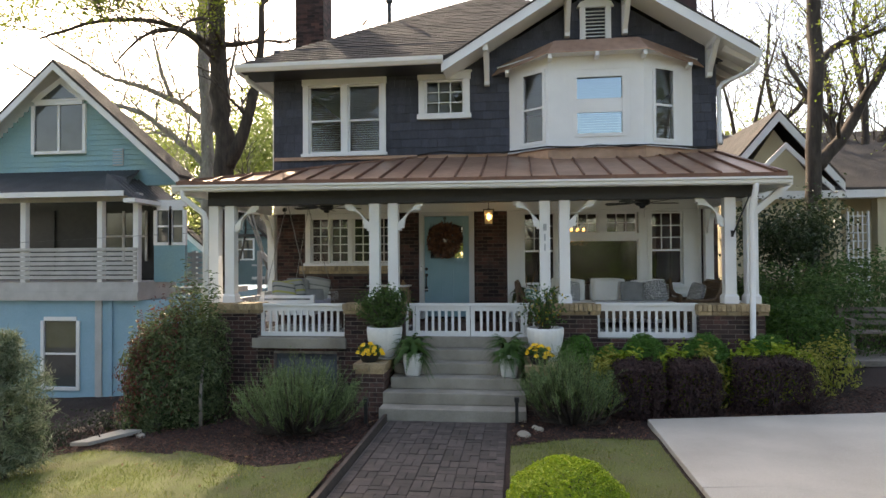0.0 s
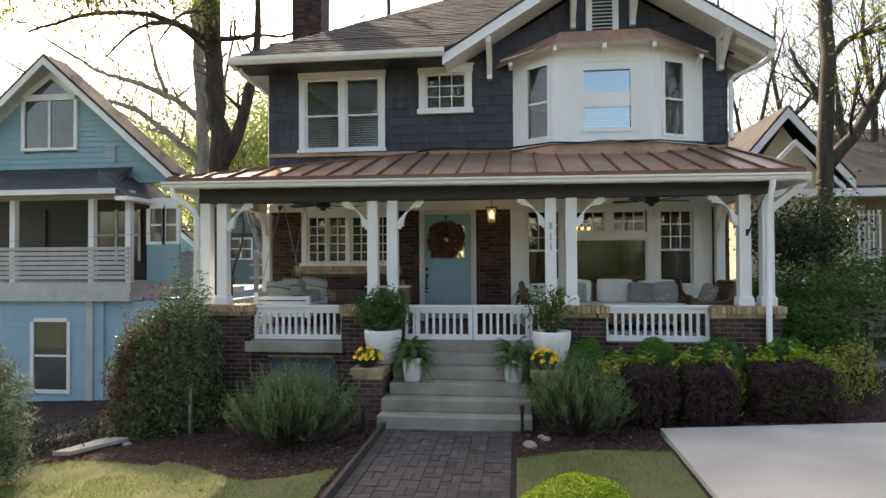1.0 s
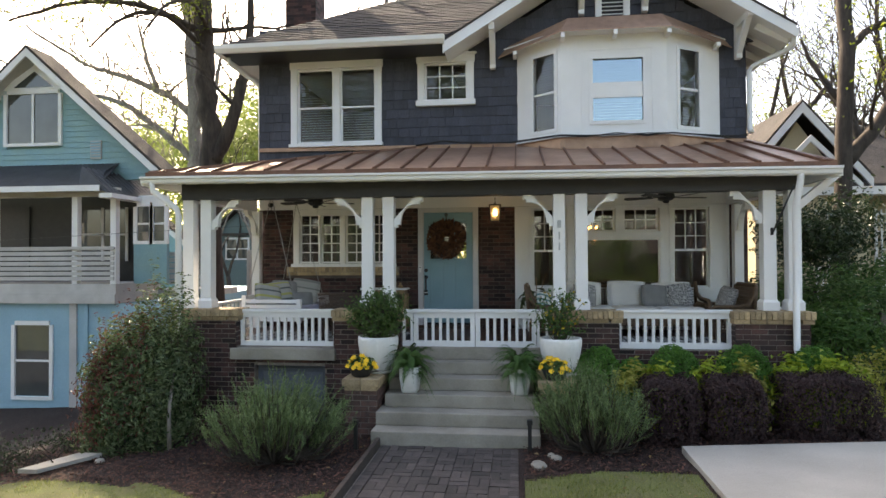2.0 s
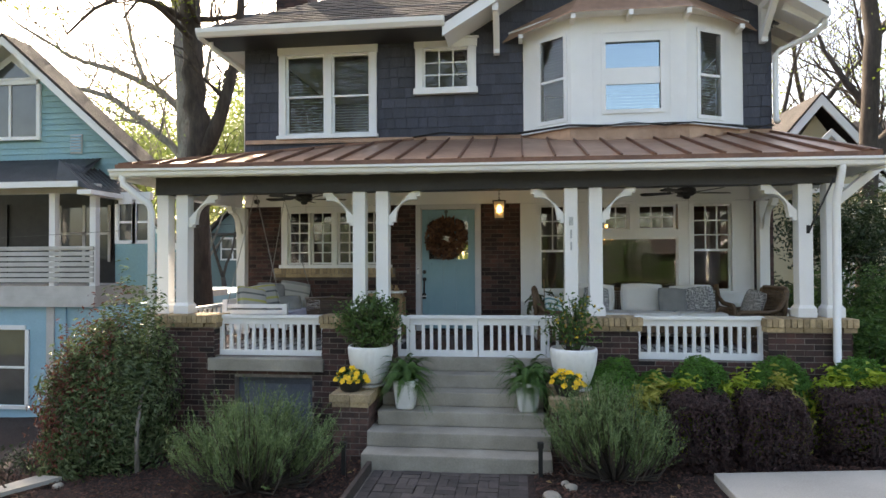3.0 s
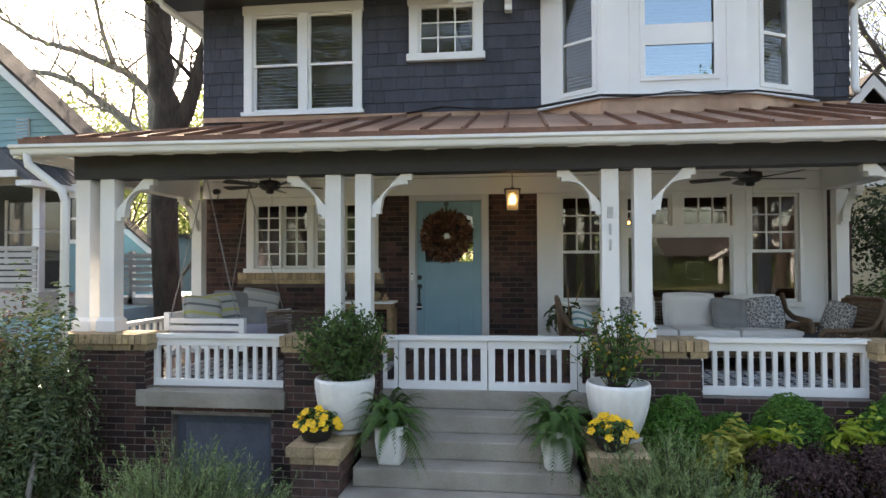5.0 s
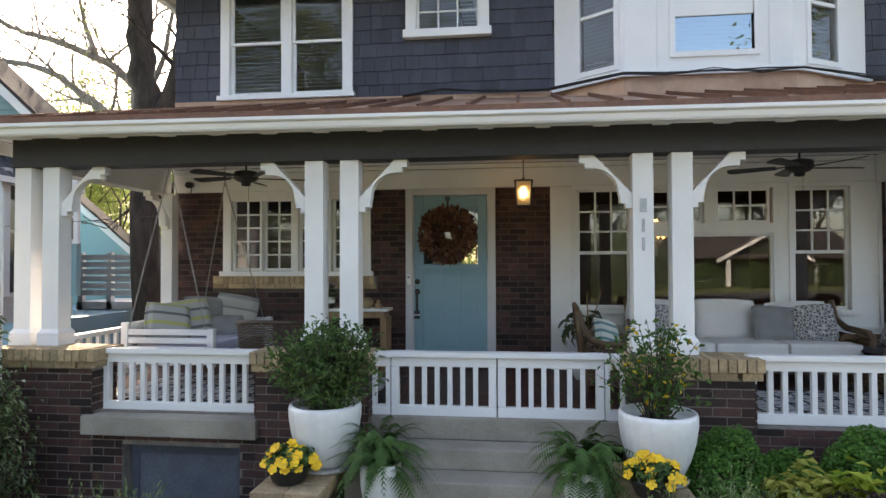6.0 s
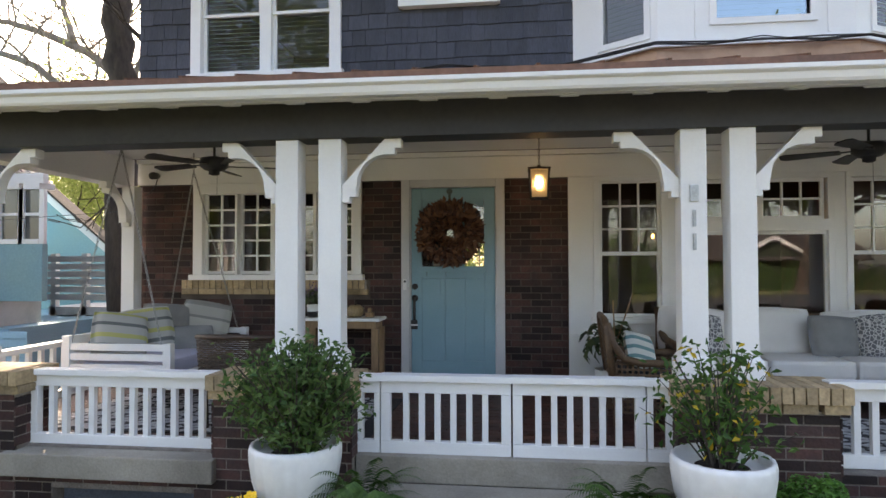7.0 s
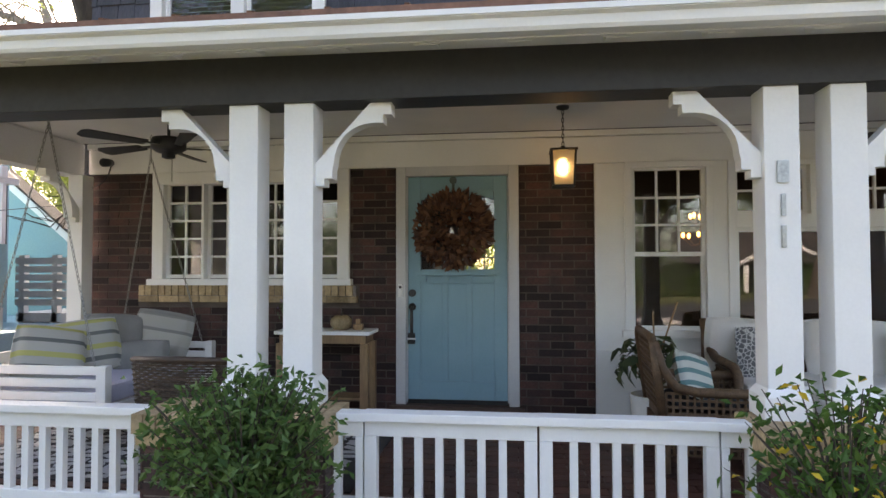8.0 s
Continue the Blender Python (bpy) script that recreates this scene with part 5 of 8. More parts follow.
def big_pot(x, seed, dense, label, yellow=0):
    t = thing("planter", (x, -2.97, -0.272), "large white fluted ceramic planter", "planter", "big planters")
    part("saucer", B().lathe([(0.17, 0), (0.21, 0.005), (0.215, 0.03), (0.20, 0.03)], 28), TERRA, t, smooth=True)
    part("pot_body", B().lathe([(0.145, 0.032), (0.175, 0.06), (0.215, 0.16), (0.25, 0.28), (0.268, 0.40), (0.270, 0.46), (0.262, 0.49), (0.240, 0.49), (0.235, 0.44), (0.22, 0.43)], 72, flute=0.03, flutes=24), POT, t, smooth=True)
    part("soil", B().lathe([(0.22, 0.425), (0.0, 0.44)], 24), SOILM, t)
    pl = thing("potted_shrub", (x, -2.97, 0.155), label, "plant", "potted shrubs")
    rs = np.random.RandomState(seed)
    st, pts, nn = B(), [], []
    for i in range(dense):
        a, k = rs.uniform(0, 6.28), rs.uniform(0, 1) ** 0.6
        top = np.array([0.46 * k * math.cos(a), 0.36 * k * math.sin(a), 0.72 - 0.46 * k * rs.uniform(0.3, 1.3)])
        mid = np.array([0.5 * top[0], 0.5 * top[1], 0.62 * top[2]])
        st.tube([(0.05 * math.cos(a), 0.05 * math.sin(a), -0.03), mid, top], [0.008, 0.005, 0.002], 4, cap=False)
        for u in np.linspace(0.3, 1.0, 10):
            p = 2 * mid * u * (1 - u) + top * u * u
            for _ in range(3 if dense > 60 else 2):
                pts.append(p + rs.normal(size=3) * 0.035)
                nn.append(rs.normal(size=3) + (0, 0, 0.7))
    pts, nn = np.array(pts), np.array(nn)
    cut = int(len(pts) * (1 - yellow))
    idx = rs.permutation(len(pts))
    leaf_part("foliage", pts[idx[:cut]], nn[idx[:cut]], 0.052 if dense > 60 else 0.058, L_GREEN if dense > 60 else L_FERN, pl, seed, slim=0.45)
    if yellow:
        leaf_part("yellowed_leaves", pts[idx[cut:]], nn[idx[cut:]], 0.055, leaf_mat("yellowed_leaf", (0.5, 0.33, 0.02), (0.6, 0.45, 0.05)), pl, seed)
    part("branchwork", st, BARK, pl)


big_pot(-0.66, 101, 150, "dense glossy green shrub in a white planter")
big_pot(1.80, 102, 42, "sparse green shrub with yellowing leaves in a white planter", 0.07)


def fern(x, seed):
    t = thing("fern_planter", (x, -3.13, -0.5), "white squarish ceramic pot on the steps", "planter", "fern pots")
    part("pot_body", B().lathe([(0.10, 0.0), (0.115, 0.02), (0.14, 0.20), (0.145, 0.32), (0.14, 0.34), (0.125, 0.34), (0.12, 0.30)], 32, square=0.55), POT, t, smooth=True)
    part("soil", B().lathe([(0.115, 0.295), (0.0, 0.31)], 20), SOILM, t)
    f = thing("fern", (x, -3.13, -0.19), "lush green drooping fern in a white pot", "plant", "ferns")
    rs = np.random.RandomState(seed)
    V, F, st = [], [], B()
    for i in range(110):
        a, L = rs.uniform(0, 6.28), rs.uniform(0.24, 0.46)
        up = rs.uniform(0.05, 0.42)
        p0, p1 = np.zeros(3), np.array([L * 0.45 * math.cos(a), L * 0.45 * math.sin(a), up])
        p2 = np.array([L * math.cos(a), L * math.sin(a), up - rs.uniform(0.12, 0.42) * L / 0.4])
        side = np.array([-math.sin(a), math.cos(a), 0])
        prev = None
        for u in np.linspace(0.12, 1.0, 22):
            p = 2 * p1 * u * (1 - u) + p2 * u * u
            w = 0.055 * math.sin(math.pi * min(1, 0.15 + u * 0.85)) + 0.006
            for s in (-1, 1):
                tipp = p + side * s * w + (p2 - p1) * 0.06 - np.array([0, 0, 0.25 * w])
                d = (p2 - p1) / np.linalg.norm(p2 - p1) * 0.007
                k = len(V)
                V += [tuple(p - d), tuple(p + d), tuple(tipp)]
                F.append((k, k + 1, k + 2))
    raw("fronds", V, F, L_FERN, f)
    part("crown", B().lathe([(0.02, 0), (0.03, 0.05), (0.01, 0.1)], 8), BARK, f)


fern(-0.19, 111)
fern(1.26, 112)


def pansies(x, seed):
    t = thing("pansy_bowl", (x, -3.30, -0.273), "black bowl of bright yellow pansies", "flower pot", "pansy bowls")
    part("bowl", B().lathe([(0.10, 0), (0.12, 0.02), (0.155, 0.11), (0.162, 0.13), (0.15, 0.13), (0.14, 0.11)], 28), BLACK, t, smooth=True)
    part("soil", B().lathe([(0.14, 0.112), (0.0, 0.125)], 16), SOILM, t)
    rs = np.random.RandomState(seed)
    p, nn = lump(420, 0.19, 0.17, 0.13, seed, 0.3, 0.2, -0.1)
    leaf_part("foliage", p + (0, 0, 0.13), nn, 0.045, L_GREEN, t, seed)
    fl = B()
    for i in range(34):
        a, k = rs.uniform(0, 6.28), rs.uniform(0, 1) ** 0.5
        c = Vector((0.21 * k * math.cos(a), 0.18 * k * math.sin(a), 0.27 - 0.15 * k * k + rs.uniform(-0.03, 0.03)))
        nrm = Vector((math.cos(a) * k, math.sin(a) * k - 0.6, 0.9)).normalized()
        s1 = nrm.orthogonal().normalized()
        s2 = nrm.cross(s1)
        for j in range(5):
            th = 2 * math.pi * j / 5 + a
            d, e = s1 * math.cos(th) + s2 * math.sin(th), s1 * -math.sin(th) + s2 * math.cos(th)
            fl.add([c, c + d * 0.018 + e * 0.017, c + d * 0.036 + e * 0.010 + nrm * 0.006, c + d * 0.036 - e * 0.010 + nrm * 0.006, c + d * 0.018 - e * 0.017], [(0, 1, 2, 3, 4)])
    raw("blossoms", fl.v, fl.f, PETAL, t)


pansies(-0.82, 121)
pansies(1.70, 122)

# ---------- path lights ----------
for x, y in ((-0.70, -4.02), (1.37, -3.98)):
    t = thing("path_light", (x, y, gz(x, y)), "black metal bollard path light", "path light", "path lights")
    part("post", B().box(-0.022, 0.022, -0.022, 0.022, -0.05, 0.30), BLACK, t, bevel=0.004)
    part("head", B().box(-0.032, 0.032, -0.032, 0.032, 0.301, 0.36), BLACK, t, bevel=0.005)


# ---------- porch: lamps and fans ----------
lan = thing("lantern", (0.87, -0.87, 2.50), "black hanging lantern with lit frosted glass", "lantern")
part("canopy", B().lathe([(0.05, 0), (0.045, -0.02), (0.01, -0.03)], 16), BLACK, lan, smooth=True)
for i in range(9):
    m = Matrix.Translation((0, 0, -0.045 - i * 0.03)) @ Matrix.Rotation(math.pi / 2 * (i % 2), 4, 'Z')
    part("chain_link", B().tube([m @ Vector((0.008 * math.cos(a), 0, 0.02 * math.sin(a))) for a in (2 * math.pi * k / 10 for k in range(11))], 0.0032, 5, cap=False), BLACK, lan)
part("cap", B().lathe([(0.013, -0.30), (0.02, -0.315), (0.10, -0.33), (0.103, -0.345), (0.09, -0.345)], 4 * 8, square=1.0), BLACK, lan)
for sx in (-1, 1):
    for sy in (-1, 1):
        part("corner_bar", B().beam((sx * 0.088, sy * 0.088, -0.345), (sx * 0.076, sy * 0.076, -0.60), 0.012, 0.012), BLACK, lan)
part("bottom_frame", B().box(-0.082, 0.082, -0.082, 0.082, -0.612, -0.60), BLACK, lan)
fg = bpy.data.materials.new("frosted_lantern_glass")
fg.use_nodes = True
fgb = fg.node_tree.nodes["Principled BSDF"]
fgb.inputs["Base Color"].default_value = (0.85, 0.78, 0.62, 1)
fgb.inputs["Transmission Weight"].default_value = 0.9
fgb.inputs["Roughness"].default_value = 0.65
for a in range(4):
    m = Matrix.Rotation(a * math.pi / 2, 4, 'Z')
    g = part("pane", B().add([m @ Vector(p) for p in ((-0.080, -0.083, -0.347), (0.080, -0.083, -0.347), (0.071, -0.072, -0.598), (-0.071, -0.072, -0.598))], [(0, 1, 2, 3)]), fg, lan)
    g.visible_shadow = False
part("bulb", B().lathe([(0.012, -0.40), (0.03, -0.43), (0.036, -0.47), (0.025, -0.505), (0.0, -0.515)], 14), glow_mat("warm_bulb", (1.0, 0.62, 0.25), 4.5), lan, smooth=True)


def fan(x, y, turn):
    t = thing("ceiling_fan", (x, y, 2.54), "dark bronze ceiling fan with flat blades, at rest", "ceiling fan", "ceiling fans")
    part("canopy", B().lathe([(0.065, 0.0), (0.06, -0.03), (0.02, -0.05)], 18), BLACK, t, smooth=True)
    part("downrod", B().tube([(0, 0, -0.04), (0, 0, -0.24)], 0.012, 8), BLACK, t)
    part("motor", B().lathe([(0.03, -0.22), (0.12, -0.24), (0.13, -0.26), (0.13, -0.32), (0.09, -0.35), (0.05, -0.36), (0.05, -0.39), (0.02, -0.40)], 24), BLACK, t, smooth=True)
    part("pull_chain", B().tube([(0.03, 0, -0.39), (0.03, 0, -0.58)], 0.002, 4), BLACK, t)
    for k in range(5):
        m = Matrix.Rotation(turn + k * 2 * math.pi / 5, 4, 'Z') @ Matrix.Rotation(0.2, 4, 'X')
        o = [(0.20, -0.045), (0.62, -0.07), (0.66, -0.04), (0.66, 0.04), (0.62, 0.07), (0.20, 0.045)]
        part("blade", B().prism([m @ Vector((u, w, -0.315)) for u, w in o], m.to_3x3() @ Vector((0, 0, 0.008))).beam(m @ Vector((0.08, 0, -0.31)), m @ Vector((0.24, 0, -0.312)), 0.04, 0.008), BLACK, t)


fan(-2.18, -1.07, 0.35)
fan(3.62, -1.0, 0.1)
cam_box = thing("security_camera", (-3.36, -0.08, 2.30), "small black security camera with a dangling cable", "camera")
part("body", B().tube([(0.0, -0.02, 0), (0.03, -0.16, -0.02)], [0.036, 0.042], 12), BLACK, cam_box, smooth=True)
part("cable", B().tube([(0, 0.0, 0), (0.0, -0.05, -0.12), (-0.06, -0.06, -0.2), (-0.16, -0.05, -0.24)], 0.006, 6), BLACK, cam_box, smooth=True)

# ---------- wreath ----------
wr = thing("wreath", (-0.05, -0.055, 1.63), "round wreath of dried maroon and brown leaves", "wreath")
rs = np.random.RandomState(31)
a = rs.uniform(0, 6.28, 1500)
k = rs.uniform(0.10, 0.32, 1500)
c = np.stack([k * np.cos(a), -0.02 - 0.09 * rs.uniform(0, 1, 1500) * np.sin((k - 0.13) / 0.22 * 3.0), k * np.sin(a)], 1)
out = np.stack([np.cos(a), np.zeros_like(a), np.sin(a)], 1)
d = out * np.where(k < 0.17, -0.3, 0.9)[:, None] + rs.normal(size=(1500, 3)) * 0.5
d /= np.linalg.norm(d, axis=1, keepdims=True)
w = np.cross(d, np.array([0, -1, 0.0]) + rs.normal(size=(1500, 3)) * 0.5)
w /= np.linalg.norm(w, axis=1, keepdims=True) + 1e-9
L = rs.uniform(0.05, 0.10, 1500)[:, None]
v = np.stack([c, c + d * L * 0.5 + w * L * 0.22, c + d * L, c + d * L * 0.5 - w * L * 0.22], 1).reshape(-1, 3)
raw("dried_leaves", v.tolist(), np.arange(6000).reshape(-1, 4).tolist(), leaf_mat("dried_leaf", (0.05, 0.020, 0.015), (0.21, 0.10, 0.055), trans=0.15), wr)
part("ring", B().tube([(0.22 * math.cos(t), -0.02, 0.22 * math.sin(t)) for t in (2 * math.pi * i / 24 for i in range(25))], 0.03, 6, cap=False), BARK, wr)
part("hanger", B().box(-0.012, 0.012, -0.008, 0.0, 0.22, 0.47).tube([(0, -0.008, 0.44), (0, -0.02, 0.44)], 0.034, 8), mat("hanger_metal", (0.10, 0.13, 0.12), rough=0.5, metal=0.5), wr)

fb = thing("flag_bracket", (4.70, YP - 0.084, 1.62), "dark metal flag bracket on the porch post", "bracket")
part("plate", B().box(-0.02, 0.02, -0.008, 0.0, -0.05, 0.05), BLACK, fb)
part("rod", B().tube([(0, -0.01, -0.03), (0.02, -0.04, 0.03), (0.17, -0.30, 0.60)], [0.016, 0.013, 0.011], 8), BLACK, fb, smooth=True)

# ---------- number plates on the post: plain bars ----------
nb = thing("house_sign", (1.834, YP - 0.085, 1.6), "three small grey metal bars on the porch post", "sign")
BARMET = mat("brushed_grey_metal", (0.42, 0.44, 0.45), (0.34, 0.36, 0.37), rough=0.35, metal=0.6)
for dz, ww in ((0.155, 0.055), (-0.01, 0.022), (-0.165, 0.022)):
    part("bar", B().box(-ww / 2, ww / 2, -0.012, 0.0, dz - 0.055, dz + 0.055), BARMET, nb, bevel=0.003)


# ---------- porch furniture ----------
def cushion(name, loc, size, rot, material, label, category="cushion", parent=None, stripes=None, piping=True, seed=0):
    """A plump cushion: a puffed block with pinched corners."""
    sx, sy, sz = size
    n = 12
    v, f = [], []
    for s in (-1, 1):
        for i in range(n + 1):
            for j in range(n + 1):
                u, w = -1 + 2 * i / n, -1 + 2 * j / n
                puff = ((1 - u ** 4) * (1 - w ** 4)) ** 0.5
                pin = 1 - 0.07 * (1 - puff)
                wr = 0.05 * noise.noise((u * 2 + seed, w * 2, s * 3))
                v.append((sx / 2 * u * (1 - 0.06 * w * w) * pin, s * sy / 2 * (puff * (0.9 + wr) + 0.04), sz / 2 * w * (1 - 0.06 * u * u) * pin))
    N = (n + 1) ** 2
    for i in range(n):
        for j in range(n):
            q = [i * (n + 1) + j, (i + 1) * (n + 1) + j, (i + 1) * (n + 1) + j + 1, i * (n + 1) + j + 1]
            f += [tuple(q), tuple(N + k for k in q[::-1])]
    ring = [i * (n + 1) for i in range(n)] + [n * (n + 1) + j for j in range(n)] + [i * (n + 1) + n for i in range(n, 0, -1)] + [j for j in range(n, 0, -1)]
    for a, b in zip(ring, ring[1:] + ring[:1]):
        f.append((a, b, N + b, N + a))
    t = thing(name, loc, label, category)
    t.rotation_euler = [radians(q) for q in rot]
    raw("cover", v, f, material, t, smooth=True)
    if piping:
        pts = [Vector(v[k]) * 1.005 for k in ring] + [Vector(v[ring[0]]) * 1.005]
        pts = [Vector((p.x, 0, p.z)) for p in pts]
        part("piping", B().tube(pts, 0.006, 5, cap=False), material, t, smooth=True)
    return t


def striped(name, base, bands, scale, off=0.0):
    """Cloth with woven colour bands along the cushion's height."""
    m = mat(name, base, [c * 0.9 for c in base], rough=0.95, scale=6, bump=0.4, bscale=260, fine=0.08)
    N, L = m.node_tree.nodes, m.node_tree.links
    tc = N.new("ShaderNodeTexCoord")
    sep = N.new("ShaderNodeSeparateXYZ")
    L.new(tc.outputs["Object"], sep.inputs[0])
    r = N.new("ShaderNodeMapRange")
    r.inputs["From Min"].default_value, r.inputs["From Max"].default_value = -scale, scale
    L.new(sep.outputs["Z"], r.inputs[0])
    cr = N.new("ShaderNodeValToRGB")
    cr.color_ramp.interpolation = 'CONSTANT'
    cr.color_ramp.elements[0].color, cr.color_ramp.elements[0].position = (*base, 1), 0
    cr.color_ramp.elements[1].color, cr.color_ramp.elements[1].position = (*bands[0][1], 1), bands[0][0]
    for p, c in bands[1:]:
        e = cr.color_ramp.elements.new(p)
        e.color = (*c, 1)
    L.new(r.outputs[0], cr.inputs[0])
    L.new(cr.outputs[0], N["Principled BSDF"].inputs["Base Color"])
    return m


LG, YG, DG = (0.40, 0.40, 0.37), (0.42, 0.41, 0.15), (0.13, 0.14, 0.14)
STRIPE = striped("striped_cloth", LG, [(0.2, DG), (0.27, LG), (0.38, YG), (0.46, LG), (0.6, DG), (0.66, LG), (0.8, YG), (0.86, LG)], 0.26)
KNIT = striped("teal_white_cloth", (0.60, 0.62, 0.58), [(0.2, (0.12, 0.24, 0.25)), (0.3, (0.6, 0.62, 0.58)), (0.45, (0.14, 0.27, 0.28)), (0.55, (0.6, 0.62, 0.58)), (0.7, (0.12, 0.24, 0.25)), (0.8, (0.6, 0.62, 0.58))], 0.16)


def patterned(name):
    m = mat(name, (0.13, 0.13, 0.14), (0.10, 0.10, 0.11), rough=0.95, scale=6, bump=0.3, bscale=200)
    N, L = m.node_tree.nodes, m.node_tree.links
    tc = N.new("ShaderNodeTexCoord")
    vor = N.new("ShaderNodeTexVoronoi")
    vor.feature = 'DISTANCE_TO_EDGE'
    vor.inputs["Scale"].default_value = 30
    L.new(tc.outputs["Object"], vor.inputs["Vector"])
    cr = N.new("ShaderNodeValToRGB")
    cr.color_ramp.elements[0].position, cr.color_ramp.elements[1].position = 0.05, 0.12
    cr.color_ramp.elements[0].color, cr.color_ramp.elements[1].color = (0.55, 0.54, 0.52, 1), (0.13, 0.13, 0.14, 1)
    L.new(vor.outputs["Distance"], cr.inputs[0])
    L.new(cr.outputs[0], N["Principled BSDF"].inputs["Base Color"])
    return m


PATTERN = patterned("geometric_cloth")

# hanging daybed
bed = thing("hanging_daybed", (-2.70, -1.07, 0.27), "white wooden daybed swing hung on chains", "swing")
part("platform", B().box(-0.46, 0.46, -0.64, 0.80, 0.0, 0.08), WHITE, bed, bevel=0.006)
for y in (-0.64, 0.80):
    for x in (-0.46, 0.46):
        part("arm_post", B().box(x - 0.035, x + 0.035, y - 0.035, y + 0.035, -0.02, 0.42 if x < 0 else 0.36), WHITE, bed, bevel=0.005)
    for z in (0.15, 0.24, 0.325):
        part("slat", B().box(-0.425, 0.425, y - 0.02, y + 0.02, z - 0.028, z + 0.028), WHITE, bed, bevel=0.004)
for z in (0.16, 0.27, 0.38):
    part("back_slat", B().box(-0.48, -0.44, -0.605, 0.765, z - 0.035, z + 0.035), WHITE, bed, bevel=0.004)
mattress = thing("mattress", (-2.68, -1.02, 0.352), "pale lilac daybed mattress", "mattress")
part("cover", B().box(-0.42, 0.42, -0.60, 0.72, 0.0, 0.13), SHEET, mattress, bevel=0.03)


def chain(p, q, name="chain", label="galvanised steel swing chain"):
    p, q = Vector(p), Vector(q)
    n = int((q - p).length / 0.034)
    d = (q - p).normalized()
    rot = d.to_track_quat('Z', 'Y').to_matrix().to_4x4()
    b = B()
    for i in range(n):
        c = p + (q - p) * ((i + 0.5) / n)
        m = Matrix.Translation(c) @ rot @ Matrix.Rotation(math.pi / 2 * (i % 2), 4, 'Z')
        b.tube([m @ Vector((0.008 * math.cos(a), 0, 0.022 * math.sin(a))) for a in (2 * math.pi * k / 8 for k in range(9))], 0.0032, 4, cap=False)
    t = thing(name, p, label, "chain", "swing chains")
    b.v = [tuple(Vector(w) - p) for w in b.v]
    part("strand", b, mat("zinc_chain_" + str(len(bpy.data.materials)), (0.30, 0.30, 0.29), (0.22, 0.22, 0.21), rough=0.4, metal=0.8), t)["kind"] = "stuff"


for hook, ends in (((-2.72, -1.66, 2.30), ((-3.16, -1.71, 0.52), (-2.27, -1.71, 0.46))), ((-2.78, -0.36, 2.30), ((-3.13, -0.27, 0.55), (-2.27, -0.27, 0.46)))):
    chain((hook[0], hook[1], 2.495), hook)
    for e in ends:
        chain(hook, e)
cushion("pillow", (-2.88, -1.42, 0.67), (0.50, 0.16, 0.44), (-26, 10, 48), STRIPE, "grey pillow striped in yellow and charcoal", "pillow", seed=1)
cushion("pillow", (-2.84, -1.10, 0.68), (0.52, 0.16, 0.46), (-24, -6, 42), STRIPE, "grey pillow striped in yellow and charcoal", "pillow", seed=2)
cushion("pillow", (-2.86, -0.72, 0.69), (0.50, 0.16, 0.46), (-18, 5, 34), GREYCUSH, "plain warm grey pillow on the daybed", "pillow", seed=3)
cushion("pillow", (-2.56, -0.52, 0.70), (0.54, 0.17, 0.46), (-16, 10, 12), striped("pale_stripe_cloth", (0.36, 0.35, 0.32), [(0.35, (0.42, 0.41, 0.37)), (0.55, (0.22, 0.22, 0.21)), (0.6, (0.38, 0.37, 0.34)), (0.8, (0.24, 0.24, 0.23))], 0.26), "warm grey pillow with faint stripes", "pillow", seed=4)
cushion("pillow", (-2.52, -0.86, 0.58), (0.44, 0.14, 0.27), (-30, 0, 26), GREYCUSH, "small grey lumbar pillow", "pillow", seed=5)


# dark wicker chair, seen from behind
def woven(b, x0, x1, z0, z1, y, rows, bow=0.0, lean=0.0, pitch=0.028):
    """A woven panel: strands over and under uprights."""
    n = int((x1 - x0) / pitch)
    for r in range(rows):
        z = z0 + (z1 - z0) * (r + 0.5) / rows
        pts = []
        for i in range(n + 1):
            u = i / n
            yy = y - bow * (1 - (2 * u - 1) ** 2) + lean * (z - z0) + (0.006 if (i + r) % 2 else -0.006)
            pts.append((x0 + (x1 - x0) * u, yy, z))
        b.tube(pts, (z1 - z0) / rows * 0.52, 4, cap=False)


wc = thing("wicker_chair", (-1.44, -1.70, 0.0), "dark brown wicker armchair seen from behind", "chair")
wc.scale = (1.20, 1.1, 0.91)
b = B()
woven(b, -0.30, 0.30, 0.38, 0.80, -0.28, 24, 0.06, -0.12)
part("backrest", b, WICKER, wc)["kind"] = "stuff"
b = B()
for s in (-1, 1):
    for r in range(14):
        z = 0.36 + r * 0.018
        b.tube([(s * 0.31, -0.26 + 0.5 * i / 16, z + (0.004 if i % 2 else 0)) for i in range(17)], 0.0095, 4, cap=False)
part("arm", b, WICKER, wc)["kind"] = "stuff"
part("seat", B().box(-0.29, 0.29, -0.27, 0.27, 0.28, 0.38), WICKER, wc, bevel=0.02)
part("top_rim", B().tube([(-0.31, -0.30, 0.80), (-0.15, -0.385, 0.815), (0, -0.40, 0.82), (0.15, -0.385, 0.815), (0.31, -0.30, 0.80)], 0.022, 8), WICKER, wc, smooth=True)
for sx in (-1, 1):
    for sy in (-1, 1):
        part("leg", B().tube([(sx * 0.27, sy * 0.25, 0.0), (sx * 0.28, sy * 0.25, 0.29)], 0.022, 8), WICKER, wc)

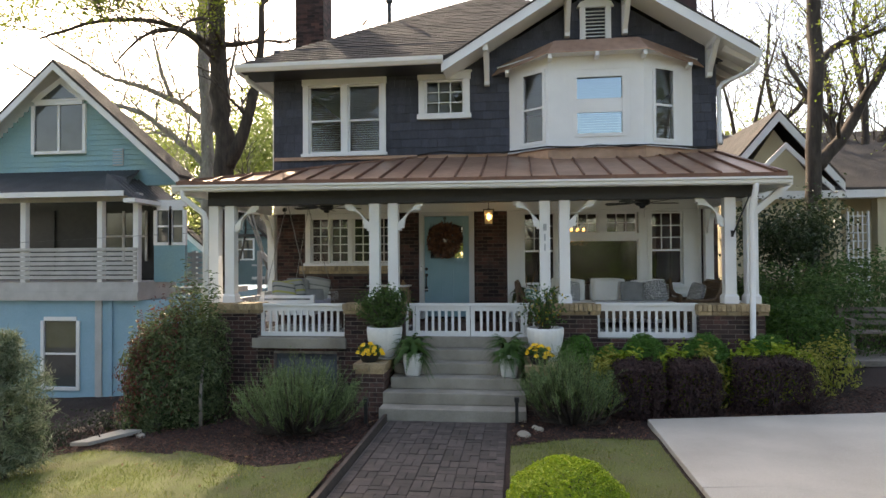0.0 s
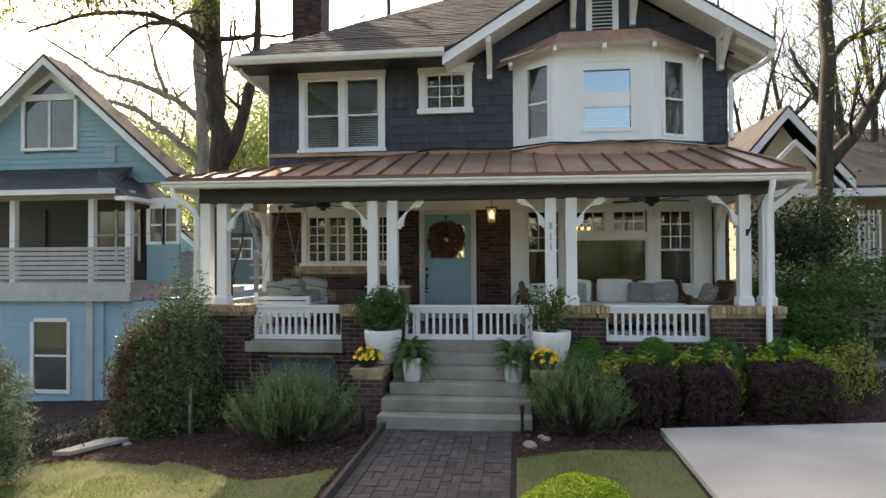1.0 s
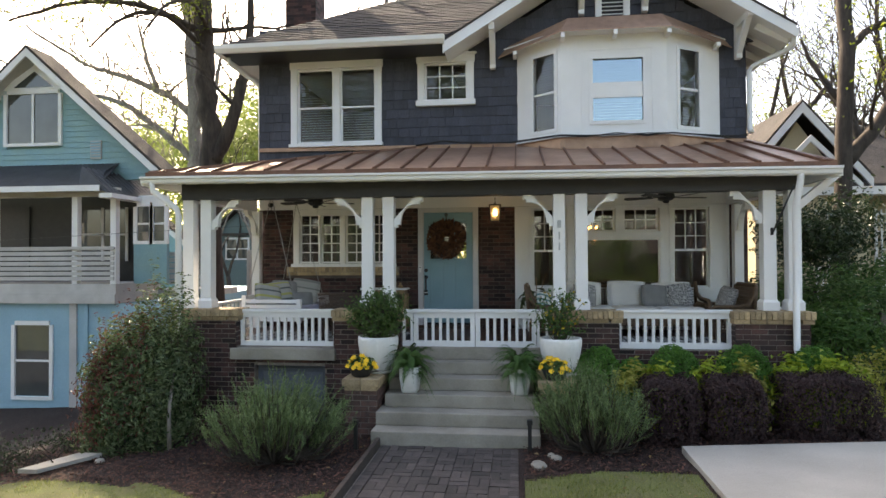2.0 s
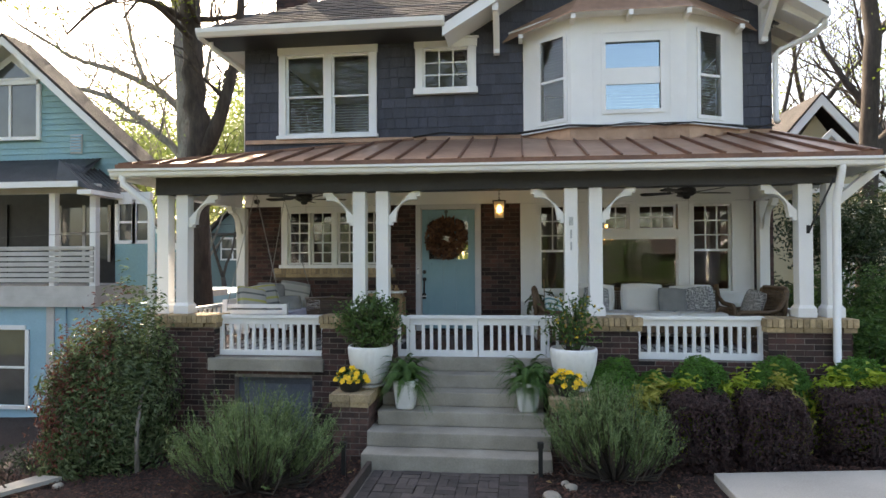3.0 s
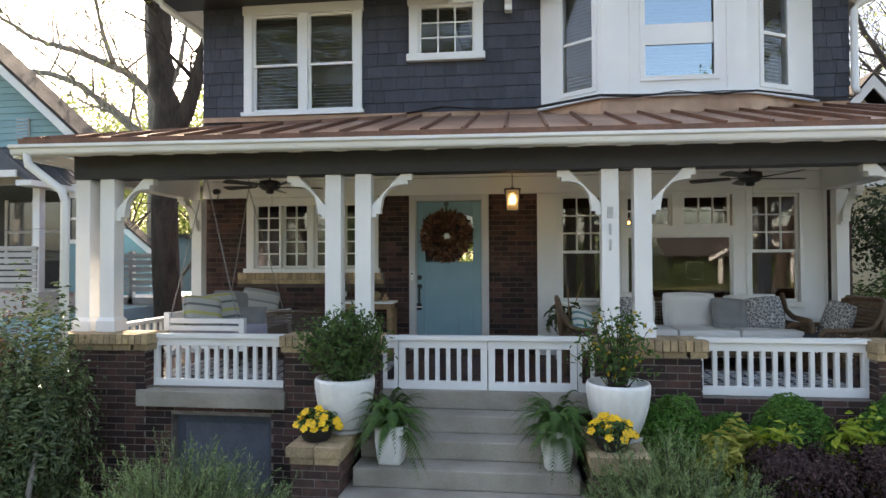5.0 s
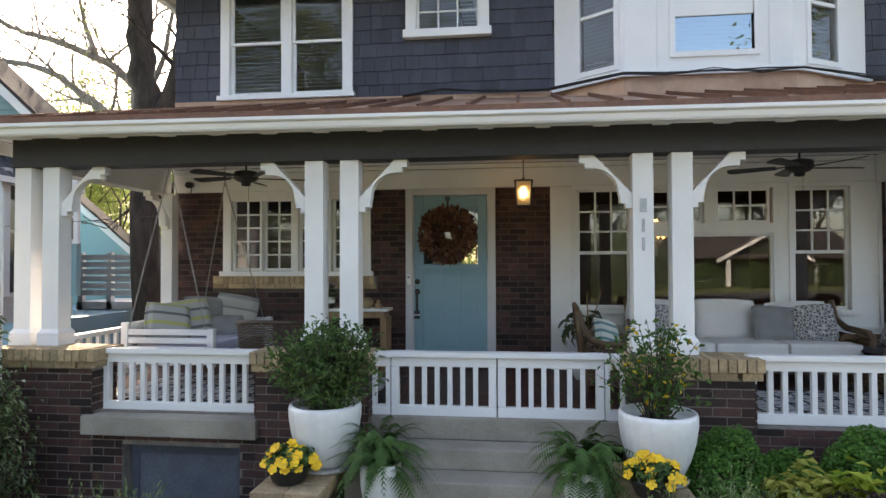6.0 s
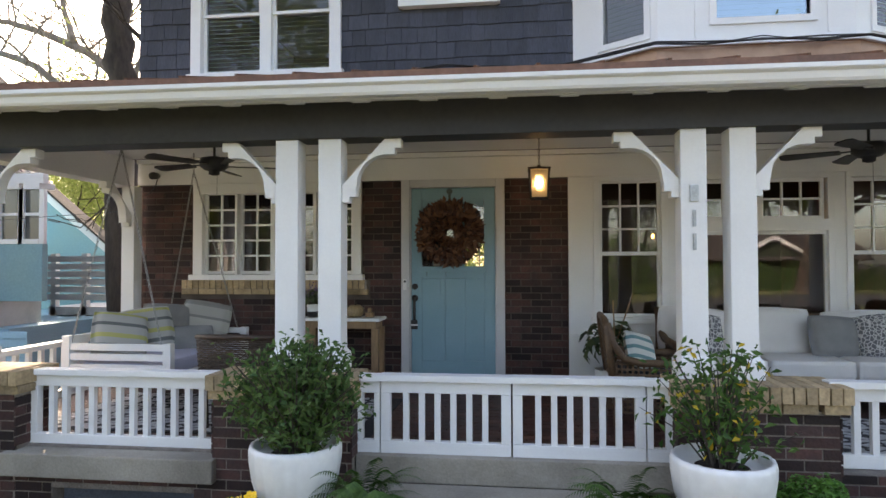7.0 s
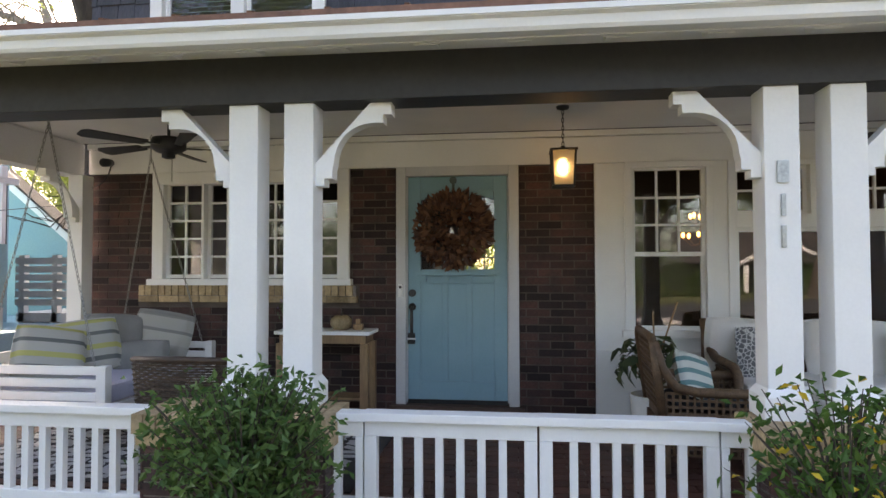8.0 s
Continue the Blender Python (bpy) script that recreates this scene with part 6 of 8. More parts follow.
# console table with its things
ct = thing("console_table", (-1.14, -0.30, 0.0), "oak console table with a white top", "table")
part("tabletop", B().box(-0.42, 0.42, -0.17, 0.17, 0.715, 0.745), WHITE, ct, bevel=0.004)
part("apron", B().box(-0.38, 0.38, -0.14, 0.14, 0.64, 0.714), WOOD, ct)
for sx in (-1, 1):
    for sy in (-1, 1):
        part("leg", B().box(sx * 0.37 - 0.035, sx * 0.37 + 0.035, sy * 0.13 - 0.03, sy * 0.13 + 0.03, 0, 0.639), WOOD, ct, bevel=0.004)
part("shelf", B().box(-0.334, 0.334, -0.12, 0.12, 0.16, 0.18), WOOD, ct)
pp1 = thing("flower_pot", (-1.46, -0.32, 0.746), "white and black pot with purple flowering plant", "flower pot")
part("pot_body", B().lathe([(0.05, 0.0), (0.065, 0.07), (0.068, 0.13), (0.06, 0.13), (0.055, 0.1)], 20), POT, pp1, smooth=True)
part("pot_base", B().lathe([(0.052, 0.0), (0.066, 0.05), (0.0665, 0.06), (0.0, 0.061)], 20), BLACK, pp1, smooth=True)
p, nn = lump(260, 0.10, 0.10, 0.14, 77, 0.2, 0.3, 0.0)
leaf_part("foliage", p + (0, 0, 0.14), nn, 0.06, L_DARK, pp1, 77, slim=0.25)
leaf_part("blossoms", p[:60] * (1, 1, 1.3) + (0, 0, 0.2), nn[:60], 0.035, leaf_mat("purple_petal", (0.12, 0.08, 0.18), (0.22, 0.16, 0.30)), pp1, 78)
pk = thing("pumpkin", (-1.02, -0.28, 0.746), "small pale tan ribbed pumpkin on the table", "pumpkin")
part("body", B().lathe([(0.02, 0.004), (0.06, 0.0), (0.088, 0.04), (0.085, 0.09), (0.05, 0.125), (0.015, 0.12)], 40, flute=0.07, flutes=10), mat("tan_gourd", (0.30, 0.22, 0.12), (0.24, 0.17, 0.09), rough=0.6), pk, smooth=True)
part("stalk", B().tube([(0, 0, 0.115), (0.01, 0, 0.155)], [0.012, 0.008], 6), BARK, pk)
wb = thing("wooden_block", (-0.86, -0.30, 0.746), "small carved wooden block on the table", "ornament")
part("body", B().box(-0.04, 0.04, -0.035, 0.035, 0, 0.05).box(-0.02, 0.02, -0.02, 0.02, 0.051, 0.095), WOOD, wb, bevel=0.006)


# rattan seats: pierced panels between solid edges
def pierced(b, p0, ux, uz, nx, nz, cell=0.042, bar=0.014, depth=(0, 0.02, 0)):
    """A lattice panel with small square openings."""
    ux, uz, p0 = Vector(ux), Vector(uz), Vector(p0)
    W, H = nx * cell, nz * cell
    for i in range(nx + 1):
        o = p0 + ux * (i * cell - bar / 2)
        b.prism([o, o + ux * bar, o + ux * bar + uz * H, o + uz * H], depth)
    for j in range(nz + 1):
        o = p0 + uz * (j * cell - bar / 2) - Vector(depth) * 0.04
        b.prism([o, o + ux * W, o + ux * W + uz * bar, o + uz * bar], Vector(depth) * 1.08)


def rattan_chair(x, y, turn, label):
    t = thing("rattan_armchair", (x, y, 0.0), label, "chair", "rattan armchairs")
    t.rotation_euler = (0, 0, radians(turn))
    part("seat", B().box(-0.31, 0.31, -0.30, 0.30, 0.27, 0.36), RATTAN, t, bevel=0.015)
    b = B()
    pierced(b, (-0.32, 0.30, 0.36), (1, 0, 0), (0, 0.12, 0.993), 15, 11)
    part("backrest", b, RATTAN, t)["kind"] = "stuff"
    part("back_rim", B().tube([(-0.34, 0.31, 0.34), (-0.34, 0.365, 0.80), (-0.30, 0.37, 0.84), (0.30, 0.37, 0.84), (0.34, 0.365, 0.80), (0.34, 0.31, 0.34)], 0.028, 8), RATTAN, t, smooth=True)
    for s in (-1, 1):
        b = B()
        pierced(b, (s * 0.33, -0.30, 0.12), (0, 1, 0), (0, 0, 1), 14, 9, depth=(0.02, 0, 0))
        part("arm_panel", b, RATTAN, t)["kind"] = "stuff"
        part("arm_rail", B().tube([(s * 0.34, -0.32, 0.06), (s * 0.34, -0.32, 0.47), (s * 0.34, -0.28, 0.51), (s * 0.34, 0.10, 0.51), (s * 0.34, 0.23, 0.54), (s * 0.34, 0.31, 0.65), (s * 0.34, 0.36, 0.82)], 0.03, 8), RATTAN, t, smooth=True)
    b = B()
    pierced(b, (-0.31, -0.32, 0.08), (1, 0, 0), (0, 0, 1), 14, 4)
    part("front_panel", b, RATTAN, t)["kind"] = "stuff"
    for sx in (-1, 1):
        for sy in (-1, 1):
            part("leg", B().box(sx * 0.31 - 0.025, sx * 0.31 + 0.025, sy * 0.29 - 0.025, sy * 0.29 + 0.025, 0, 0.27), RATTAN, t, bevel=0.005)
    return t


rattan_chair(1.75, -1.24, 87, "tan rattan armchair with pierced woven sides")
rattan_chair(4.46, -1.05, -84, "tan rattan armchair with pierced woven sides")
cushion("seat_cushion", (1.77, -1.24, 0.40), (0.56, 0.10, 0.56), (90, 0, 87), mat("navy_cloth", (0.03, 0.035, 0.05), rough=0.95, bump=0.3, bscale=200), "dark navy seat cushion", "cushion", seed=6)
cushion("seat_cushion", (4.44, -1.05, 0.40), (0.56, 0.10, 0.56), (90, 0, -84), mat("dark_grey_cloth", (0.05, 0.05, 0.055), rough=0.95, bump=0.3, bscale=200), "dark grey seat cushion", "cushion", seed=7)
cushion("pillow", (1.66, -1.36, 0.58), (0.34, 0.13, 0.32), (-24, 16, 40), KNIT, "small teal and white striped knit pillow", "pillow", seed=8)
cushion("pillow", (4.50, -1.10, 0.62), (0.42, 0.14, 0.40), (-18, 8, -74), PATTERN, "grey geometric patterned pillow on the armchair", "pillow", seed=9)

sofa = thing("rattan_sofa", (3.16, -0.62, 0.0), "tan rattan sofa with pierced woven ends", "sofa")
part("base", B().box(-1.08, 1.08, -0.36, 0.36, 0.16, 0.30), RATTAN, sofa, bevel=0.02)
b = B()
pierced(b, (-1.09, 0.36, 0.26), (1, 0, 0), (0, 0.1, 0.995), 52, 11)
part("backrest", b, RATTAN, sofa)["kind"] = "stuff"
part("back_rim", B().tube([(-1.12, 0.37, 0.28), (-1.12, 0.43, 0.78), (1.12, 0.43, 0.78), (1.12, 0.37, 0.28)], 0.03, 8), RATTAN, sofa, smooth=True)
for s in (-1, 1):
    b = B()
    pierced(b, (s * 1.10, -0.37, 0.10), (0, 1, 0), (0, 0, 1), 17, 10, depth=(0.02, 0, 0))
    part("arm_panel", b, RATTAN, sofa)["kind"] = "stuff"
    part("arm_rail", B().tube([(s * 1.11, -0.40, 0.05), (s * 1.11, -0.40, 0.52), (s * 1.11, -0.32, 0.57), (s * 1.11, 0.1, 0.58), (s * 1.11, 0.33, 0.66), (s * 1.11, 0.43, 0.85)], 0.034, 8), RATTAN, sofa, smooth=True)
for sx in (-1, 1):
    for sy in (-1, 1):
        part("leg", B().box(sx * 1.04 - 0.03, sx * 1.04 + 0.03, sy * 0.32 - 0.03, sy * 0.32 + 0.03, 0, 0.16), RATTAN, sofa)
for i in range(3):
    x = 3.16 - 0.70 + 0.70 * i
    sc = thing("sofa_cushion", (x, -0.66, 0.302), "pale linen sofa seat cushion", "cushion", "sofa seat cushions")
    part("cover", B().box(-0.345, 0.345, -0.33, 0.30, 0.0, 0.16), CUSHION, sc, bevel=0.035)
    cushion("back_cushion", (x - 0.12 + 0.05 * i, -0.36, 0.64 - 0.02 * (i == 2)), (0.70, 0.22, 0.50), (-14, (i - 1) * -3 + 1, 0), CUSHION, "plump pale linen sofa back cushion", "cushion", seed=20 + i)
cushion("pillow", (3.50, -0.60, 0.63), (0.46, 0.14, 0.40), (-18, 3, 4), GREYCUSH, "plain mid-grey throw pillow", "pillow", seed=30)
cushion("pillow", (3.90, -0.62, 0.64), (0.44, 0.14, 0.42), (-18, -6, -8), PATTERN, "dark pillow with white geometric pattern", "pillow", seed=31)
cushion("pillow", (2.36, -0.60, 0.63), (0.42, 0.14, 0.42), (-18, 4, 10), PATTERN, "dark pillow with white geometric pattern", "pillow", seed=32)

# potted plant beside the armchair
hp = thing("houseplant", (1.53, -0.62, 0.0), "dark broad-leaved plant in a white pot", "plant")
part("pot_body", B().lathe([(0.10, 0), (0.13, 0.05), (0.15, 0.30), (0.14, 0.31), (0.13, 0.27)], 24), POT, hp, smooth=True)
part("soil", B().lathe([(0.13, 0.265), (0, 0.275)], 16), SOILM, hp)
p, nn = lump(90, 0.26, 0.24, 0.28, 88, 0.4, 0.3, -0.2)
leaf_part("foliage", p + (0, 0, 0.48), nn + (0, 0, 0.4), 0.17, L_DARK, hp, 88, slim=0.36, droop=0.35)
hs = B()
for i in range(9):
    a = i * 0.7
    hs.tube([(0, 0, 0.26), (0.08 * math.cos(a), 0.08 * math.sin(a), 0.45), (0.2 * math.cos(a), 0.2 * math.sin(a), 0.58)], 0.006, 5)
hs.tube([(0.05, -0.02, 0.26), (0.02, -0.05, 0.95)], 0.007, 5).tube([(-0.05, -0.02, 0.26), (0.20, -0.06, 1.02)], 0.007, 5)
part("branchwork", hs, WOOD, hp)


def rug(x0, x1, y0, y1, label):
    t = thing("rug", ((x0 + x1) / 2, (y0 + y1) / 2, 0.003), label, "rug", "porch rugs")
    w, h = (x1 - x0) / 2, (y1 - y0) / 2
    part("field", B().box(-w, w, -h, h, 0, 0.008), mat("rug_black", (0.035, 0.035, 0.04), rough=0.95, bump=0.3, bscale=150), t)
    b, r = B(), random.Random(7)
    y = -h + 0.08
    while y < h - 0.05:
        x = -w + 0.06
        while x < w - 0.1:
            m = Matrix.Translation((x + 0.05, y, 0.0095)) @ Matrix.Rotation(r.choice((0.5, -0.5, 0.1)), 4, 'Z')
            b.box(-0.075, 0.075, -0.030, 0.030, -0.0012, 0.0012, m)
            x += 0.175
        y += 0.095
    part("pattern", b, mat("rug_white", (0.50, 0.51, 0.52), rough=0.95, bump=0.3, bscale=150), t)


rug(-3.2, -0.42, -2.12, -0.75, "black and white geometric outdoor rug")
rug(2.15, 4.3, -2.15, -1.05, "black and white geometric outdoor rug")

# chandelier in the dining room, seen through the windows
ch = thing("chandelier", (2.80, 2.4, 2.75), "brass chandelier with small lit bulbs", "chandelier")
part("stem", B().tube([(0, 0, 0), (0, 0, -1.15)], 0.01, 6), RATTAN, ch)
bulbm = glow_mat("small_warm_bulb", (1.0, 0.45, 0.10), 2.4)
for k in range(12):
    a = 2 * math.pi * k / 12
    rr, zz = (0.16, -0.86) if k % 2 else (0.25, -1.10)
    arm = part("arm", B().tube([(0, 0, zz - 0.05), (rr * 0.6 * math.cos(a), rr * 0.6 * math.sin(a), zz - 0.1), (rr * math.cos(a), rr * math.sin(a), zz)], 0.007, 5), RATTAN, ch)
    part("bulb", B().lathe([(0.01, 0), (0.02, 0.02), (0.02, 0.05), (0.0, 0.07)], 8, (rr * math.cos(a), rr * math.sin(a), zz)), bulbm, arm, smooth=True)

# cables along the porch roof's top edge
cb1 = thing("power_cable", (0, 0, 0), "black cable lying along the foot of the bay", "cable")
for dy, dz, rad in ((0.0, 0.0, 0.011), (-0.03, -0.02, 0.008), (-0.015, 0.025, 0.006)):
    part("strand", B().tube([(x, y + dy, z + dz * math.sin(x * 5)) for x, y, z in (
        (-0.6, -0.08, 3.35), (-0.1, -0.1, 3.41), (0.5, -0.1, 3.37), (1.15, -0.12, 3.35), (1.96, -0.68, 3.345), (2.4, -0.69, 3.32),
        (2.9, -0.69, 3.345), (3.4, -0.69, 3.32), (3.82, -0.68, 3.34), (4.83, -0.12, 3.35), (5.2, -0.08, 3.38))], rad, 5), BLACK, cb1, smooth=True)
sw = thing("service_wire", (0, 0, 0), "thin utility wire running to the porch", "wire")
part("strand", B().tube([(-14 + i * 1.05, 1.9 - i * 0.2, 1.62 + 0.030 * i) for i in range(11)], 0.005, 4), BLACK, sw)

# ---------- front walk of herringbone bricks ----------
walk_way = thing("front_walk", (0, 0, 0), "grey-brown basketweave brick front walk", "walk", kind="structure")
part("sand_bed", B().box(-0.46, 1.22, -16, -3.90, -1.2, -1.008), MORTAR, walk_way)
cnt, rest = 0, B()
PZ = -0.998
for j in range(56):
    for i in range(7):
        for q in range(2):
            x0p, y0p = -0.28 + i * 0.205, -4.11 - j * 0.205
            if (i + j) % 2:
                bx, by, sx, sy = x0p + 0.1, y0p + 0.05 + q * 0.1025, 0.197, 0.096
            else:
                bx, by, sx, sy = x0p + 0.05 + q * 0.1025, y0p + 0.1, 0.096, 0.197
            z = PZ + RNG.uniform(-0.004, 0.003)
            if cnt < 300:
                piece("brick", PAVER, walk_way, bx, by, z, sx, sy, 0.03)
                cnt += 1
            else:
                rest.box(bx - sx / 2, bx + sx / 2, by - sy / 2, by + sy / 2, z - 0.015, z + 0.015)
    for xe in (-0.345, 1.185):
        for q in range(2):
            rest.box(xe - 0.052, xe + 0.052, -4.11 - j * 0.205 + q * 0.1025, -4.11 - j * 0.205 + q * 0.1025 + 0.097, PZ - 0.015, PZ + 0.012)
PAVER_I = mat("paver_brick_field", (0.078, 0.064, 0.058), (0.050, 0.043, 0.040), rough=0.9, scale=8, bump=0.5, bscale=60, island=0.35)
ob = raw("brick_field", rest.v, rest.f, PAVER_I, walk_way)
ob["kind"] = "stuff"
solid("walk_edging", B().box(-0.48, -0.43, -16, -3.88, -1.2, -0.90), mat("dark_timber_edging", (0.075, 0.055, 0.045), (0.045, 0.034, 0.028), rough=0.9, scale=8, bump=0.4, bscale=40), "dark weathered timber edging along the walk", "edging", bevel=0.008)

# stepping slab and stones
solid("stepping_slab", B().prism([(-4.95, -4.25, gz(-4.7, -4) + 0.02), (-4.6, -4.35, gz(-4.5, -4) + 0.02), (-4.2, -3.72, gz(-4.3, -4) + 0.02), (-4.55, -3.66, gz(-4.5, -4) + 0.02)], (0, 0, 0.05)), DRIVE, "pale concrete stepping slab at the lawn's edge", "slab")
for i, (x, y, r) in enumerate(((1.45, -4.55, 0.09), (1.66, -4.30, 0.07), (1.6, -4.2, 0.05), (-4.1, -3.9, 0.06))):
    t = thing("garden_stone", (x, y, gz(x, y)), "pale rounded garden stone in the mulch", "stone", "garden stones")
    b = B()
    v = []
    me = bpy.data.meshes.new("stone")
    bm = bmesh.new()
    bmesh.ops.create_icosphere(bm, subdivisions=2, radius=r)
    for q in bm.verts:
        q.co = q.co * (1 + 0.35 * noise.noise(q.co * 9 + Vector((i, 0, 0))))
        q.co.z *= 0.6
        q.co.z += r * 0.2
    bm.to_mesh(me)
    bm.free()
    me.materials.append(CONCRETE)
    ob = new("stone", me)
    ob.parent = t


# ---------- mulch chips, grass, fallen leaves ----------
def in_bed(x, y):
    if -0.52 < x < 1.3 and y < -3.4:
        return False
    if x > 2.98 and y < -3.9:
        return False
    return not left_lawn(x, y) and not right_lawn(x, y)


rs = np.random.RandomState(77)
V, F = [], []
for _ in range(70000):
    x, y = rs.uniform(-6.5, 7.0), rs.uniform(-6.2, -2.5)
    if not in_bed(x, y):
        continue
    a, L, w = rs.uniform(0, 6.28), rs.uniform(0.015, 0.05), rs.uniform(0.003, 0.009)
    z = gz(x, y) + rs.uniform(0.0, 0.03)
    c, s_, tl = math.cos(a), math.sin(a), rs.uniform(-0.4, 0.4)
    k = len(V)
    V += [(x - c * L / 2 - s_ * w, y - s_ * L / 2 + c * w, z - tl * L / 2), (x - c * L / 2 + s_ * w, y - s_ * L / 2 - c * w, z - tl * L / 2 + 0.004),
          (x + c * L / 2 + s_ * w, y + s_ * L / 2 - c * w, z + tl * L / 2 + 0.004), (x + c * L / 2 - s_ * w, y + s_ * L / 2 + c * w, z + tl * L / 2)]
    F.append((k, k + 1, k + 2, k + 3))
tagged(raw("mulch_chips", V, F, CHIP), "shredded reddish brown bark mulch", "mulch", "", "stuff")
V, F = [], []
for _ in range(120000):
    x, y = rs.uniform(-7.5, 3.0), rs.uniform(-9.0, -4.2)
    if not (left_lawn(x, y) or right_lawn(x, y)):
        continue
    if noise.noise((x * 0.9, y * 0.9, 3)) + 0.5 * noise.noise((x * 3, y * 3, 1)) < -0.22:
        if rs.uniform() < 0.75:
            continue
    a, h, ln = rs.uniform(0, 6.28), rs.uniform(0.018, 0.05), rs.uniform(0, 0.03)
    z = gz(x, y) + 0.005
    b2 = rs.uniform(0, 6.28)
    k = len(V)
    V += [(x - 0.003 * math.cos(a), y - 0.003 * math.sin(a), z), (x + 0.003 * math.cos(a), y + 0.003 * math.sin(a), z), (x + ln * math.cos(b2), y + ln * math.sin(b2), z + h)]
    F.append((k, k + 1, k + 2))
tagged(raw("grass", V, F, L_GRASS), "short patchy green lawn grass", "grass", "", "stuff")
pts, nn = [], []
for _ in range(260):
    x, y = rs.uniform(-6, 2.9), rs.uniform(-7.5, -3.0)
    if -0.5 < x < 1.4:
        continue
    pts.append((x, y, gz(x, y) + 0.03))
    nn.append((rs.normal() * 0.3, rs.normal() * 0.3, 1))
ob = leaf_part("fallen_leaves", pts, nn, 0.05, leaf_mat("fallen_leaf", (0.16, 0.09, 0.035), (0.30, 0.20, 0.09), trans=0.1), None, 5)
tagged(ob, "scattered dry brown fallen leaves", "leaves", "", "stuff")


# ---------- trees ----------
def tree(name, x, y, h, r, seed, bark, label, lean=(0, 0), fork=0.45, spread=0.5, depth=5, leaf=None, per=6, leafsize=0.12, z0=None, first=None, category="tree", group="", near=1.0):
    """A tapered trunk that forks again and again, with small leaves at the twigs."""
    zb = gz(x, y) if z0 is None else z0
    t = thing(name, (x, y, zb - 0.1), label, category, group)
    rnd = random.Random(seed)
    trunk, limbs, tips = B(), B(), []

    def grow(p, d, L, rad, k):
        pts, rr = [p], [rad]
        q, dd = p, d
        n = 4 if k < 3 else 3
        for i in range(n):
            dd = (dd + Vector((rnd.uniform(-1, 1), rnd.uniform(-1, 1), rnd.uniform(-0.5, 0.8))) * (0.10 + 0.05 * k)).normalized()
            q = q + dd * (L / n)
            pts.append(q)
            rr.append(rad * (1 - (0.42 if k else 0.28) * (i + 1) / n))
        (limbs if k else trunk).tube(pts, rr, 10 if k == 0 else 6 if k < 3 else 4, cap=k < 2)
        if k >= depth:
            tips.extend([(pts[1], dd), (pts[-1], dd)])
            return
        kids = 2 if k == 0 else rnd.choice((2, 3, 3))
        for j in range(kids):
            side = Vector((rnd.uniform(-1, 1), rnd.uniform(-1, 1), 0)).normalized()
            if k == 0 and first:
                nd = Vector(first[j]).normalized()
            else:
                nd = (dd + side * spread * rnd.uniform(0.7, 1.5) + Vector((0, 0, 0.12))).normalized()
            start = pts[-1] if j < 2 else pts[rnd.choice((1, 2))]
            grow(start, nd, L * rnd.uniform(0.6, 0.85) if k else h * 0.30, rr[-1] * rnd.uniform(0.6, 0.82), k + 1)
        if k >= depth - 1:
            tips.append((pts[-1], dd))

    base = Vector((0, 0, 0))
    grow(base, Vector((lean[0], lean[1], 1)).normalized(), h * fork, r, 0)
    trunk.tube([(0, 0, -0.3), (0, 0, 0.1), (lean[0] * 0.5, lean[1] * 0.5, 0.7)], [r * 1.5, r * 1.25, r * 0.98], 10)
    part("trunk", trunk, bark, t, smooth=True)
    raw("branchwork", limbs.v, limbs.f, bark, t, smooth=True)
    if leaf:
        rs2 = np.random.RandomState(seed)
        P = np.array([p for p, d in tips])
        P = np.repeat(P, per, 0) + rs2.normal(size=(len(P) * per, 3)) * 0.28 * near
        leaf_part("crown", P, rs2.normal(size=P.shape) + (0, 0, 0.6), leafsize, leaf, t, seed)
    return t


